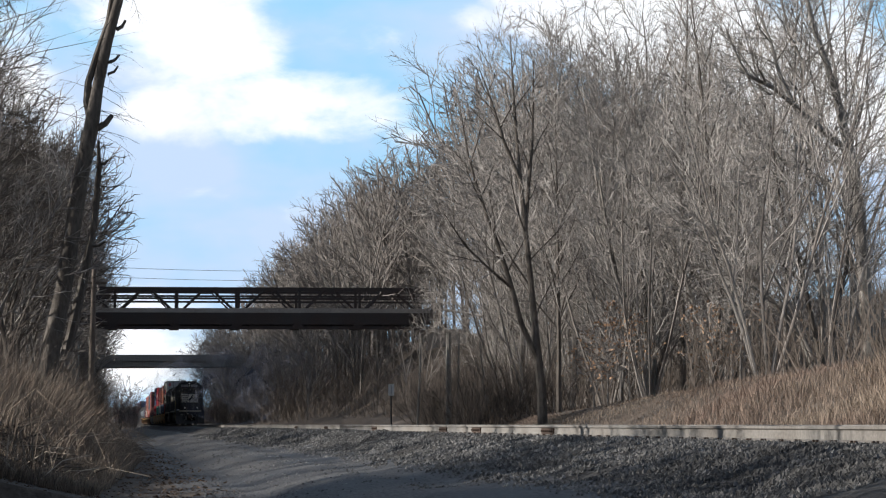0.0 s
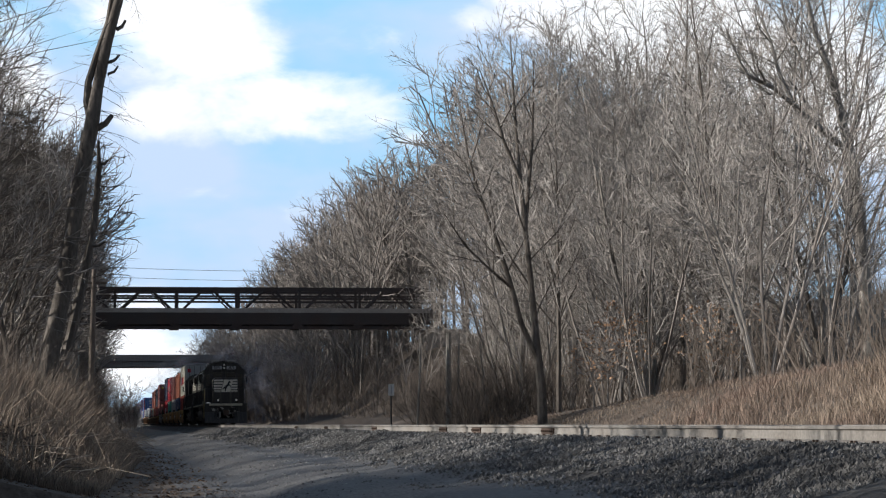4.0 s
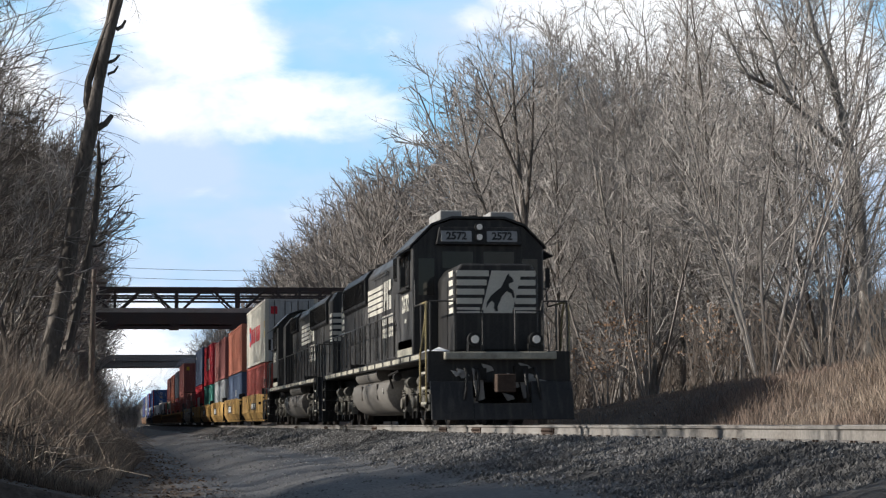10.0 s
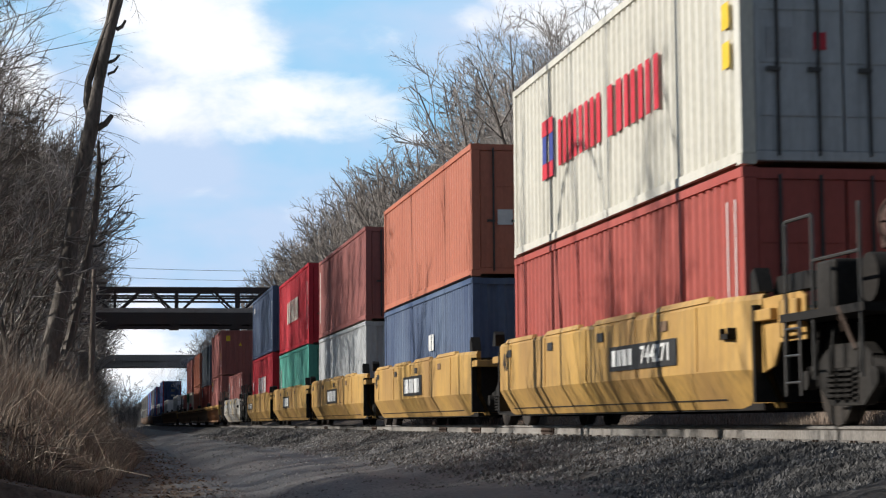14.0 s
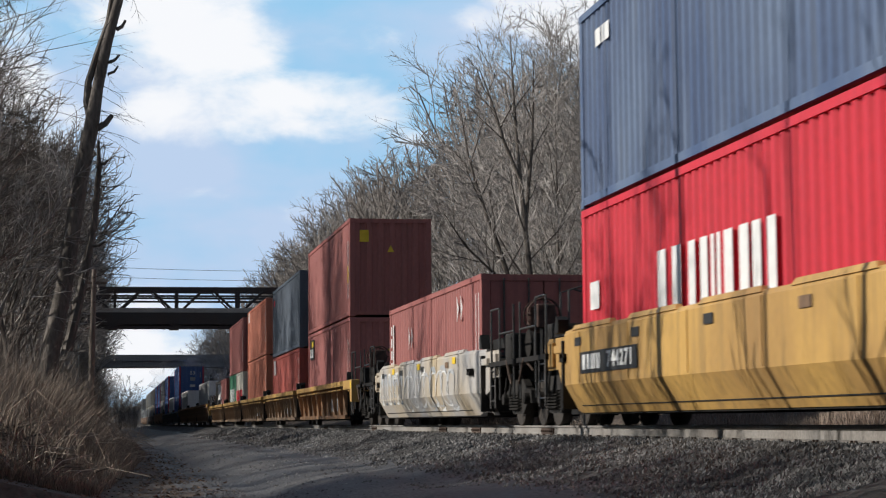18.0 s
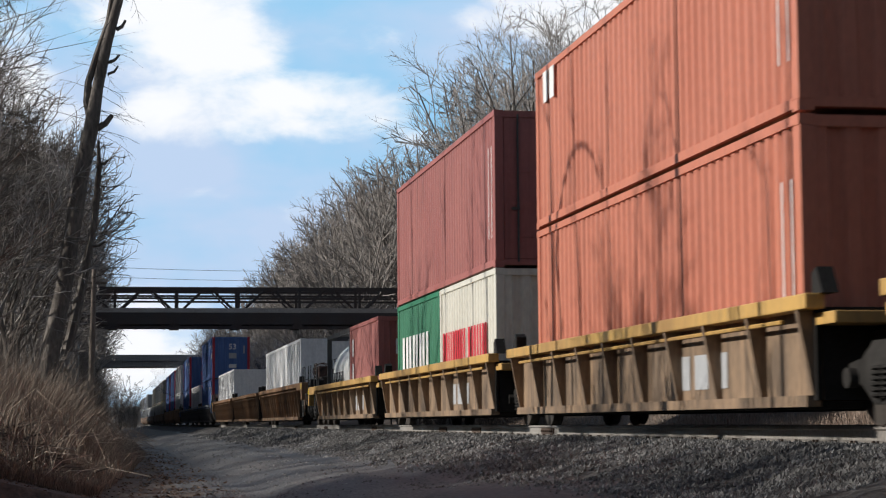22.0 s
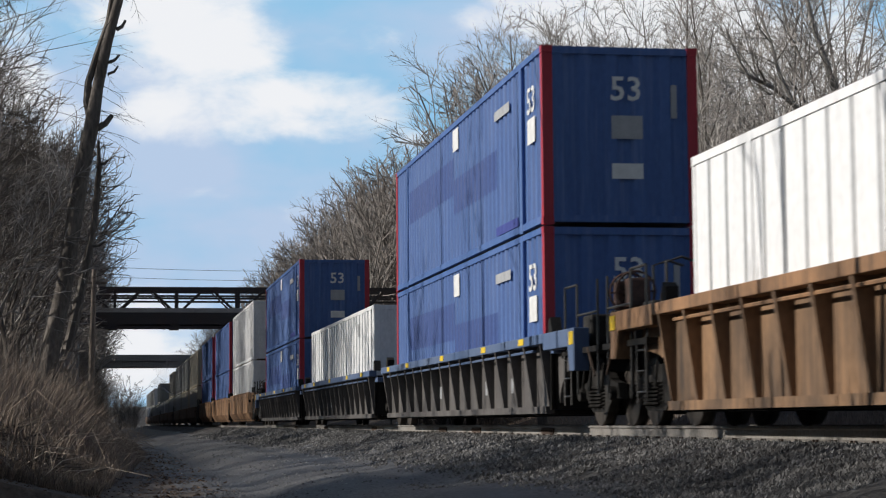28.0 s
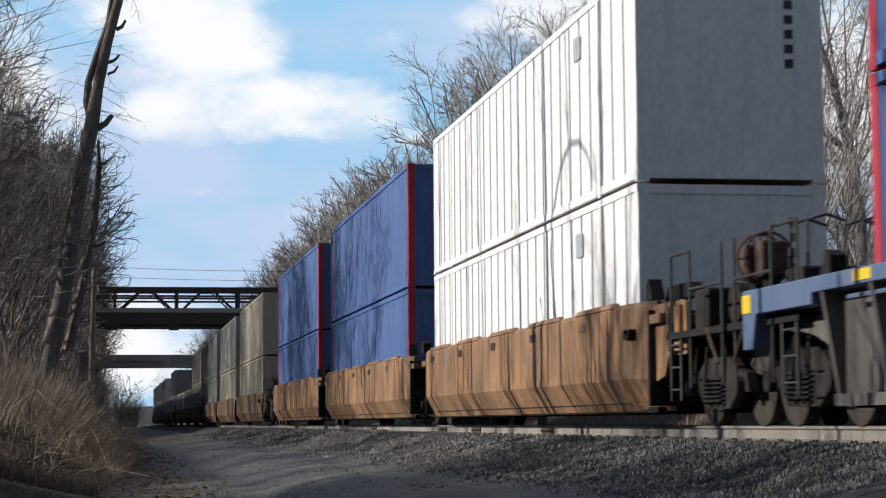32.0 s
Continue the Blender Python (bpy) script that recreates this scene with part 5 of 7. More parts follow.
def well_unit(u, length, style, sill, panel, label, first=False, last=False, top=1.40, gap=1.9, rib_step=1.5, detail=True):
    """One well of an articulated car. u: the front of its cargo; length: the cargo's."""
    w = rolling("well_car", u, label, "railcar", "well cars of the train")
    L = length
    a, b = -0.75, L + 0.75
    if style == "smooth":
        for s in (-1, 1):
            # folded side sheet, its ends drawn in
            rows = []
            for y, k in ((a, 0.86), (a + 0.55, 0.97), (a + 1.1, 1.0), (b - 1.1, 1.0), (b - 0.55, 0.97), (b, 0.86)):
                rows.append([(s * 1.47 * k, y, top), (s * 1.50 * k, y, top - 0.06), (s * 1.50 * k, y, 0.60), (s * 1.27 * k, y, 0.19), (s * 1.20 * k, y, 0.19), (s * 1.40 * k, y, 0.62), (s * 1.40 * k, y, top)])
            g = Geo()
            v = [p for r in rows for p in r]
            f = []
            for i in range(len(rows) - 1):
                for j in range(6):
                    q = i * 7 + j
                    f.append((q, q + 1, q + 8, q + 7))
                f.append((i * 7 + 6, i * 7, i * 7 + 7, i * 7 + 13))
            f += [tuple(range(7)), tuple(range((len(rows) - 1) * 7, len(rows) * 7))]
            g.add(v, f)
            sp = part("side_sheet", g, panel, w)
            for front, y0, sg in ((True, a, -1), (False, b, 1)):
                if (first and front) or (last and not front):
                    ext = Geo().prism_x([(y0 - sg * 0.05, top - 0.05), (y0 - sg * 0.05, 0.55), (y0 + sg * 0.35, 0.62), (y0 + sg * 0.55, 0.86), (y0 + sg * 1.3, 0.86), (y0 + sg * 1.3, top - 0.10), (y0 + sg * 1.15, top - 0.05)], *sorted((s * 1.26, s * 1.295)))
                    part("end_sheet", ext, panel, w, bevel=0.008)
                    part("end_box", Geo().box(*sorted((s * 1.297, s * 1.36)), *sorted((y0 + sg * 0.72, y0 + sg * 1.2)), 0.9, top - 0.12), panel, w, bevel=0.015)
                    part("end_gusset", Geo().prism_x([(y0 + sg * 0.1, top - 0.02), (y0 + sg * 1.3, top - 0.02), (y0 + sg * 1.1, top + 0.16), (y0 + sg * 0.25, top + 0.16)], *sorted((s * 1.02, s * 1.2))), LOCO_DARK, w)
                    if s < 0:
                        part("lift_bracket", Geo().box(-1.52, -1.43, *sorted((y0 - sg * 0.75, y0 - sg * 0.45)), top - 0.46, top - 0.40).box(-1.52, -1.43, *sorted((y0 - sg * 0.75, y0 - sg * 0.70)), top - 0.46, top - 0.34).box(-1.52, -1.43, *sorted((y0 - sg * 0.50, y0 - sg * 0.45)), top - 0.46, top - 0.34), LOCO_DARK, w)
            if detail:
                part("bottom_seam", Geo().box(*sorted((s * 1.325, s * 1.335)), a + 1.1, b - 1.1, 0.285, 0.30), LOCO_DARK, sp)
                for i in range(5):
                    y = 0.9 + i * (L - 1.8) / 4
                    part("panel_seam", Geo().box(min(s * 1.502, s * 1.512), max(s * 1.502, s * 1.512), y - 0.03, y + 0.03, 0.62, top - 0.05), panel, sp)
                if s < 0:
                    n = 4 if L < 14 else 5
                    for i in range(n):
                        y = L * (i + 0.5) / n
                        part("guide", Geo().add([(-1.505, y - 1.1, top - 0.02), (-1.505, y + 1.1, top - 0.02), (-1.47, y + 1.0, top + 0.05), (-1.47, y - 1.0, top + 0.05), (-1.40, y - 1.1, top - 0.02), (-1.40, y + 1.1, top - 0.02), (-1.40, y + 1.0, top + 0.05), (-1.40, y - 1.0, top + 0.05)],
                                               [(0, 1, 2, 3), (5, 4, 7, 6), (3, 2, 6, 7), (0, 3, 7, 4), (1, 5, 6, 2), (0, 4, 5, 1)]), panel, sp)
                        part("mark", flat_box(-1.512, y + 0.5, y + 0.85, top - 0.26, top - 0.14), BLACK_MARK if i else W_BROWN, sp)
    else:
        for s in (-1, 1):
            c = part("top_chord", Geo().box(min(s * 1.36, s * 1.56), max(s * 1.36, s * 1.56), a - 0.2, b + 0.2, top - 0.15, top), sill, w, bevel=0.012)
            part("side_sheet", Geo().box(min(s * 1.31, s * 1.335), max(s * 1.31, s * 1.335), a, b, 0.25, top - 0.13), panel, w)
            part("bottom_chord", Geo().box(min(s * 1.30, s * 1.45), max(s * 1.30, s * 1.45), a + 0.1, b - 0.1, 0.19, 0.30), panel, w)
            for front, y0, sg in ((True, a - 0.2, -1), (False, b + 0.2, 1)):
                if (first and front) or (last and not front):
                    part("chord_extension", Geo().prism_x([(y0, top), (y0 + sg * 2.0, top), (y0 + sg * 2.0, top - 0.62), (y0 + sg * 1.72, top - 0.62), (y0 + sg * 1.6, top - 0.26), (y0, top - 0.26)], *sorted((s * 1.32, s * 1.55))), sill, w, bevel=0.012)
                    part("end_reflector", Geo().box(*sorted((s * 1.552, s * 1.558)), *sorted((y0 + sg * 1.72, y0 + sg * 1.98)), top - 0.24, top - 0.05), YELLOW_MARK, w, "yellow reflector")
                    arch = [(y0 - sg * 0.25, top - 0.14)] + [(y0 + sg * (1.45 - 1.6 * math.cos(q * math.pi / 12)), 0.35 + 0.62 * math.sin(q * math.pi / 12)) for q in range(7)] + [(y0 + sg * 1.45, top - 0.2)]
                    part("wheel_arch", Geo().prism_x(arch, *sorted((s * 1.20, s * 1.26))), panel, w, "dark sheet arched over the truck")
            if detail and s < 0:
                part("pipe", Geo().tube([(-1.50, a + 0.6, top - 0.24), (-1.50, b - 0.6, top - 0.24)], 0.024, 6), sill, c)
            n = max(int((b - a) / rib_step), 2)
            rib = Geo().prism([(s * 1.336, 0.30), (s * 1.40, 0.30), (s * 1.55, top - 0.152), (s * 1.336, top - 0.152)], -0.035, 0.035).mesh("rib", panel)
            for i in range(n + 1):
                if s < 0 or i % 3 == 0:
                    piece("rib", rib, w, pose(0, a + 0.08 + (b - a - 0.16) * i / n, 0))
    for y, d in ((a, 0.08), (b, -0.08)):
        part("end_bulkhead", Geo().box(-1.38, 1.38, min(y, y + d), max(y, y + d), 0.25, top - 0.12), LOCO_DARK, w)
    part("well_floor", Geo().box(-1.25, 1.25, a + 0.1, b - 0.1, 0.17, 0.245), LOCO_DARK, w)
    # end platforms over the trucks
    for front, y in ((True, a), (False, b)):
        sgn = -1 if front else 1
        outer = (first and front) or (last and not front)
        ext = 3.3 if outer else gap - 0.80
        y0, y1 = sorted((y, y + sgn * ext))
        part("end_platform", Geo().box(-0.75, 0.75, y0, y1, 0.78, 1.02), LOCO_DARK, w)
        part("end_plate", Geo().box(-1.38, 1.38, *sorted((y, y + sgn * 0.5)), top - 0.30, top - 0.18), sill if style == "ribbed" else panel, w, bevel=0.01)
        if detail:
            for s in (-1, 1):
                part("corner_guide", Geo().prism_x([(y + sgn * 0.02, top), (y + sgn * 0.02, top + 0.20), (y + sgn * 0.15, top + 0.26), (y + sgn * 0.3, top)], min(s * 1.25, s * 1.42), max(s * 1.25, s * 1.42)), LOCO_DARK, w, "dark corner guide")
        if outer:
            part("coupler", Geo().tube([(0, y + sgn * 3.0, 0.86), (0, y + sgn * 3.95, 0.86)], 0.11, 8).box(-0.17, 0.17, *sorted((y + sgn * 3.7, y + sgn * 3.98)), 0.70, 1.02), LOCO_DARK, w)
            part("end_deck", Geo().box(-1.42, 1.42, *sorted((y + sgn * 0.9, y + sgn * 3.1)), 1.04, 1.12), LOCO_DARK, w)
            for s in (-1, 1):
                g = Geo()
                for k in (1.0, 1.75, 2.95):
                    g.tube([(s * 1.38, y + sgn * k, 0.45), (s * 1.38, y + sgn * k, 2.05)], 0.018, 6)
                g.tube([(s * 1.38, y + sgn * 1.0, 2.05), (s * 1.38, y + sgn * 1.75, 2.05)], 0.018, 6)
                g.tube([(s * 1.38, y + sgn * 1.75, 1.6), (s * 1.38, y + sgn * 2.95, 1.6)], 0.018, 6)
                part("handrail", g, DARK_RAIL, w)
                ladder(w, s * 1.40, y + sgn * 1.0 if sgn > 0 else y - 1.42, 0.3, 1.1, n=3, mat=GREY_RAIL)
            part("air_reservoir", Geo().tube([(-0.95, y + sgn * 2.1, 1.42), (0.25, y + sgn * 2.1, 1.42)], 0.24, 14), LOCO_DARK, w, smooth=True)
            g = Geo()
            ring = [(-0.95 + 0.28 * math.cos(i * math.pi / 9), y + sgn * 3.05, 1.85 + 0.28 * math.sin(i * math.pi / 9)) for i in range(19)]
            g.tube(ring, 0.018, 5)
            for i in range(4):
                q = i * math.pi / 4
                g.tube([(-0.95 - 0.27 * math.cos(q), y + sgn * 3.05, 1.85 - 0.27 * math.sin(q)), (-0.95 + 0.27 * math.cos(q), y + sgn * 3.05, 1.85 + 0.27 * math.sin(q))], 0.011, 5)
            part("brake_wheel", g, BRAKE_RUST, w, "rusty brake wheel")
            part("brake_gear_box", Geo().box(-1.12, -0.80, *sorted((y + sgn * 2.80, y + sgn * 3.02)), 1.62, 2.02), BRAKE_RUST, w, "rusty hand-brake gear box", bevel=0.03)
            for k, q in ((0.5, 1.3), (-0.1, 1.7), (0.9, 2.4)):
                part("brake_pipe", Geo().tube([(-1.2, y + sgn * q, 0.5), (-1.15, y + sgn * q, 1.0), (k, y + sgn * (q + 0.3), 1.2), (k, y + sgn * (q + 0.5), 0.6)], 0.025, 6), LOCO_DARK, w)
            for k in (-0.55, 0.1, 0.7):
                part("end_post", Geo().tube([(k, y + sgn * 2.9, 1.1), (k, y + sgn * 2.9, 2.25), (k + 0.22, y + sgn * 2.9, 2.32), (k + 0.44, y + sgn * 2.9, 2.25)], 0.02, 6), GREY_RAIL, w)
            part("valve_box", Geo().box(-1.2, -0.55, *sorted((y + sgn * 1.35, y + sgn * 1.85)), 1.12, 1.62), TRUCK_GREY, w, "dark brake valve box", bevel=0.03)
            part("release_lever", Geo().tube([(-1.3, y + sgn * 2.3, 0.9), (-1.42, y + sgn * 2.5, 1.1), (-1.42, y + sgn * 2.9, 0.7)], 0.02, 6), RUST, w)
            part("brake_stand", Geo().box(-1.02, -0.88, *sorted((y + sgn * 2.85, y + sgn * 3.03)), 1.12, 1.95), LOCO_DARK, w)
    if first:
        car_truck(w, a - 1.75)
    car_truck(w, b + (1.75 if last else gap - 0.75))
    return w


# ---- locomotives ----
def handrail(parent, pts, mat, posts=(), z0=1.62, r=0.019):
    g = Geo().tube(pts, r, 6)
    rail = part("handrail", g, mat, parent)
    for p in posts:
        part("stanchion", Geo().tube([(p[0], p[1], z0), p], 0.021, 6), mat, rail)
    return rail


def loco_truck(parent, y, flip):
    """A three-axle truck with its centre at y."""
    side = Geo().prism_x([(-2.45, 0.62), (-2.40, 0.95), (-1.95, 1.0), (-1.3, 0.84), (-0.55, 0.90), (0.55, 0.90), (1.3, 0.84), (1.95, 1.0), (2.40, 0.95), (2.45, 0.62), (1.95, 0.55), (1.45, 0.62), (0.5, 0.42), (-0.5, 0.42), (-1.45, 0.62), (-1.95, 0.55)], -0.07, 0.07)
    t = part("truck", Geo().box(-0.9, 0.9, -1.6, 1.6, 0.55, 0.95), LOCO_DARK, parent)
    t.matrix_basis = pose(0, y, 0)
    sm = side.mesh("side_frame", LOCO_TRUCK, bevel=0.02)
    box = Geo().box(-0.13, 0.06, -0.2, 0.2, 0.32, 0.68).disc((-0.16, 0, 0.508), "x", 0.13, 0.10, 14).mesh("journal_box", LOCO_TRUCK, bevel=0.012)
    cyl = Geo().disc((0, 0, 0), "y", 0.13, 0.46, 14).tube([(0, 0.2, 0), (0, 0.62, -0.02)], 0.035, 6).mesh("brake_cylinder", LOCO_TRUCK, smooth=True)
    spring = Geo()
    spring.tube([(0.08 * math.cos(k * 1.05), 0.08 * math.sin(k * 1.05), 0.010 * k) for k in range(34)], 0.018, 5)
    spring = spring.mesh("coil_spring", LOCO_TRUCK, smooth=True)
    rod = Geo().tube([(0, -0.06, 0.72), (0, 0.05, 0.40), (0, 0.0, 0.16)], 0.04, 6).box(-0.05, 0.05, -0.1, 0.1, 0.16, 0.3).mesh("brake_rigging", LOCO_DARK)
    for s in (-1, 1):
        rz = 0 if s < 0 else 180
        piece("side_frame", sm, t, pose(s * 1.10, 0, 0))
        for k in (-1.7, 0.0, 1.7):
            piece("journal_box", box, t, pose(s * 1.13, k, 0, 0, 0, rz))
            piece("wheel", LOCO_WHEEL, t, pose(s * 0.753, k, 0.508, 0, 0, rz))
        for k in (-1.25, 0.55):
            piece("brake_cylinder", cyl, t, pose(s * 1.27, k, 0.98))
            piece("brake_rigging", rod, t, pose(s * 1.24, k - 0.30, 0))
            piece("brake_rigging", rod, t, pose(s * 1.24, k + 0.95, 0))
        for k in (-2.1, -0.85, 0.85, 2.1):
            piece("coil_spring", spring, t, pose(s * 1.16, k, 0.50))
    for k in (-1.7, 0.0, 1.7):
        piece("axle", AXLE, t, pose(0, k, 0.508))
    return t


def locomotive(u, turn, number, label, length=22.05, ac_box=True, lights=True, body=None):
    """A six-axle road locomotive with a short nose. Its front coupler is at its origin, and it reaches back along +y."""
    lo = rolling("locomotive", u, label, "locomotive", "locomotives of the train", turn)
    L, body = length, body or LOCO_DUSTY_LIT
    # frame, walkways and end sheets
    part("underframe", Geo().box(-0.9, 0.9, 0.9, L - 0.9, 1.02, 1.36), LOCO_DARK, lo)
    walkw = part("walkway", Geo().box(-1.54, 1.54, 0.75, L - 0.75, 1.40, 1.56), LOCO_BLACK, lo, bevel=0.01)
    for s in (-1, 1):
        for i in range(13):
            y = 2.4 + i * (L - 4.6) / 12
            part("sill_stripe", Geo().box(min(s * 1.545, s * 1.552), max(s * 1.545, s * 1.552), y - 0.62, y + 0.55, 1.43, 1.53), SILL_STRIPE, walkw, "worn cream reflective stripe")
    # nose
    nose = part("nose", Geo().prism([(-0.92, 1.56), (0.92, 1.56), (0.92, 3.20), (0.76, 3.44), (-0.76, 3.44), (-0.92, 3.20)], 0.98, 3.05), LOCO_BLACK, lo, "short black nose with cream stripes", bevel=0.05)
    zs = 2.38
    for i in range(5):
        z = zs + i * 0.197
        for a0, a1 in ((-0.86, -0.30 + 0.05 * i - 0.06), (0.38 + 0.03 * i, 0.86)):
            part("stripe", Geo().box(a0, a1, 0.962, 0.972, z, z + 0.125), OFFWHITE, nose)
        part("stripe", Geo().box(-0.934, -0.924, 1.02, 1.50, z, z + 0.125), OFFWHITE, nose)
    part("emblem_field", Geo().prism([(-0.34, 2.38), (0.34, 2.38), (0.56, 3.29), (-0.10, 3.29)], 0.955, 0.969), OFFWHITE, nose, "plain cream emblem panel")
    part("emblem", Geo().prism([(-0.03, 2.42), (0.03, 2.42), (0.02, 2.52), (0.07, 2.62), (0.11, 2.73), (0.22, 2.85), (0.33, 2.80), (0.36, 2.70), (0.40, 2.72), (0.37, 2.86), (0.28, 2.93), (0.27, 3.01), (0.33, 3.03), (0.38, 3.06), (0.35, 3.13), (0.29, 3.18), (0.27, 3.24), (0.23, 3.18), (0.16, 3.04), (0.10, 2.93), (-0.02, 2.84), (-0.12, 2.75), (-0.21, 2.62), (-0.23, 2.48), (-0.17, 2.58), (-0.10, 2.65), (-0.05, 2.58), (-0.06, 2.50)], 0.944, 0.957), HORSE_BLACK, nose, "plain black emblem shape")
    part("nose_door", Geo().box(-0.93, -0.918, 1.75, 2.45, 1.62, 3.1), LOCO_BLACK, nose)
    # cab
    cab_out = [(-1.5, 1.56), (1.5, 1.56), (1.5, 4.0), (1.05, 4.44), (0.6, 4.60), (-0.6, 4.60), (-1.05, 4.44), (-1.5, 4.0)]
    cab = part("cab", Geo().prism(cab_out, 3.0, 5.35), body, lo, "black cab with a sloping roof", bevel=0.03)
    # thin sheet in the darker black: the front's shade put into its colour
    part("cab_front", Geo().prism([(x * 0.97, 1.6 + (z - 1.56) * 0.985) for x, z in cab_out], 2.992, 3.05), LOCO_BLACK, cab)
    part("cab_roof", Geo().prism([(-1.56, 3.96), (-1.06, 4.46), (-0.6, 4.62), (0.6, 4.62), (1.06, 4.46), (1.56, 3.96), (1.56, 4.0), (1.06, 4.51), (0.6, 4.67), (-0.6, 4.67), (-1.06, 4.51), (-1.56, 4.0)], 2.93, 5.42), LOCO_BLACK, cab)
    for x0, x1, z0, z1 in ((-1.36, -1.0, 2.9, 3.72), (1.0, 1.36, 2.9, 3.72), (-0.82, -0.12, 3.5, 3.88), (0.12, 0.82, 3.5, 3.88)):
        part("windscreen", Geo().box(x0, x1, 2.984, 2.990, z0, z1), GLASS, cab, "dark windscreen pane")
    for s in (-1, 1):
        fr = part("side_window", Geo().box(min(s * 1.5, s * 1.515), max(s * 1.5, s * 1.515), 3.30, 4.75, 3.10, 3.86), DARK_RAIL, cab, "dark sliding side window")
        for y0, y1 in ((3.37, 3.98), (4.06, 4.68)):
            part("pane", Geo().box(min(s * 1.516, s * 1.522), max(s * 1.516, s * 1.522), y0, y1, 3.15, 3.81), GLASS, fr)
        for y in (3.33, 4.02, 4.72):
            part("window_post", Geo().box(min(s * 1.51, s * 1.535), max(s * 1.51, s * 1.535), y - 0.03, y + 0.03, 3.10, 3.86), GREY_RAIL, fr)
        part("arm_rest", Geo().box(min(s * 1.5, s * 1.60), max(s * 1.5, s * 1.60), 3.30, 4.75, 3.04, 3.09), LOCO_BLACK, fr)
        part("sunshade", Geo().prism([(s * 1.5, 3.94), (s * 1.78, 3.80), (s * 1.78, 3.82), (s * 1.5, 3.97)], 3.2, 4.85), GREY_RAIL, cab, "grey sunshade over the side window")
        part("mirror", Geo().box(min(s * 1.62, s * 1.72), max(s * 1.62, s * 1.72), 3.32, 3.36, 3.1, 3.55), BLACK, cab)
        part("cab_stripe", Geo().box(min(s * 1.502, s * 1.509), max(s * 1.502, s * 1.509), 3.05, 5.3, 1.58, 1.74), SILL_STRIPE, cab)
    me = lettering(number, 0.52, OFFWHITE, "road_number", 0.016)
    on_side(me, "road_number", cab, -1.507, 3.98, 2.74, "cream road number")
    on_side(me, "road_number", cab, 1.507, 3.98, 2.74).matrix_basis = Matrix.Translation((1.507, 3.98, 2.74)) @ Matrix(((0, 0, 1, 0), (1, 0, 0, 0), (0, 1, 0, 0), (0, 0, 0, 1)))
    part("number_panel", flat_box(-1.507, 3.85, 4.1, 2.32, 2.41), OFFWHITE, cab)
    # number boards and headlamps
    nb = lettering(number, 0.235, BLACK_MARK if ac_box else OFFWHITE, "number", 0.008)
    hp = part("headlamp_panel", Geo().prism([(-0.98, 4.02), (0.98, 4.02), (0.9, 4.42), (-0.9, 4.42)], 2.86, 3.02), LOCO_BLACK, cab, bevel=0.02)
    for s in (-1, 1):
        part("number_board", Geo().box(s * 0.52 - 0.345, s * 0.52 + 0.345, 2.835, 2.858, 4.09, 4.33), GREY_MARK if ac_box else BLACK, hp, "number board with pale frame")
        on_front(nb, "number", hp, s * 0.52, 2.83, 4.21)
    for z in (4.19, 4.42):
        part("headlamp", Geo().disc((0, 2.84, z), "y", 0.105, 0.08, 18), BLACK, hp, smooth=True)
        part("headlamp_lens", Geo().disc((0, 2.797, z), "y", 0.068, 0.012, 18), LENS, hp, "clear headlamp")
    if ac_box:
        part("roof_box", Geo().box(-0.85, -0.35, 3.1, 4.6, 4.60, 4.82), AC_GREY, cab, "grey air conditioner box", bevel=0.03)
        part("roof_box", Geo().box(0.30, 0.85, 3.1, 4.4, 4.60, 4.80), AC_GREY, cab, bevel=0.03)
    part("antenna", Geo().disc((0, 3.7, 4.68), "z", 0.14, 0.16, 10).tube([(0.1, 3.7, 4.6), (0.1, 3.7, 4.95)], 0.02, 5), BLACK, cab)
    horn = Geo()
    for k in (-0.18, 0.0, 0.18):
        horn.tube([(k, 10.8, 4.62), (k, 10.45, 4.66), (k, 10.3, 4.66)], [0.03, 0.05, 0.1], 8)
    part("horn", horn, GREY_RAIL, lo, smooth=True)
    # electrical cabinet and long hood
    part("cabinet", Geo().prism([(-1.28, 1.56), (1.28, 1.56), (1.28, 3.95), (1.0, 4.30), (-1.0, 4.30), (-1.28, 3.95)], 5.35, 6.3), body, lo, bevel=0.02)
    hood_out = [(-0.98, 1.56), (0.98, 1.56), (0.98, 4.10), (0.80, 4.38), (-0.80, 4.38), (-0.98, 4.10)]
    hood = part("long_hood", Geo().prism(hood_out, 6.3, L - 1.25), body, lo, "black long hood, streaked with grey dirt", bevel=0.03)
    for s in (-1, 1):
        x0, x1 = sorted((s * 0.982, s * 1.0))
        for i in range(14):
            y = 7.0 + i * 0.82
            d = part("hood_door", Geo().box(x0, x1, y - 0.38, y + 0.38, 1.7, 3.35), body, hood, bevel=0.006)
            part("latch", Geo().box(*sorted((s * 1.001, s * 1.016)), y + 0.28, y + 0.33, 2.4, 2.62), GREY_RAIL, d)
            if i % 2:
                part("hinge_bar", Geo().box(*sorted((s * 1.001, s * 1.012)), y - 0.36, y - 0.33, 1.8, 3.2), LOCO_DARK, d)
        # dynamic brake hatch, with a deep dark recess under it
        part("brake_hatch", Geo().prism([(s * 0.97, 3.60), (s * 1.07, 3.64), (s * 1.09, 4.14), (s * 0.85, 4.38)], 6.4, 8.8), GRILLE, hood, "dark ribbed intake hatch", bevel=0.02)
        for i in range(22):
            part("louvre", Geo().box(*sorted((s * 1.075, s * 1.10)), 6.5 + i * 0.104, 6.53 + i * 0.104, 3.68, 4.18), LOCO_DARK, hood)
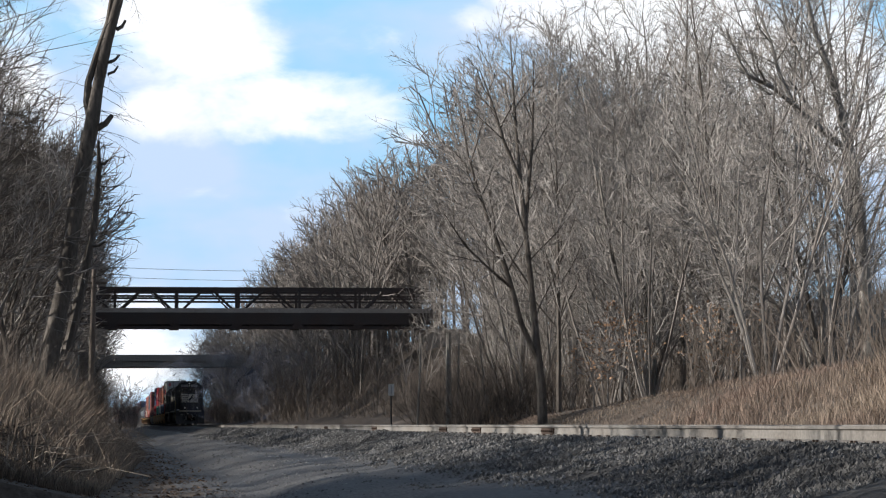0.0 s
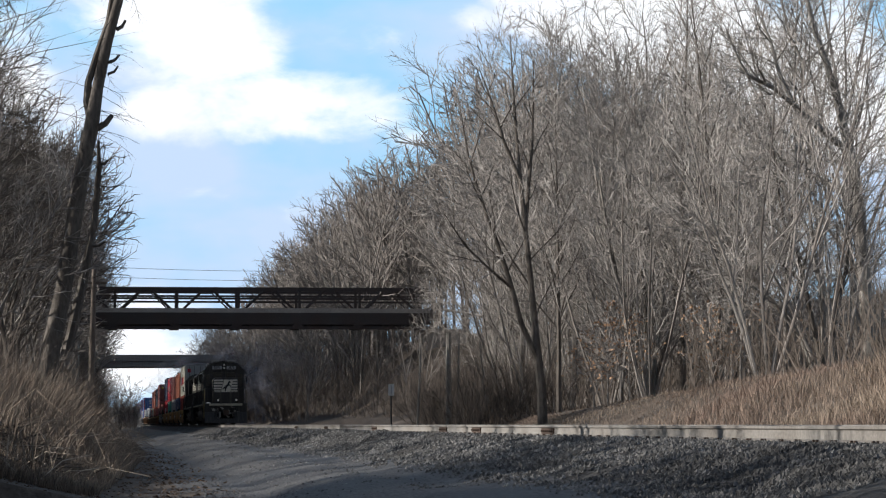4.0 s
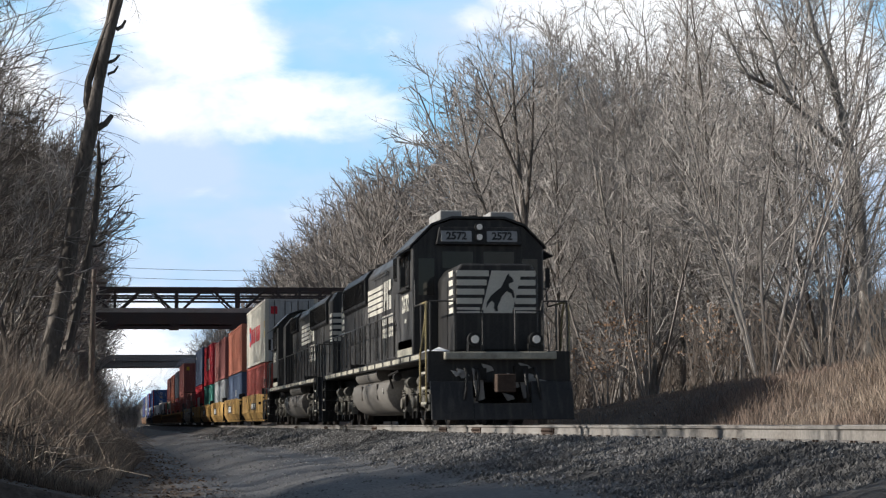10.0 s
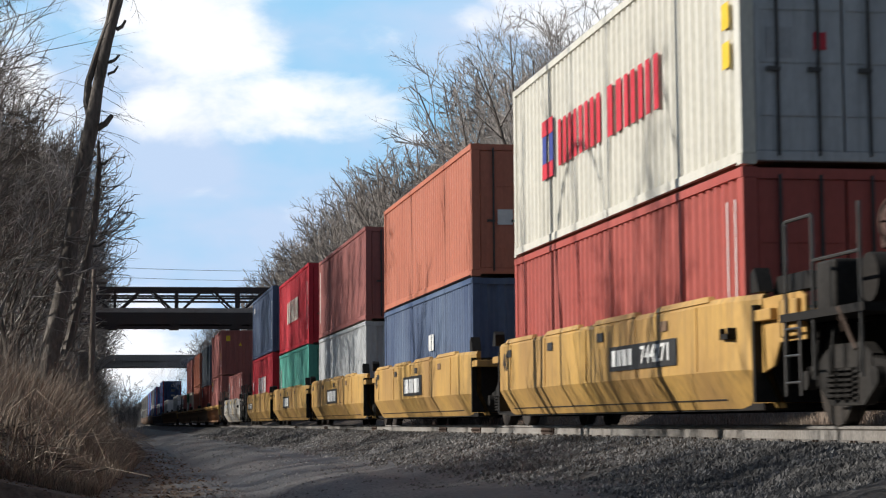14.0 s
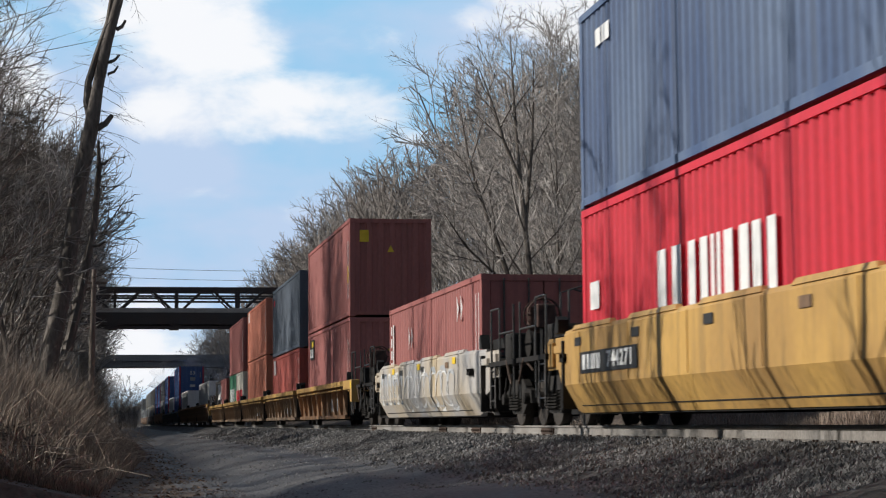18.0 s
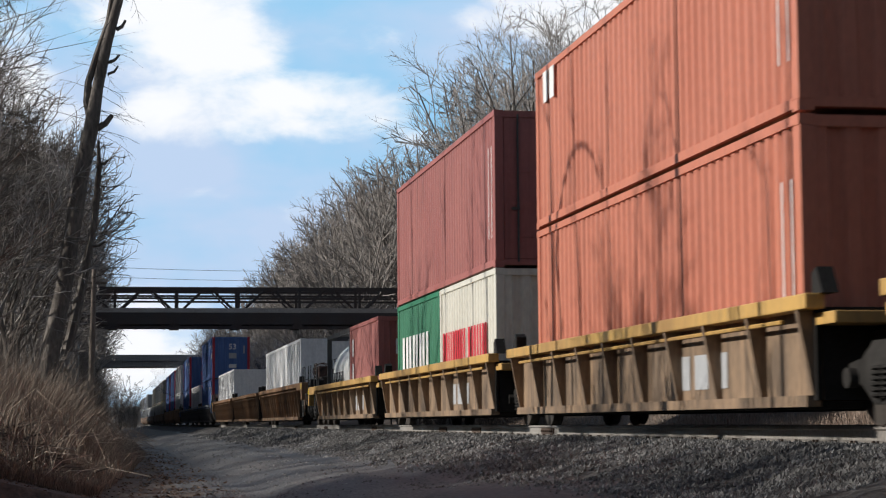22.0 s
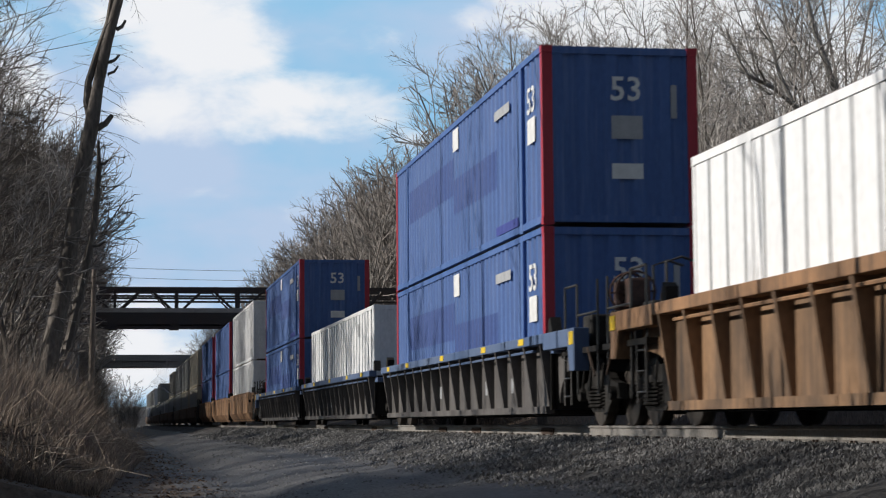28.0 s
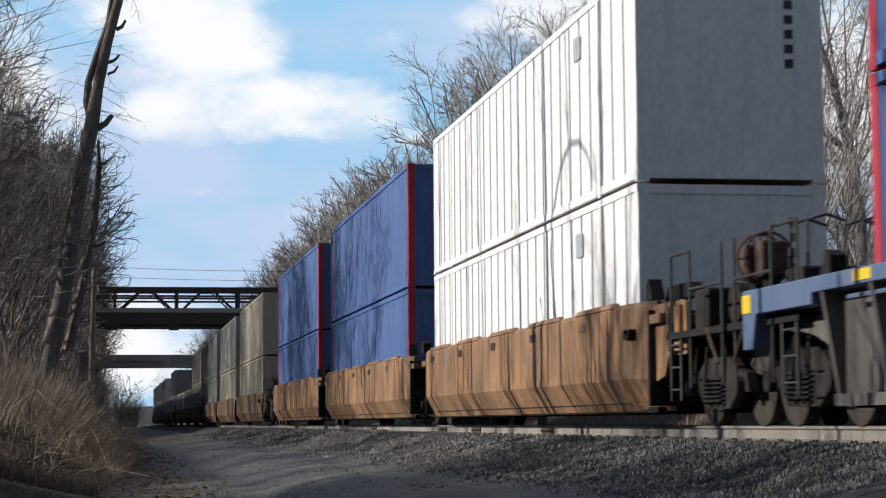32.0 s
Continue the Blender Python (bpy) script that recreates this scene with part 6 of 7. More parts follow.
        rad = part("radiator_wing", Geo().prism([(s * 0.97, 3.34), (s * 1.07, 3.42), (s * 1.09, 4.12), (s * 0.90, 4.36), (s * 0.8, 4.38)], L - 7.6, L - 2.45), GRILLE, hood, "flared black radiator grille", bevel=0.02)
        for i in range(44):
            part("louvre", Geo().box(*sorted((s * 1.07, s * 1.102)), L - 7.5 + i * 0.114, L - 7.47 + i * 0.114, 3.50, 4.08), LOCO_DARK, rad)
        part("hood_grab", Geo().tube([(s * 1.02, 10.0, 3.95), (s * 1.06, 10.0, 3.98), (s * 1.06, L - 9.0, 3.98)], 0.016, 5), DARK_RAIL, hood)
    # cream stripes and plain emblem letters on both sides of the hood
    for s in (-1, 1):
        def bar(name, dx, y0, y1, z0, z1, m=OFFWHITE, label=""):
            # the markings read the same way on both sides
            if s > 0:
                y0, y1 = 24.55 - y1, 24.55 - y0
            part(name, Geo().box(*sorted((s * (1.002 + dx), s * (1.007 + dx))), y0, y1, z0, z1), m, hood, label)

        for i in range(5):
            bar("stripe", 0, 11.3, 14.3, 3.00 + i * 0.155, 3.00 + i * 0.155 + 0.112, OFFWHITE, "broad cream stripe")
        for y, w, z in ((10.95, 0.22, 3.0), (10.68, 0.12, 3.25), (10.42, 0.22, 3.0), (9.95, 0.42, 3.5), (9.95, 0.42, 3.0)):
            bar("emblem_bar", 0.002, y - w / 2, y + w / 2, z, 3.77 if z != 3.0 or w < 0.4 else 3.36, OFFWHITE, "plain cream emblem block")
        for z, n in ((2.62, 7), (2.28, 8)):
            for k in range(n):
                y = 11.25 - k * 0.285
                bar("word_bar", 0.016, y - 0.19, y, z, z + 0.25)
    # roof fans, exhaust
    for y in (L - 7.4, L - 5.6, L - 3.8):
        part("fan", Geo().disc((0, y, 4.45), "z", 0.72, 0.16, 24), LOCO_DARK, hood, smooth=True)
    part("exhaust_stack", Geo().box(-0.5, 0.5, 9.9, 10.3, 4.37, 4.62), LOCO_DARK, hood)
    # rear end of the hood
    for i in range(5):
        z = 2.75 + i * 0.2
        part("stripe", Geo().box(-0.97, 0.97, L - 1.243, L - 1.236, z, z + 0.125), OFFWHITE, hood)
        for s in (-1, 1):
            part("stripe", Geo().box(*sorted((s * 0.985, s * 0.992)), L - 2.0, L - 1.28, z, z + 0.125), OFFWHITE, hood)
    part("number_board", Geo().box(-0.86, -0.25, L - 1.245, L - 1.22, 3.86, 4.12), BLACK, hood)
    # fuel and air tanks
    tank = Geo().prism([(-1.44, 0.86), (-1.40, 0.64), (-1.28, 0.44), (-1.08, 0.30), (-0.85, 0.26), (0.85, 0.26), (1.08, 0.30), (1.28, 0.44), (1.40, 0.64), (1.44, 0.86), (1.38, 1.06), (1.22, 1.14), (-1.22, 1.14), (-1.38, 1.06)], 7.6, 14.5)
    tk = part("fuel_tank", tank, LOCO_TANK, lo, "dusty grey fuel tank", smooth=True, bevel=0.04)
    for s in (-1, 1):
        part("air_tank", Geo().tube([(s * 1.22, 9.6, 1.30), (s * 1.22, 13.9, 1.30)], 0.19, 16), LOCO_TANK, lo, smooth=True)
        for y in (9.4, 12.4):
            part("tank_strap", Geo().box(*sorted((s * 1.40, s * 1.447)), y - 0.05, y + 0.05, 0.66, 1.04), LOCO_TANK, tk)
        part("fuel_gauge", Geo().disc((s * 1.44, 8.2, 0.85), "x", 0.07, 0.03, 12), AC_GREY, tk)
    loco_truck(lo, 4.15, False)
    loco_truck(lo, L - 4.15, True)
    # under-sill pipes and boxes
    for s in (-1, 1):
        part("sand_pipe", Geo().tube([(s * 1.2, 2.0, 1.35), (s * 1.25, 1.95, 0.8), (s * 1.0, 1.75, 0.3)], 0.025, 6), LOCO_DARK, lo)
        part("pipe_run", Geo().tube([(s * 1.4, 5.8, 1.28), (s * 1.4, 7.4, 1.22), (s * 1.3, 7.5, 0.9)], 0.03, 6), LOCO_DARK, lo)
        part("battery_box", Geo().box(*sorted((s * 1.02, s * 1.5)), 3.1, 5.2, 1.58, 1.95), LOCO_BLACK, lo, bevel=0.02)
        part("filter_box", Geo().box(*sorted((s * 1.0, s * 1.42)), L - 7.0, L - 6.2, 1.58, 1.72), LOCO_BLACK, lo)
        part("bell", Geo().disc((s * 1.35, 6.4, 1.15), "y", 0.1, 0.16, 12), GREY_RAIL, lo, smooth=True)
        # steps at the corners
        for y, sg in ((0.85, 1), (L - 0.85, -1)):
            st = part("step_well", Geo().box(*sorted((s * 1.02, s * 1.06)), *sorted((y, y + sg * 0.75)), 0.45, 1.4), LOCO_DARK, lo)
            for z in (0.45, 0.77, 1.09):
                part("step", Geo().box(*sorted((s * 1.06, s * 1.54)), *sorted((y + sg * 0.04, y + sg * 0.7)), z, z + 0.04), LOCO_BLACK, st)
                part("step_edge", Geo().box(*sorted((s * 1.541, s * 1.548)), *sorted((y + sg * 0.04, y + sg * 0.7)), z, z + 0.05), SILL_STRIPE, st)
            hr = Geo()
            hr.tube([(s * 1.55, y, 0.5), (s * 1.55, y, 2.55), (s * 1.50, y + sg * 0.2, 2.62), (s * 1.5, y + sg * 0.9, 2.62)], 0.022, 6)
            hr.tube([(s * 1.55, y + sg * 0.8, 0.5), (s * 1.55, y + sg * 0.8, 1.5), (s * 1.50, y + sg * 0.45, 2.2), (s * 1.5, y + sg * 0.2, 2.62)], 0.022, 6)
            front_left = lights and sg > 0
            part("grab_rail", hr, YELLOW_RAIL if front_left else GREY_RAIL, lo, "worn yellow grab rail" if front_left else "")
        # side handrails
        ys = [5.9 + i * (L - 8.3) / 13 for i in range(14)]
        handrail(lo, [(s * 1.5, 5.5, 2.35), (s * 1.5, 5.9, 2.62)] + [(s * 1.5, y, 2.62) for y in ys[1:]] + [(s * 1.5, L - 1.7, 2.62)], DARK_RAIL, [(s * 1.5, y, 2.62) for y in ys])
        handrail(lo, [(s * 1.5, 1.75, 2.62), (s * 1.5, 2.6, 2.62), (s * 1.48, 2.8, 3.2)], DARK_RAIL, [(s * 1.5, 1.8, 2.62)])
    # front and rear end: rails, pilot, coupler, hoses, lamps
    for y, sg in ((0.72, -1), (L - 0.72, 1)):
        end = part("end_sheet", Geo().box(-1.54, 1.54, *sorted((y, y - sg * 0.06)), 0.9, 1.56), LOCO_BLACK, lo, bevel=0.01)
        part("anticlimber", Geo().box(-1.2, 1.2, *sorted((y, y + sg * 0.22)), 1.38, 1.54), SILL_STRIPE if sg < 0 else LOCO_DARK, end, "scuffed cream edge", bevel=0.02)
        part("coupler", Geo().box(-0.14, 0.14, *sorted((y, y + sg * 0.6)), 0.74, 1.0).box(-0.2, 0.2, *sorted((y + sg * 0.45, y + sg * 0.74)), 0.68, 1.06), RUST, lo, bevel=0.02)
        for x0, x1, zt in ((-1.52, -0.62, 0.92), (-0.62, 0.62, 0.46), (0.62, 1.52, 0.92)):
            blade = Geo().prism_x([(y + sg * 0.30, 0.11), (y + sg * 0.42, 0.11), (y + sg * (0.42 - 0.22 * (zt - 0.11)), zt), (y + sg * (0.33 - 0.25 * (zt - 0.11)), zt)], x0, x1)
            part("snow_plow", blade, LOCO_BLACK, lo, "black snow plow", bevel=0.012)
        for k in (-0.75, -0.5, 0.5, 0.75):
            part("air_hose", Geo().tube([(k, y + sg * 0.05, 1.2), (k, y + sg * 0.28, 1.05), (k * 1.05, y + sg * 0.36, 0.72), (k * 1.1, y + sg * 0.3, 0.5)], 0.035, 6), BLACK, lo, smooth=True)
        for x0, x1, z0, z1 in ((-0.55, -0.3, 0.95, 1.2), (0.3, 0.6, 0.9, 1.25)):
            part("jumper_box", Geo().box(x0, x1, *sorted((y, y + sg * 0.14)), z0, z1), TRUCK_GREY, lo, bevel=0.01)
        for s in (-1, 1):
            part("end_rail", Geo().tube([(s * 1.5, y, 2.62), (s * 0.95, y, 2.62), (s * 0.9, y, 2.42), (s * 0.35, y, 2.42), (s * 0.35, y, 1.56)], 0.02, 6), GREY_RAIL, lo)
        for k in (-1.48, -0.95, 0.95, 1.48):
            part("stanchion", Geo().tube([(k, y, 1.56), (k, y, 2.62)], 0.022, 6), DARK_RAIL, lo)
    if lights:
        for s in (-1, 1):
            part("ditch_light", Geo().disc((0.10 + s * 0.66, 0.60, 1.80), "y", 0.15, 0.2, 18).box(0.10 + s * 0.66 - 0.13, 0.10 + s * 0.66 + 0.13, 0.56, 0.8, 1.54, 1.72), BLACK, lo, smooth=True)
            part("ditch_lens", Geo().disc((0.10 + s * 0.66, 0.492, 1.80), "y", 0.085, 0.02, 18), LENS, lo, "clear round ditch light")
        for x, y in ((-1.25, 1.0), (-1.28, 2.3)):
            part("snow_patch", Geo().add([(x - 0.2, y - 0.25, 1.565), (x + 0.2, y - 0.2, 1.565), (x + 0.22, y + 0.3, 1.565), (x - 0.18, y + 0.25, 1.565), (x, y, 1.66)], [(0, 1, 4), (1, 2, 4), (2, 3, 4), (3, 0, 4)]), SNOW, lo, "patch of old snow", smooth=True)
        for x, z0, z1 in ((-0.45, 0.5, 1.2), (-0.56, 0.3, 0.62), (0.55, 0.55, 1.05), (0.66, 0.62, 1.12), (0.2, 0.5, 0.68), (-0.78, 0.98, 1.2), (-0.9, 1.02, 1.16), (0.85, 0.72, 1.0), (0.3, 0.75, 1.1), (-0.25, 1.1, 1.3), (0.55, 1.15, 1.32), (0.95, 0.8, 0.98)):
            part("grey_salt_stain", Geo().prism([(x - 0.16, z1), (x - 0.05, z0), (x + 0.12, z0 + 0.05), (x + 0.06, z1 - 0.06)], 0.64, 0.655), AC_GREY, lo, "irregular pale grey patch on the pilot", bevel=0.006)
    return lo


LEAD = locomotive(176.75, 0, "2572", "black six-axle freight locomotive with cream nose stripes, leading the train")
SECOND = locomotive(220.65, 180, "6673", "black six-axle freight locomotive running cab-rearward behind the leader", 21.75, ac_box=False, lights=False, body=LOCO_MID)


# ---- the cars and their loads, front to rear ----
HC, STD, DOM = 2.896, 2.591, 2.908
FLOOR = 0.27
FORTY, TWENTY, FIFTY3 = 12.192, 6.058, 16.154


def load(u, low, high=None, length=FORTY, **kw):
    """Containers in one well: the lower one, and the one on top of it. Each: height, paint, label and options."""
    out, z = [], FLOOR
    for item in (low, high):
        if item:
            h, m, label, opt = item
            out.append(container(u, z, length, h, m, label, **opt))
            z += h + 0.03
    return out


YEL = "yellow smooth-sided container well car with dark grime streaks"
A1 = well_unit(225.6, FORTY, "smooth", W_YELLOW, W_YELLOW, YEL, first=True)
A2 = well_unit(241.8, FORTY, "smooth", W_YELLOW, W_YELLOW, YEL)
A3 = well_unit(257.7, FORTY, "smooth", W_YELLOW, W_YELLOW, YEL)
A4 = well_unit(273.4, FORTY, "smooth", W_YELLOW, W_YELLOW, YEL)
A5 = well_unit(289.1, FORTY, "smooth", W_YELLOW, W_YELLOW, YEL, last=True)
red1, cream1 = load(225.6, (STD, C_RED, "red corrugated container stacked under a cream one", dict(doors=True)), (HC, C_WHITE, "cream corrugated container with a red trade name and grey door end", dict(doors=True, end_mat=C_SILVER)))
navy2, orange2 = load(241.8, (STD, C_NAVY, "dark blue corrugated container in a yellow well", {}), (STD, C_ORANGE, "faded orange corrugated container stacked on a blue one", dict(doors=True)))
silver3, brown3 = load(257.7, (STD, C_SILVER, "silver-grey corrugated container in a yellow well", {}), (STD, C_BROWN2, "dull red-brown corrugated container stacked on a grey one", dict(doors=True)))
teal4, crimson4 = load(273.4, (STD, C_TEAL, "teal green corrugated container in a yellow well", {}), (HC, C_CRIMSON, "bright red corrugated container with a cream trade name", dict(doors=True)))
crimson5, navy5 = load(289.1, (HC, C_CRIMSON, "bright red corrugated container with a white trade name", {}), (HC, C_NAVY, "dark blue corrugated container stacked on a red one", dict(doors=True)))

# the single well with two short boxes, its sides sprayed over
G1 = well_unit(309.2, FORTY, "smooth", W_YELLOW, W_GRAFFITI, "yellow container well car covered with grey and white graffiti", first=True, last=True)
short1 = container(309.2, FLOOR, TWENTY, STD, C_BROWN2, "short red-brown corrugated container with white marks", doors=True)
short2 = container(309.2 + TWENTY + 0.076, FLOOR, TWENTY, STD, C_BROWN2, "short red-brown corrugated container with white marks")

RIB = "ribbed container well car with a yellow top chord and rusty panels"
for k, u in enumerate((329.6, 345.1, 361.0, 376.7, 392.4)):
    wu = well_unit(u, FORTY, "ribbed", W_YELLOW, W_PANEL if k else W_OCHRE, RIB, first=k == 0, last=k == 4, top=1.27)
    for y, w in ((2.1, 0.5), (2.8, 0.5), (3.5, 0.5)):
        part("emblem_bar", flat_box(-1.3365, y, y + w, 0.42, 0.82), GREY_MARK, wu, "faded pale emblem block")
maroon1, maroon2 = load(329.6, (HC, C_BROWN, "maroon corrugated container under another", {}), (HC, C_BROWN2, "maroon corrugated container with yellow labels, on top", {}))
red6, slate6 = load(345.1, (STD, C_RED, "red corrugated container under a slate one", {}), (HC, C_SLATE, "slate blue-grey corrugated container on a red one", {}))
orange7, orange8 = load(361.0, (HC, C_ORANGE, "orange-brown corrugated container under another", {}), (STD, C_ORANGE, "orange-brown corrugated container on top of another", {}))
cream9 = container(376.7, FLOOR, TWENTY, STD, C_WHITE, "short white corrugated container with a red trade name")
green9 = container(376.7 + TWENTY + 0.076, FLOOR, TWENTY, STD, C_GREEN, "short green corrugated container with a white trade name")
brown9 = container(376.7, FLOOR + STD + 0.012, FORTY, HC, C_BROWN2, "red-brown corrugated container over a white and a green one", doors=True)
red10 = container(392.4, FLOOR, TWENTY, STD, C_BROWN2, "short dark red corrugated container with white letters")


def tank_container(u):
    t = rolling("tank_container", u, "white cylindrical tank in a grey steel frame", "container", "containers on the train", z=FLOOR)
    L, h, H = TWENTY, 1.219, STD
    body = Geo()
    prof = [(0.18, 0.25), (0.24, 0.75), (0.36, 1.0), (0.55, 1.12), (L - 0.55, 1.12), (L - 0.36, 1.0), (L - 0.24, 0.75), (L - 0.18, 0.25)]
    body.tube([(0, y, 1.30) for y, _ in prof], [r for _, r in prof], 32)
    b = part("tank", body, C_TANK, t, "white insulated tank", smooth=True)
    for y in (1.4, 2.9, 4.4):
        part("tank_band", Geo().tube([(0, y - 0.04, 1.3), (0, y + 0.04, 1.3)], 1.128, 32, cap=False), C_TANK, b, smooth=True)
    for y in (0.0, L - 0.14):
        for s in (-1, 1):
            part("corner_post", Geo().box(*sorted((s * h, s * (h - 0.14))), y, y + 0.14, 0, H), GREY_RAIL, t, bevel=0.012)
        for z in (0.0, H - 0.14):
            part("cross_bar", Geo().box(-h, h, y + 0.01, y + 0.13, z, z + 0.14), GREY_RAIL, t)
        part("brace", Geo().tube([(-h + 0.1, y + 0.07, 0.1), (-0.5, y + 0.07, 0.6)], 0.05, 6).tube([(h - 0.1, y + 0.07, 0.1), (0.5, y + 0.07, 0.6)], 0.05, 6), GREY_RAIL, t)
    for s in (-1, 1):
        for z in (0.0, H - 0.12):
            part("side_rail", Geo().box(*sorted((s * h, s * (h - 0.1))), 0.14, L - 0.14, z, z + 0.12), GREY_RAIL, t)
    part("roof_walkway", Geo().box(-0.55, 0.15, 0.2, L - 0.2, 2.46, 2.50), AC_GREY, t, "grey roof walkway")
    part("manlid", Geo().disc((-0.1, 2.6, 2.5), "z", 0.28, 0.2, 18), AC_GREY, t, smooth=True)
    for i, y in enumerate((5.75, 4.95, 4.45, 4.0, 3.5, 3.05, 2.65)):
        zz, w = 1.08, 0.5 if i == 0 else 0.16
        x = -math.sqrt(max(1.12 ** 2 - (zz + 0.15 - 1.3) ** 2, 0)) - 0.012
        part("word_bar", Geo().box(x - 0.004, x + 0.03, y - w, y, zz, zz + (0.45 if i == 0 else 0.30)), BLACK_MARK, t, "plain dark trade-name block")
    return t


tank10 = tank_container(392.4 + TWENTY + 0.076)

BRN = "rusty brown ribbed container well car"
for k, u in enumerate((412.8, 432.7, 452.6)):
    well_unit(u, FIFTY3, "ribbed", W_OCHRE, W_BROWN, BRN + (" running empty" if k == 1 else " carrying a white container"), first=k == 0, last=k == 2, top=1.50, rib_step=1.0)
POST = dict(style="post", half=1.295)
W1 = container(412.8, FLOOR, FIFTY3, DOM, C_PURE, "long white sheet-and-post container in a rusty well", **POST)
W2 = container(452.6, FLOOR, FIFTY3, DOM, C_PURE, "long white sheet-and-post container in a rusty well", **POST)
BLU = dict(style="fine", half=1.295, post=C_REDPOST)
for k, u in enumerate((476.7, 497.0, 517.4)):
    wu = well_unit(u, FIFTY3, "ribbed", W_BLUEGREY, W_SLATE, "dark slate ribbed container well car with a blue-grey top chord", first=k == 0, last=k == 2, top=1.41, rib_step=1.15, gap=2.05)
    for y in (0.4, 3.6, 8.0, 12.6, 15.6):
        part("reflector", flat_box(-1.562, y, y + 0.4, 1.29, 1.39), YELLOW_MARK, wu, "yellow reflector")
    for y in (1.7, 4.0, 9.5):
        for j in range(3):
            part("number_bar", flat_box(-1.3375, y + 0.28 * j, y + 0.28 * j + 0.2, 0.55, 0.8), GREY_MARK, wu, "plain pale number block")
B1 = load(476.7, (DOM, C_BLUE, "long blue corrugated container with red corner posts", BLU), (DOM, C_BLUE, "long blue corrugated container with red corner posts, on top", BLU), FIFTY3)
W3 = container(497.0, FLOOR, FIFTY3, DOM, C_PURE, "long white sheet-and-post container in a dark slate well", **POST)
B2 = load(517.4, (DOM, C_BLUE, "long blue corrugated container with red corner posts", BLU), (DOM, C_BLUE, "long blue corrugated container with red corner posts, on top", BLU), FIFTY3)
for k, u in enumerate((541.4, 561.2, 581.1)):
    well_unit(u, FIFTY3, "smooth", W_OCHRE, W_OCHRE, "ochre smooth-sided container well car, rusty and scuffed", first=k == 0, last=k == 2, top=1.58, gap=1.85)
WW = load(541.4, (DOM, C_PURE, "long white sheet-and-post container", POST), (DOM, C_PURE, "long white sheet-and-post container stacked on another", POST), FIFTY3)
for u in (561.2, 581.1):
    load(u, (DOM, C_BLUE, "long blue corrugated container with red corner posts", BLU), (DOM, C_BLUE, "long blue corrugated container with red corner posts, on top", BLU), FIFTY3)

# the far end of the train
FARLOADS = ((605.6, C_TAN, C_TAN), (625.5, C_TAN, C_GREY), (645.5, C_GREY, C_GREY), (669.5, C_GREY, C_TAN), (689.4, C_GREY, None), (709.3, C_PURE, None), (733.3, C_SILVER, C_GREY), (753.2, C_GREY, None),
            (773.1, C_SILVER, C_PURE), (797.0, C_GREY, C_GREY), (817.0, C_NAVY, C_GREY), (837.0, C_GREY, C_SILVER))
for k, (u, lo_m, hi_m) in enumerate(FARLOADS):
    well_unit(u, FIFTY3, "smooth", W_FAR, W_FAR, "brown container well car far down the train", first=k % 3 == 0, last=k % 3 == 2, top=1.5, gap=1.85, detail=False)
    load(u, (DOM, lo_m, "long pale container far down the train", POST), (DOM, hi_m, "long pale container stacked far down the train", POST) if hi_m else None, FIFTY3)


# ---- markings on the containers and wells: trade names as plain blocks, numbers as they read ----
def mark(parent, name, x, y0, y1, z0, z1, m, label=""):
    part(name, flat_box(x, y0, y1, z0, z1), m, parent, label)


SIDE = -1.219 - 0.002
word_bars(cream1, SIDE, 9.9, 1.05, 0.95, (0.75,), BLUE_MARK, gap=0.25, label="plain blue emblem block")
word_bars(cream1, SIDE - 0.006, 9.9, 1.05, 0.25, (0.75,), RED_MARK)
word_bars(cream1, SIDE - 0.006, 9.9, 1.75, 0.25, (0.75,), RED_MARK)
word_bars(cream1, SIDE, 8.8, 1.15, 0.72, (0.55, 0.52, 0.55, 0.58, -0.12, 0.75, 0.2, 0.58, 0.6), RED_MARK, gap=0.2, label="plain red trade-name block")
mark(cream1, "label_plate", SIDE, 0.35, 0.6, 1.6, 1.9, YELLOW_MARK)
mark(cream1, "label_plate", SIDE, 0.35, 0.6, 1.15, 1.45, YELLOW_MARK)
word_bars(crimson4, SIDE, 8.4, 1.1, 0.85, (1.0, -0.05, 0.75, 0.35, 0.85, 0.75), OFFWHITE, gap=0.16, label="plain cream trade-name block")
word_bars(crimson5, SIDE, 8.2, 1.1, 0.85, (1.0, -0.05, 0.75, 0.35, 0.85, 0.75), WHITE_MARK, gap=0.16, label="plain white trade-name block")
mark(crimson5, "label_plate", SIDE, 11.2, 11.7, 1.4, 1.8, WHITE_MARK)
mark(teal4, "label_plate", SIDE, 11.2, 11.5, 0.7, 2.0, WHITE_MARK)
word_bars(navy5, SIDE, 11.2, 2.25, 0.25, (0.28, 0.4), WHITE_MARK)
word_bars(navy2, SIDE, 5.2, 1.35, 0.35, (0.3, 0.25), WHITE_MARK)
word_bars(silver3, SIDE, 10.5, 1.2, 0.5, (0.4, 0.4, 0.4), GREY_MARK)
mark(brown3, "label_plate", SIDE, 11.6, 11.72, 0.5, 2.2, WHITE_MARK)
for sh, y, z in ((short1, 2.6, 2.05), (short2, 2.9, 1.75)):
    for k in (0.0, 0.42):
        part("diamond_mark", Geo().prism_x([(y - k, z - 0.26), (y - k - 0.20, z + 0.02), (y - k, z + 0.26), (y - k - 0.05, z)], SIDE - 0.006, SIDE), WHITE_MARK, sh, "white half-diamond mark")
word_bars(short2, SIDE, 5.75, 0.75, 0.22, (0.16,), WHITE_MARK)
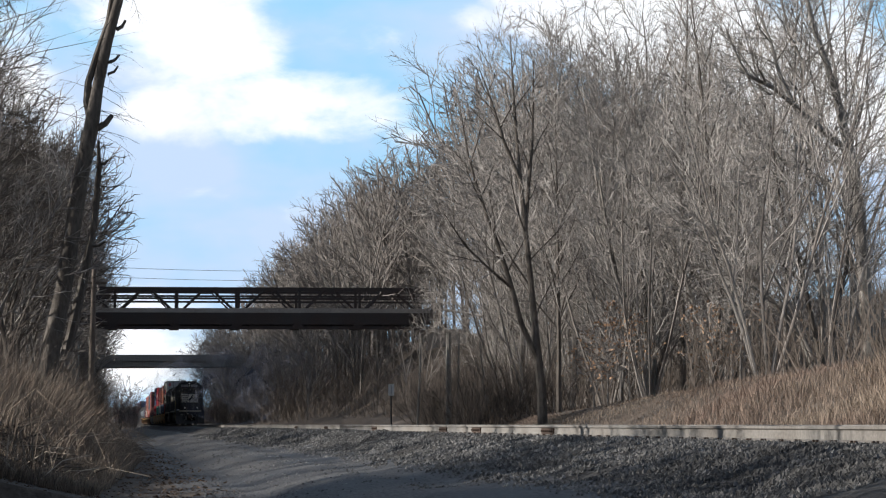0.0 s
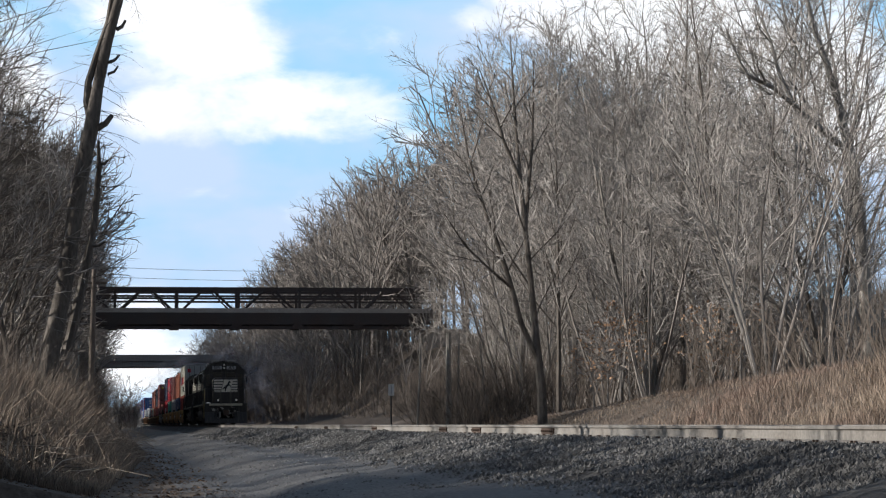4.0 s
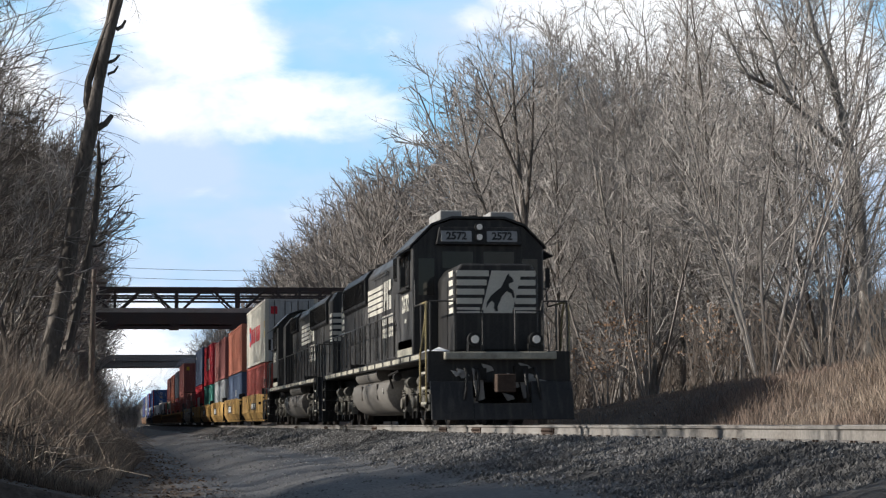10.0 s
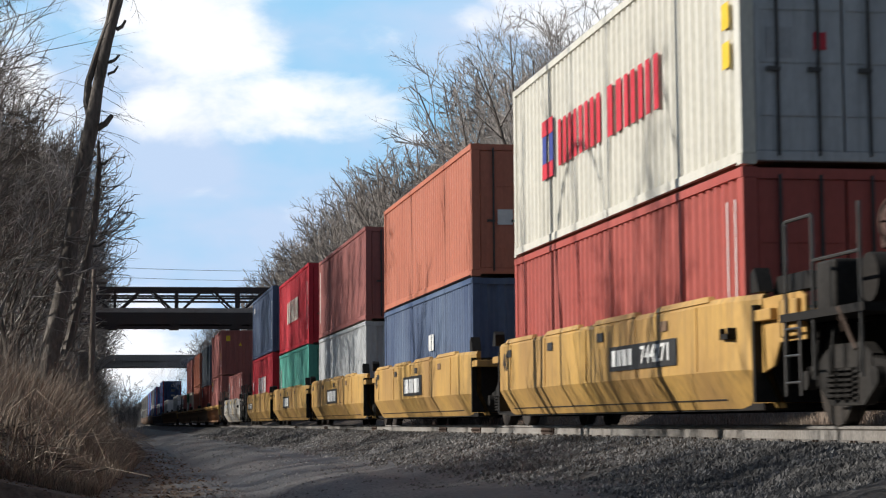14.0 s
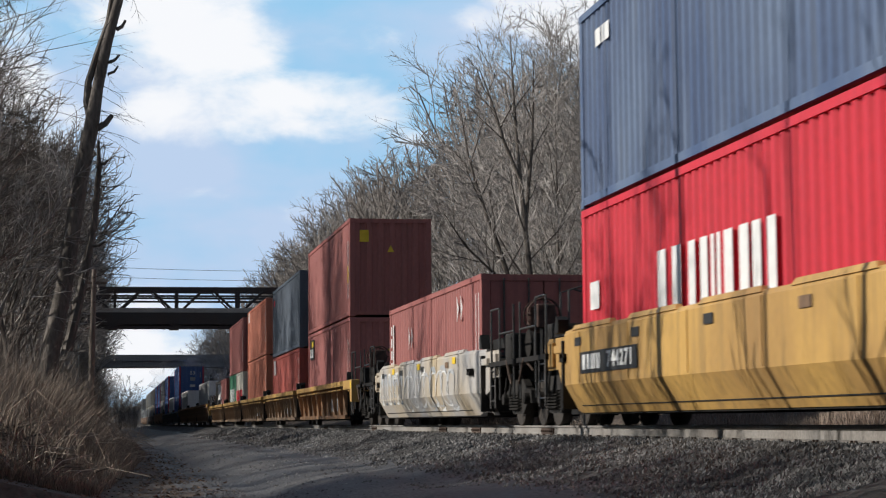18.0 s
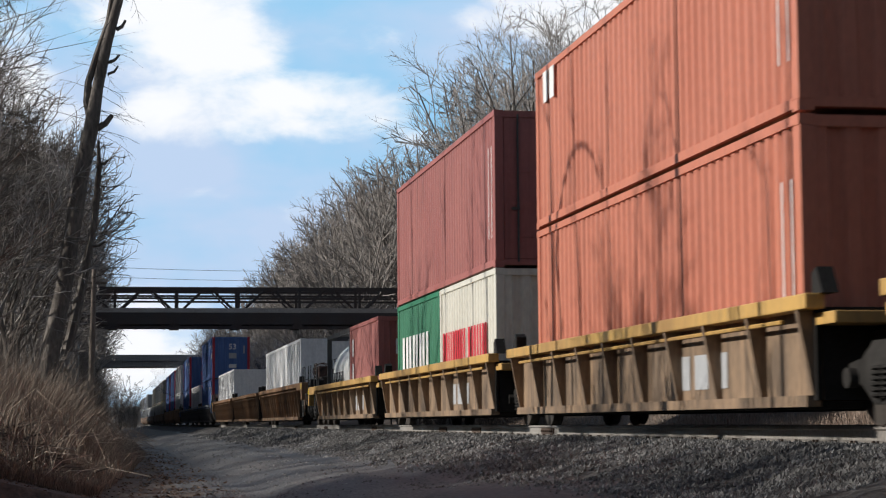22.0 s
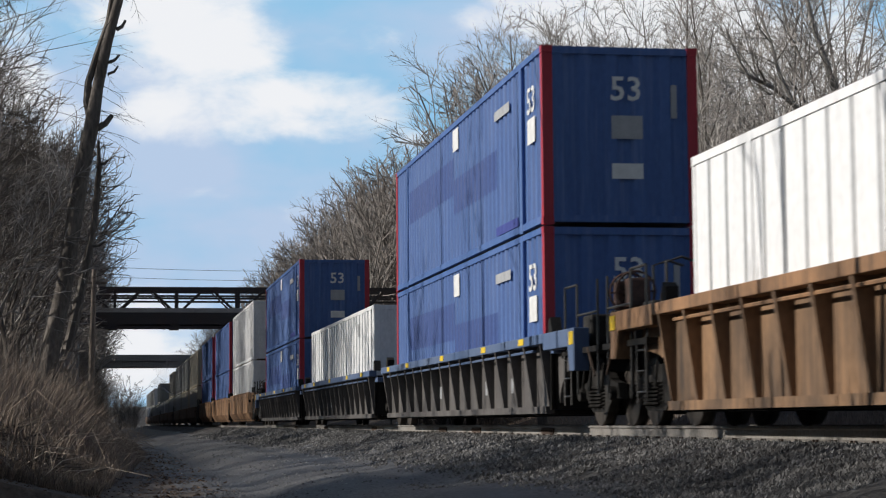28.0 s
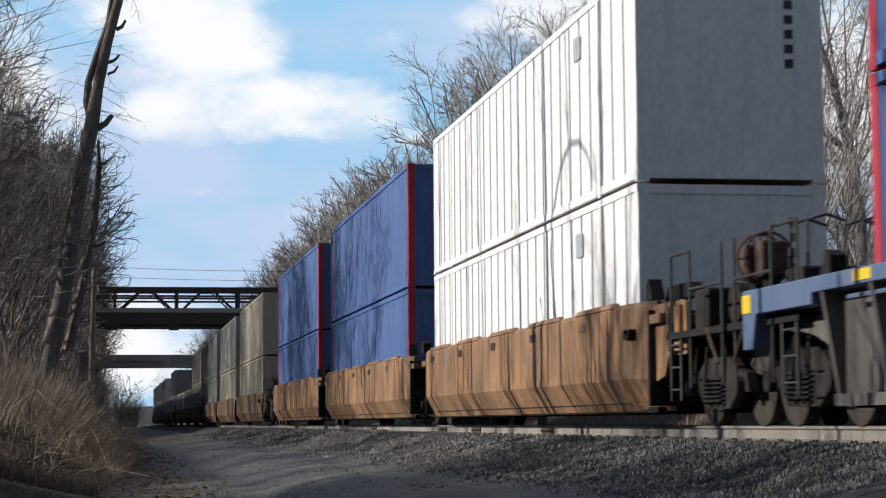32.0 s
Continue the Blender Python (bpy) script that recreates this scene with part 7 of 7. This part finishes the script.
for z in (1.05, 1.35, 1.65, 1.95):
    word_bars(short2, SIDE, 5.75, z, 0.22, (0.16,), WHITE_MARK)
mark(short2, "label_plate", SIDE, 5.3, 5.42, 0.6, 2.2, WHITE_MARK)
mark(maroon1, "label_plate", SIDE, 10.2, 11.5, 2.0, 2.68, BLACK_MARK, "dark trade-name plate")
word_bars(maroon1, SIDE - 0.006, 11.4, 2.06, 0.3, (0.25, 0.25, 0.25), WHITE_MARK)
mark(maroon1, "label_plate", SIDE - 0.006, 10.35, 10.95, 2.42, 2.62, YELLOW_MARK)
word_bars(red6, SIDE, 11.65, 1.85, 0.62, (0.35, 0.35, 0.2), WHITE_MARK, gap=0.15)
word_bars(slate6, SIDE, 11.6, 2.2, 0.25, (0.3, 0.2), RED_MARK)
word_bars(orange8, SIDE, 11.6, 2.0, 0.5, (0.3, 0.3), WHITE_MARK)
word_bars(cream9, SIDE, 5.65, 1.05, 0.6, (0.55, 0.4, 0.4, 0.4, 0.42, -0.1, 0.55, 0.18, 0.42, 0.42), RED_MARK, gap=0.17, label="plain red trade-name block")
word_bars(green9, SIDE, 5.2, 0.95, 0.85, (0.85, 0.85, 0.8, 0.8), WHITE_MARK, gap=0.18, label="plain white trade-name block")
for c, y in ((red10, 5.2),):
    mark(c, "letter_bar", SIDE, y, y + 0.3, 1.7, 2.2, WHITE_MARK)
    mark(c, "letter_bar", SIDE, y, y + 0.3, 1.05, 1.5, WHITE_MARK)
    mark(c, "letter_bar", SIDE, y, y + 0.3, 0.4, 0.9, WHITE_MARK)


def end_mark(parent, x0, x1, z0, z1, m, name="label_plate", y=-0.003, label=""):
    part(name, Geo().box(x0, x1, y - 0.005, y, z0, z1), m, parent, label)


end_mark(maroon2, -0.92, -0.65, 2.2, 2.55, YELLOW_MARK, y=0.028)
for c in (maroon1, maroon2):
    part("warning_mark", Geo().prism([(-0.1, 1.9), (0.1, 1.9), (0.0, 2.1)], 0.018, 0.026), YELLOW_MARK, c, "small yellow warning triangle")
mark(maroon2, "label_plate", SIDE, 0.3, 0.55, 1.0, 1.5, YELLOW_MARK)
end_mark(red10, -0.75, -0.55, 1.6, 2.0, WHITE_MARK, y=0.026)
end_mark(red10, -0.45, -0.22, 1.6, 1.9, WHITE_MARK, y=0.026)
end_mark(red10, -0.1, 0.12, 1.6, 1.9, WHITE_MARK, y=0.026)
end_mark(cream1, -0.95, -0.65, 2.2, 2.55, RED_MARK, y=0.015)
end_mark(cream1, -0.9, -0.6, 1.2, 1.55, GREY_MARK, y=0.015)
end_mark(cream1, -0.35, -0.2, 1.3, 1.5, RED_MARK, y=0.015)
end_mark(navy2, -0.5, 0.0, 0.9, 1.3, WHITE_MARK, y=0.02)
end_mark(orange2, -0.7, -0.4, 1.0, 1.3, WHITE_MARK, y=0.01)
end_mark(crimson5, -0.8, 0.3, 1.6, 1.85, GREY_MARK, y=0.02)
part("warning_mark", Geo().prism([(-0.3, 1.55), (0.0, 1.25), (0.3, 1.55), (0.0, 1.85)], 0.012, 0.02), WHITE_MARK, navy5, "pale diamond mark")
part("warning_mark", Geo().prism([(-0.1, 1.5), (0.2, 1.2), (0.5, 1.5), (0.2, 1.8)], 0.004, 0.012), WHITE_MARK, short1, "pale diamond mark")

for c in (maroon1, maroon2, short1, red1, red6, orange7, orange8, brown9, crimson4, navy5):
    for y in (0.24, 0.52):
        mark(c, "data_strip", SIDE if y > 0.2 else SIDE - 0.004, y, y + 0.035, 0.55, 2.25, WHITE_MARK, "thin white strip of unreadable data")
n53 = lettering("53", 0.55, WHITE_MARK, "number", 0.008)
n53s = lettering("53", 0.62, WHITE_MARK, "number", 0.008)
for pair in (B1, B2):
    for c in pair:
        on_front(n53, "number", c, 0.1, 0.02, 2.2, "white number 53")
        end_mark(c, -0.15, 0.37, 1.4, 1.78, GREY_MARK, y=0.024)
        end_mark(c, -0.15, 0.37, 0.75, 1.0, WHITE_MARK, y=0.024)
        end_mark(c, 0.85, 0.95, 1.75, 2.3, GREY_MARK, y=0.024)
        on_side(n53s, "number", c, -1.297, 0.85, 2.12, "white number 53")
        mark(c, "label_plate", -1.297, 0.55, 1.12, 1.42, 1.84, WHITE_MARK)
        mark(c, "label_plate", -1.297, 7.6, 8.2, 2.3, 2.74, WHITE_MARK)
        mark(c, "number_panel", -1.297, 2.6, 3.9, 2.25, 2.42, GREY_MARK)
        pitch = (FIFTY3 - 0.32) / int((FIFTY3 - 0.32) / 0.36)
        for k0, k1, z0, z1 in ((10, 22, 1.05, 1.75), (22, 38, 1.45, 2.2)):
            part("old_logo_patch", side_sheet(-1.278, 1, 0.16 + k0 * pitch, 0.16 + k1 * pitch, z0, z1, 0.359, 0.06), C_BLUE_PALE, c, "darker patch where a trade name was painted over")
        for y in (1.7, 14.4):
            part("lifting_post", Geo().box(-1.301, -1.26, y - 0.10, y + 0.10, 0.0, DOM), C_BLUE, c, "dark upright lifting post", bevel=0.008)
        mark(c, "side_slot", -1.299, 1.9, 3.8, 0.16, 0.32, BLUE_MARK)
for c in (W1, W2, W3, *WW):
    for j in range(5):
        end_mark(c, 0.78, 0.9, 2.35 - j * 0.2, 2.47 - j * 0.2, BLACK_MARK, "number_bar", y=0.026)
    mark(c, "label_plate", -1.297, 3.0, 3.4, 2.2, 2.55, GREY_MARK)
    for y in (2.0, 14.1):
        part("lifting_post", Geo().box(-1.299, -1.27, y - 0.07, y + 0.07, 0.0, DOM), C_PURE, c, bevel=0.006)

# well car panels
for wu, y in ((A1, 4.2),):
    mark(wu, "number_panel", -1.513, 1.65, 4.75, 0.72, 1.04, BLACK_MARK, "dark number panel")
    on_side(lettering("744271", 0.30, WHITE_MARK, "number", 0.006, 1.25), "number", wu, -1.520, 2.55, 0.88, "white car number")
    word_bars(wu, -1.520, 4.6, 0.78, 0.21, (0.2, 0.2, 0.2, 0.2), WHITE_MARK, gap=0.3)
for wu in (A2, A3, A4):
    mark(wu, "emblem_panel", -1.513, 4.45, 7.1, 0.66, 1.09, BLACK_MARK, "dark emblem panel")
    word_bars(wu, -1.520, 6.9, 0.72, 0.31, (0.65, 0.65, 0.7), WHITE_MARK, gap=0.25, label="plain pale emblem block")
mark(A5, "number_panel", -1.513, 8.2, 11.2, 0.74, 1.04, BLACK_MARK, "dark number panel")
on_side(lettering("744271", 0.30, WHITE_MARK, "number", 0.006, 1.25), "number", A5, -1.520, 9.05, 0.89, "white car number")
word_bars(A5, -1.520, 11.05, 0.79, 0.21, (0.2, 0.2, 0.2, 0.2), WHITE_MARK, gap=0.3)
on_side(lettering("40", 0.42, BLACK_MARK, "number", 0.005), "number", A2, -1.503, 11.7, 1.05)
on_side(lettering("40", 0.42, BLACK_MARK, "number", 0.005), "number", A1, -1.503, 11.7, 1.05)


def sprayed(parent, cy, cz, w, h, slant, stroke, m, lift):
    """A sprayed loop that follows the folded side of a smooth well."""
    n, v = 18, []
    for k in range(n):
        t = 2 * math.pi * k / n
        c, sn = math.cos(t), math.sin(t)
        # a rounded box, outer and inner edge
        q = (abs(c) ** 4 + abs(sn) ** 4) ** -0.25
        for r in (1.0, 1.0 - stroke):
            y, z = cy + c * q * w * r + slant * sn * q * h * r, cz + sn * q * h * r
            x = -1.502 if z > 0.6 else -1.27 - 0.23 * (z - 0.19) / 0.41
            v.append((x - lift, y, z))
    f = [(2 * k, 2 * k + 1, (2 * k + 3) % (2 * n), (2 * k + 2) % (2 * n)) for k in range(n)]
    if stroke >= 1.0:
        v, f = v[::2], [tuple(range(n))]
    part("graffiti", Geo().add(v, f), m, parent, "sprayed unreadable loop")


rng = random.Random(23)
for i in range(6):
    y = 11.6 - 0.62 * i
    sprayed(G1, y, 0.86, 0.26, 0.36, -0.18, 1.0, (C_SILVER, GREY_MARK, C_SILVER)[i % 3], 0.002)
    sprayed(G1, y, 0.86, 0.28, 0.38, -0.18, 0.13, C_SLATE if i % 2 else WHITE_MARK, 0.004)
    sprayed(G1, y + 0.05, 0.86, 0.10, 0.22, -0.18, 0.3, GREY_MARK, 0.006)
for i in range(9):
    y = 7.6 - 0.72 * i
    sprayed(G1, y, 0.70 + 0.1 * (i % 2), 0.42, 0.42, (-0.5, 0.45, -0.2)[i % 3], 1.0, (WHITE_MARK, GREY_MARK, C_SILVER)[i % 3], 0.002 + 0.0006 * i)
    sprayed(G1, y - 0.1, 0.74, 0.36, 0.36, (-0.5, 0.45, -0.2)[i % 3], 0.10, (GREY_MARK, WHITE_MARK)[i % 2], 0.010)
for y in (1.2, 5.6, 9.4):
    mark(G1, "reflector", -1.512, y, y + 0.35, 1.2, 1.33, YELLOW_MARK, "yellow reflector")
on_side(lettering("59502", 0.2, WHITE_MARK, "number", 0.005), "number", G1, -1.513, 9.2, 1.14, "white car number")


# ---- bridges, poles, wires ----
def build_truss_bridge():
    d = 142.0
    y = EYE.y + d
    k = d / 3380
    z0 = EYE.z

    def zz(py):
        return (751.0 - py) * k + z0

    x0, x1 = -11.7, 15.4
    br = thing("truss_footbridge", pose(0, y, 0), "dark rusty steel truss bridge over the track", "bridge")
    for dy in (0.0, 2.6):
        g = Geo().box(x0, x1, dy - 0.12, dy + 0.12, zz(556) - 0.0, zz(548))
        part("deck_edge", g, BRIDGE_DECK, br, "pale deck edge")
        part("girder", Geo().box(x0, x1, dy - 0.15, dy + 0.15, zz(577), zz(556)), BRIDGE_STEEL, br, "deep dark plate girder")
        if dy == 0.0:
            part("girder_flange", Geo().box(x0, x1, dy - 0.25, dy + 0.25, zz(585), zz(580)), BRIDGE_STEEL, br)
        part("top_chord", Geo().box(x0, x1, dy - 0.1, dy + 0.1, zz(518), zz(511)), BRIDGE_STEEL, br)
        for py in ((527, 537) if dy == 0.0 else (527,)):
            part("rail", Geo().box(x0, x1, dy - 0.04, dy + 0.04, zz(py + 1.8), zz(py - 1.8)), BRIDGE_STEEL, br)
        n = 7
        step = 4.52
        xs = [-8.04 + (201.5 - 201) * k + step * (i - 1) for i in range(n)]
        for i, x in enumerate(xs):
            part("post", Geo().box(x - 0.10, x + 0.10, dy - 0.09, dy + 0.09, zz(577), zz(511)), BRIDGE_STEEL, br)
            part("stiffener", Geo().box(x - 0.5, x + 0.2, dy - 0.2, dy + 0.2, zz(584), zz(575)), BRIDGE_STEEL, br)
            if i < n - 1:
                m = x + step / 2
                for a, b in ((x + 0.35, m - 0.35), (x + step - 0.35, m + 0.35)):
                    part("diagonal", Geo().tube([(a, dy, zz(552)), (b, dy, zz(516))], 0.10 if dy == 0.0 else 0.06, 6), BRIDGE_STEEL, br)
                part("gusset", Geo().box(m - 0.4, m + 0.4, dy - 0.05, dy + 0.05, zz(519), zz(514)), BRIDGE_STEEL, br)
    part("deck", Geo().box(x0, x1, 0.15, 2.45, zz(556), zz(551)), BRIDGE_DECK, br)
    for i in range(14):
        x = x0 + 1 + i * 2.1
        part("floor_beam", Geo().box(x - 0.1, x + 0.1, 0.15, 2.45, zz(583), zz(574)), BRIDGE_STEEL, br)
    for x, w in ((x0 - 1.1, 2.2), (x1 - 0.3, 3.0)):
        part("abutment", Geo().box(x, x + w, -0.6, 3.2, ground_z(x + w / 2, y) - 0.6, zz(585)), BRIDGE_DECK, br, "stained stone abutment")


build_truss_bridge()


def build_far_bridge():
    d = 262.0
    y, k = EYE.y + d, d / 3380
    br = thing("road_overpass", pose(0, y, 0), "pale concrete road bridge crossing far down the track", "bridge")

    def zz(py):
        return (751.0 - py) * k + EYE.z

    part("girder", Geo().box(-26, 28, -0.3, 6.3, zz(651), zz(641)), CONCRETE, br, "grey-green bridge girder")
    part("deck", Geo().box(-26, 28, -0.6, 6.6, zz(641), zz(636)), CONCRETE, br)
    part("parapet", Geo().box(-26, 28, -0.6, -0.35, zz(636), zz(630)), CONCRETE, br)
    for x in (-12.0, 12.0):
        part("pier", Geo().box(x - 0.5, x + 0.5, 0.5, 5.5, -1.5, zz(651)), CONCRETE, br)


build_far_bridge()


def build_poles():
    d = 100.0
    k = d / 3380
    x, y = EYE.x + (160 - 201) * k, EYE.y + d
    zt = (751 - 472) * k
    p = thing("utility_pole", pose(x, y, ground_z(x, y) - 0.2), "weathered wooden utility pole beside the road", "pole")
    h = zt - ground_z(x, y)
    part("pole", Geo().tube([(0.02, 0, 0), (0.10, 0, h * 0.6), (0.16, 0, h)], [0.17, 0.15, 0.12], 10), POLE_WOOD, p, smooth=True)
    part("crossarm", Geo().box(-0.5, 0.8, -0.06, 0.06, h - 0.75, h - 0.63), POLE_WOOD, p)
    # wires high over the line, strung between poles in the woods on both sides
    yy, dd = EYE.y + 200, 200
    poles = []
    for px in (-26.0, 40.0):
        q = thing("utility_pole", pose(px, yy, ground_z(px, yy) - 0.2), "tall wooden utility pole in the woods", "pole")
        part("pole", Geo().tube([(0, 0, 0), (0, 0, 17.2)], [0.2, 0.13], 10), POLE_WOOD, q, smooth=True)
        poles.append(px)
    for py in (475, 492):
        z = (751 - py) * dd / 3380
        g = Geo()
        pts = []
        for i in range(25):
            s = i / 24
            pts.append((poles[0] + (poles[1] - poles[0]) * s, 0, z - 0.35 + 1.4 * (2 * s - 1) ** 2))
        g.tube(pts, 0.022, 5)
        w = thing("overhead_wire", pose(0, yy, 0), "thin dark overhead wire strung across the track", "wire")
        part("wire", g, BLACK, w)
    # a small white post sign beyond the track
    d = 70.0
    x, y = EYE.x + d * (688 - 201) / 3380, EYE.y + d
    z = EYE.z + (751 - 703) * d / 3380
    s = thing("trackside_sign", pose(x, y, 0), "small pale rectangular sign on a post beside the track", "sign")
    part("post", Geo().box(-0.03, 0.03, 0.0, 0.05, ground_z(x, y) - 0.2, z + 0.4), GREY_RAIL, s)
    part("plate", Geo().box(-0.11, 0.11, -0.02, 0.0, z, z + 0.42), WHITE_MARK, s)
    part("plate_bar", Geo().box(-0.02, 0.02, -0.024, -0.02, z + 0.04, z + 0.38), GREY_MARK, s)


build_poles()


def build_smoke():
    """Thin diesel smoke that hangs over the line beyond the bridge: faint rounded wisps that drift."""
    m = bpy.data.materials.new("thin_smoke")
    m.use_nodes = True
    n, ln = m.node_tree.nodes, m.node_tree.links
    n.clear()
    out, mixer = n.new("ShaderNodeOutputMaterial"), n.new("ShaderNodeMixShader")
    clear, veil = n.new("ShaderNodeBsdfTransparent"), n.new("ShaderNodeBsdfDiffuse")
    veil.inputs[0].default_value = (0.36, 0.39, 0.49, 1)
    co, nz, mr = n.new("ShaderNodeTexCoord"), n.new("ShaderNodeTexNoise"), n.new("ShaderNodeMapRange")
    nz.inputs["Scale"].default_value, nz.inputs["Detail"].default_value = 0.22, 2
    mr.inputs["From Min"].default_value, mr.inputs["From Max"].default_value = 0.38, 0.8
    mr.inputs["To Min"].default_value, mr.inputs["To Max"].default_value = 0.0, 0.2
    ln.new(co.outputs["Object"], nz.inputs[0])
    ln.new(nz.outputs[0], mr.inputs[0])
    ln.new(mr.outputs[0], mixer.inputs[0])
    ln.new(clear.outputs[0], mixer.inputs[1])
    ln.new(veil.outputs[0], mixer.inputs[2])
    ln.new(mixer.outputs[0], out.inputs[0])
    rng = random.Random(91)
    for i, (x, y, z, r) in enumerate(((-1.5, 178, 4.5, 3.2), (2.5, 190, 6.0, 4.2), (5.5, 165, 5.0, 4.5), (8.0, 150, 3.5, 4.5), (0.5, 205, 5.2, 3.2), (3.0, 150, 2.6, 3.8), (10.5, 172, 6.0, 4.5))):
        g = Geo()
        rows = 17
        for a in range(rows):
            th = math.pi * a / (rows - 1)
            g.v.extend([(math.sin(th) * math.cos(b * math.pi / 16) * r * (1 + 0.5 * noise.noise((a * 0.45, b * 0.35, i))), math.sin(th) * math.sin(b * math.pi / 16) * r * 1.6, math.cos(th) * r * 0.75) for b in range(32)])
        for a in range(rows - 1):
            for b in range(32):
                g.f.append((a * 32 + b, a * 32 + (b + 1) % 32, (a + 1) * 32 + (b + 1) % 32, (a + 1) * 32 + b))
        w = thing("smoke_wisp", pose(x, y, z), "faint blue-grey wisp of diesel smoke over the track", "smoke", "smoke over the track")
        p = part("wisp", g, m, w, smooth=True)
        p.visible_shadow = False
        SMOKE.append((w, x, y, z, rng.uniform(0.02, 0.12), rng.uniform(-0.4, 0.2)))


SMOKE = []
build_smoke()


def travelled(t):
    """Metres that the train has come by t seconds; it gains speed slowly."""
    return 16.534 * t + 0.01712 * t * t


def motions():
    for ob, x, u, z, turn in MOVING:
        walk(ob, [(t, pose(x, u - travelled(t), z, 0, 0, turn)) for t in range(0, 33, 2)])
    for ob, x, y, z, dx, dy in SMOKE:
        walk(ob, [(t, pose(x + dx * t, y + dy * t, z + 0.03 * t)) for t in (0, 16, 32)])


motions()
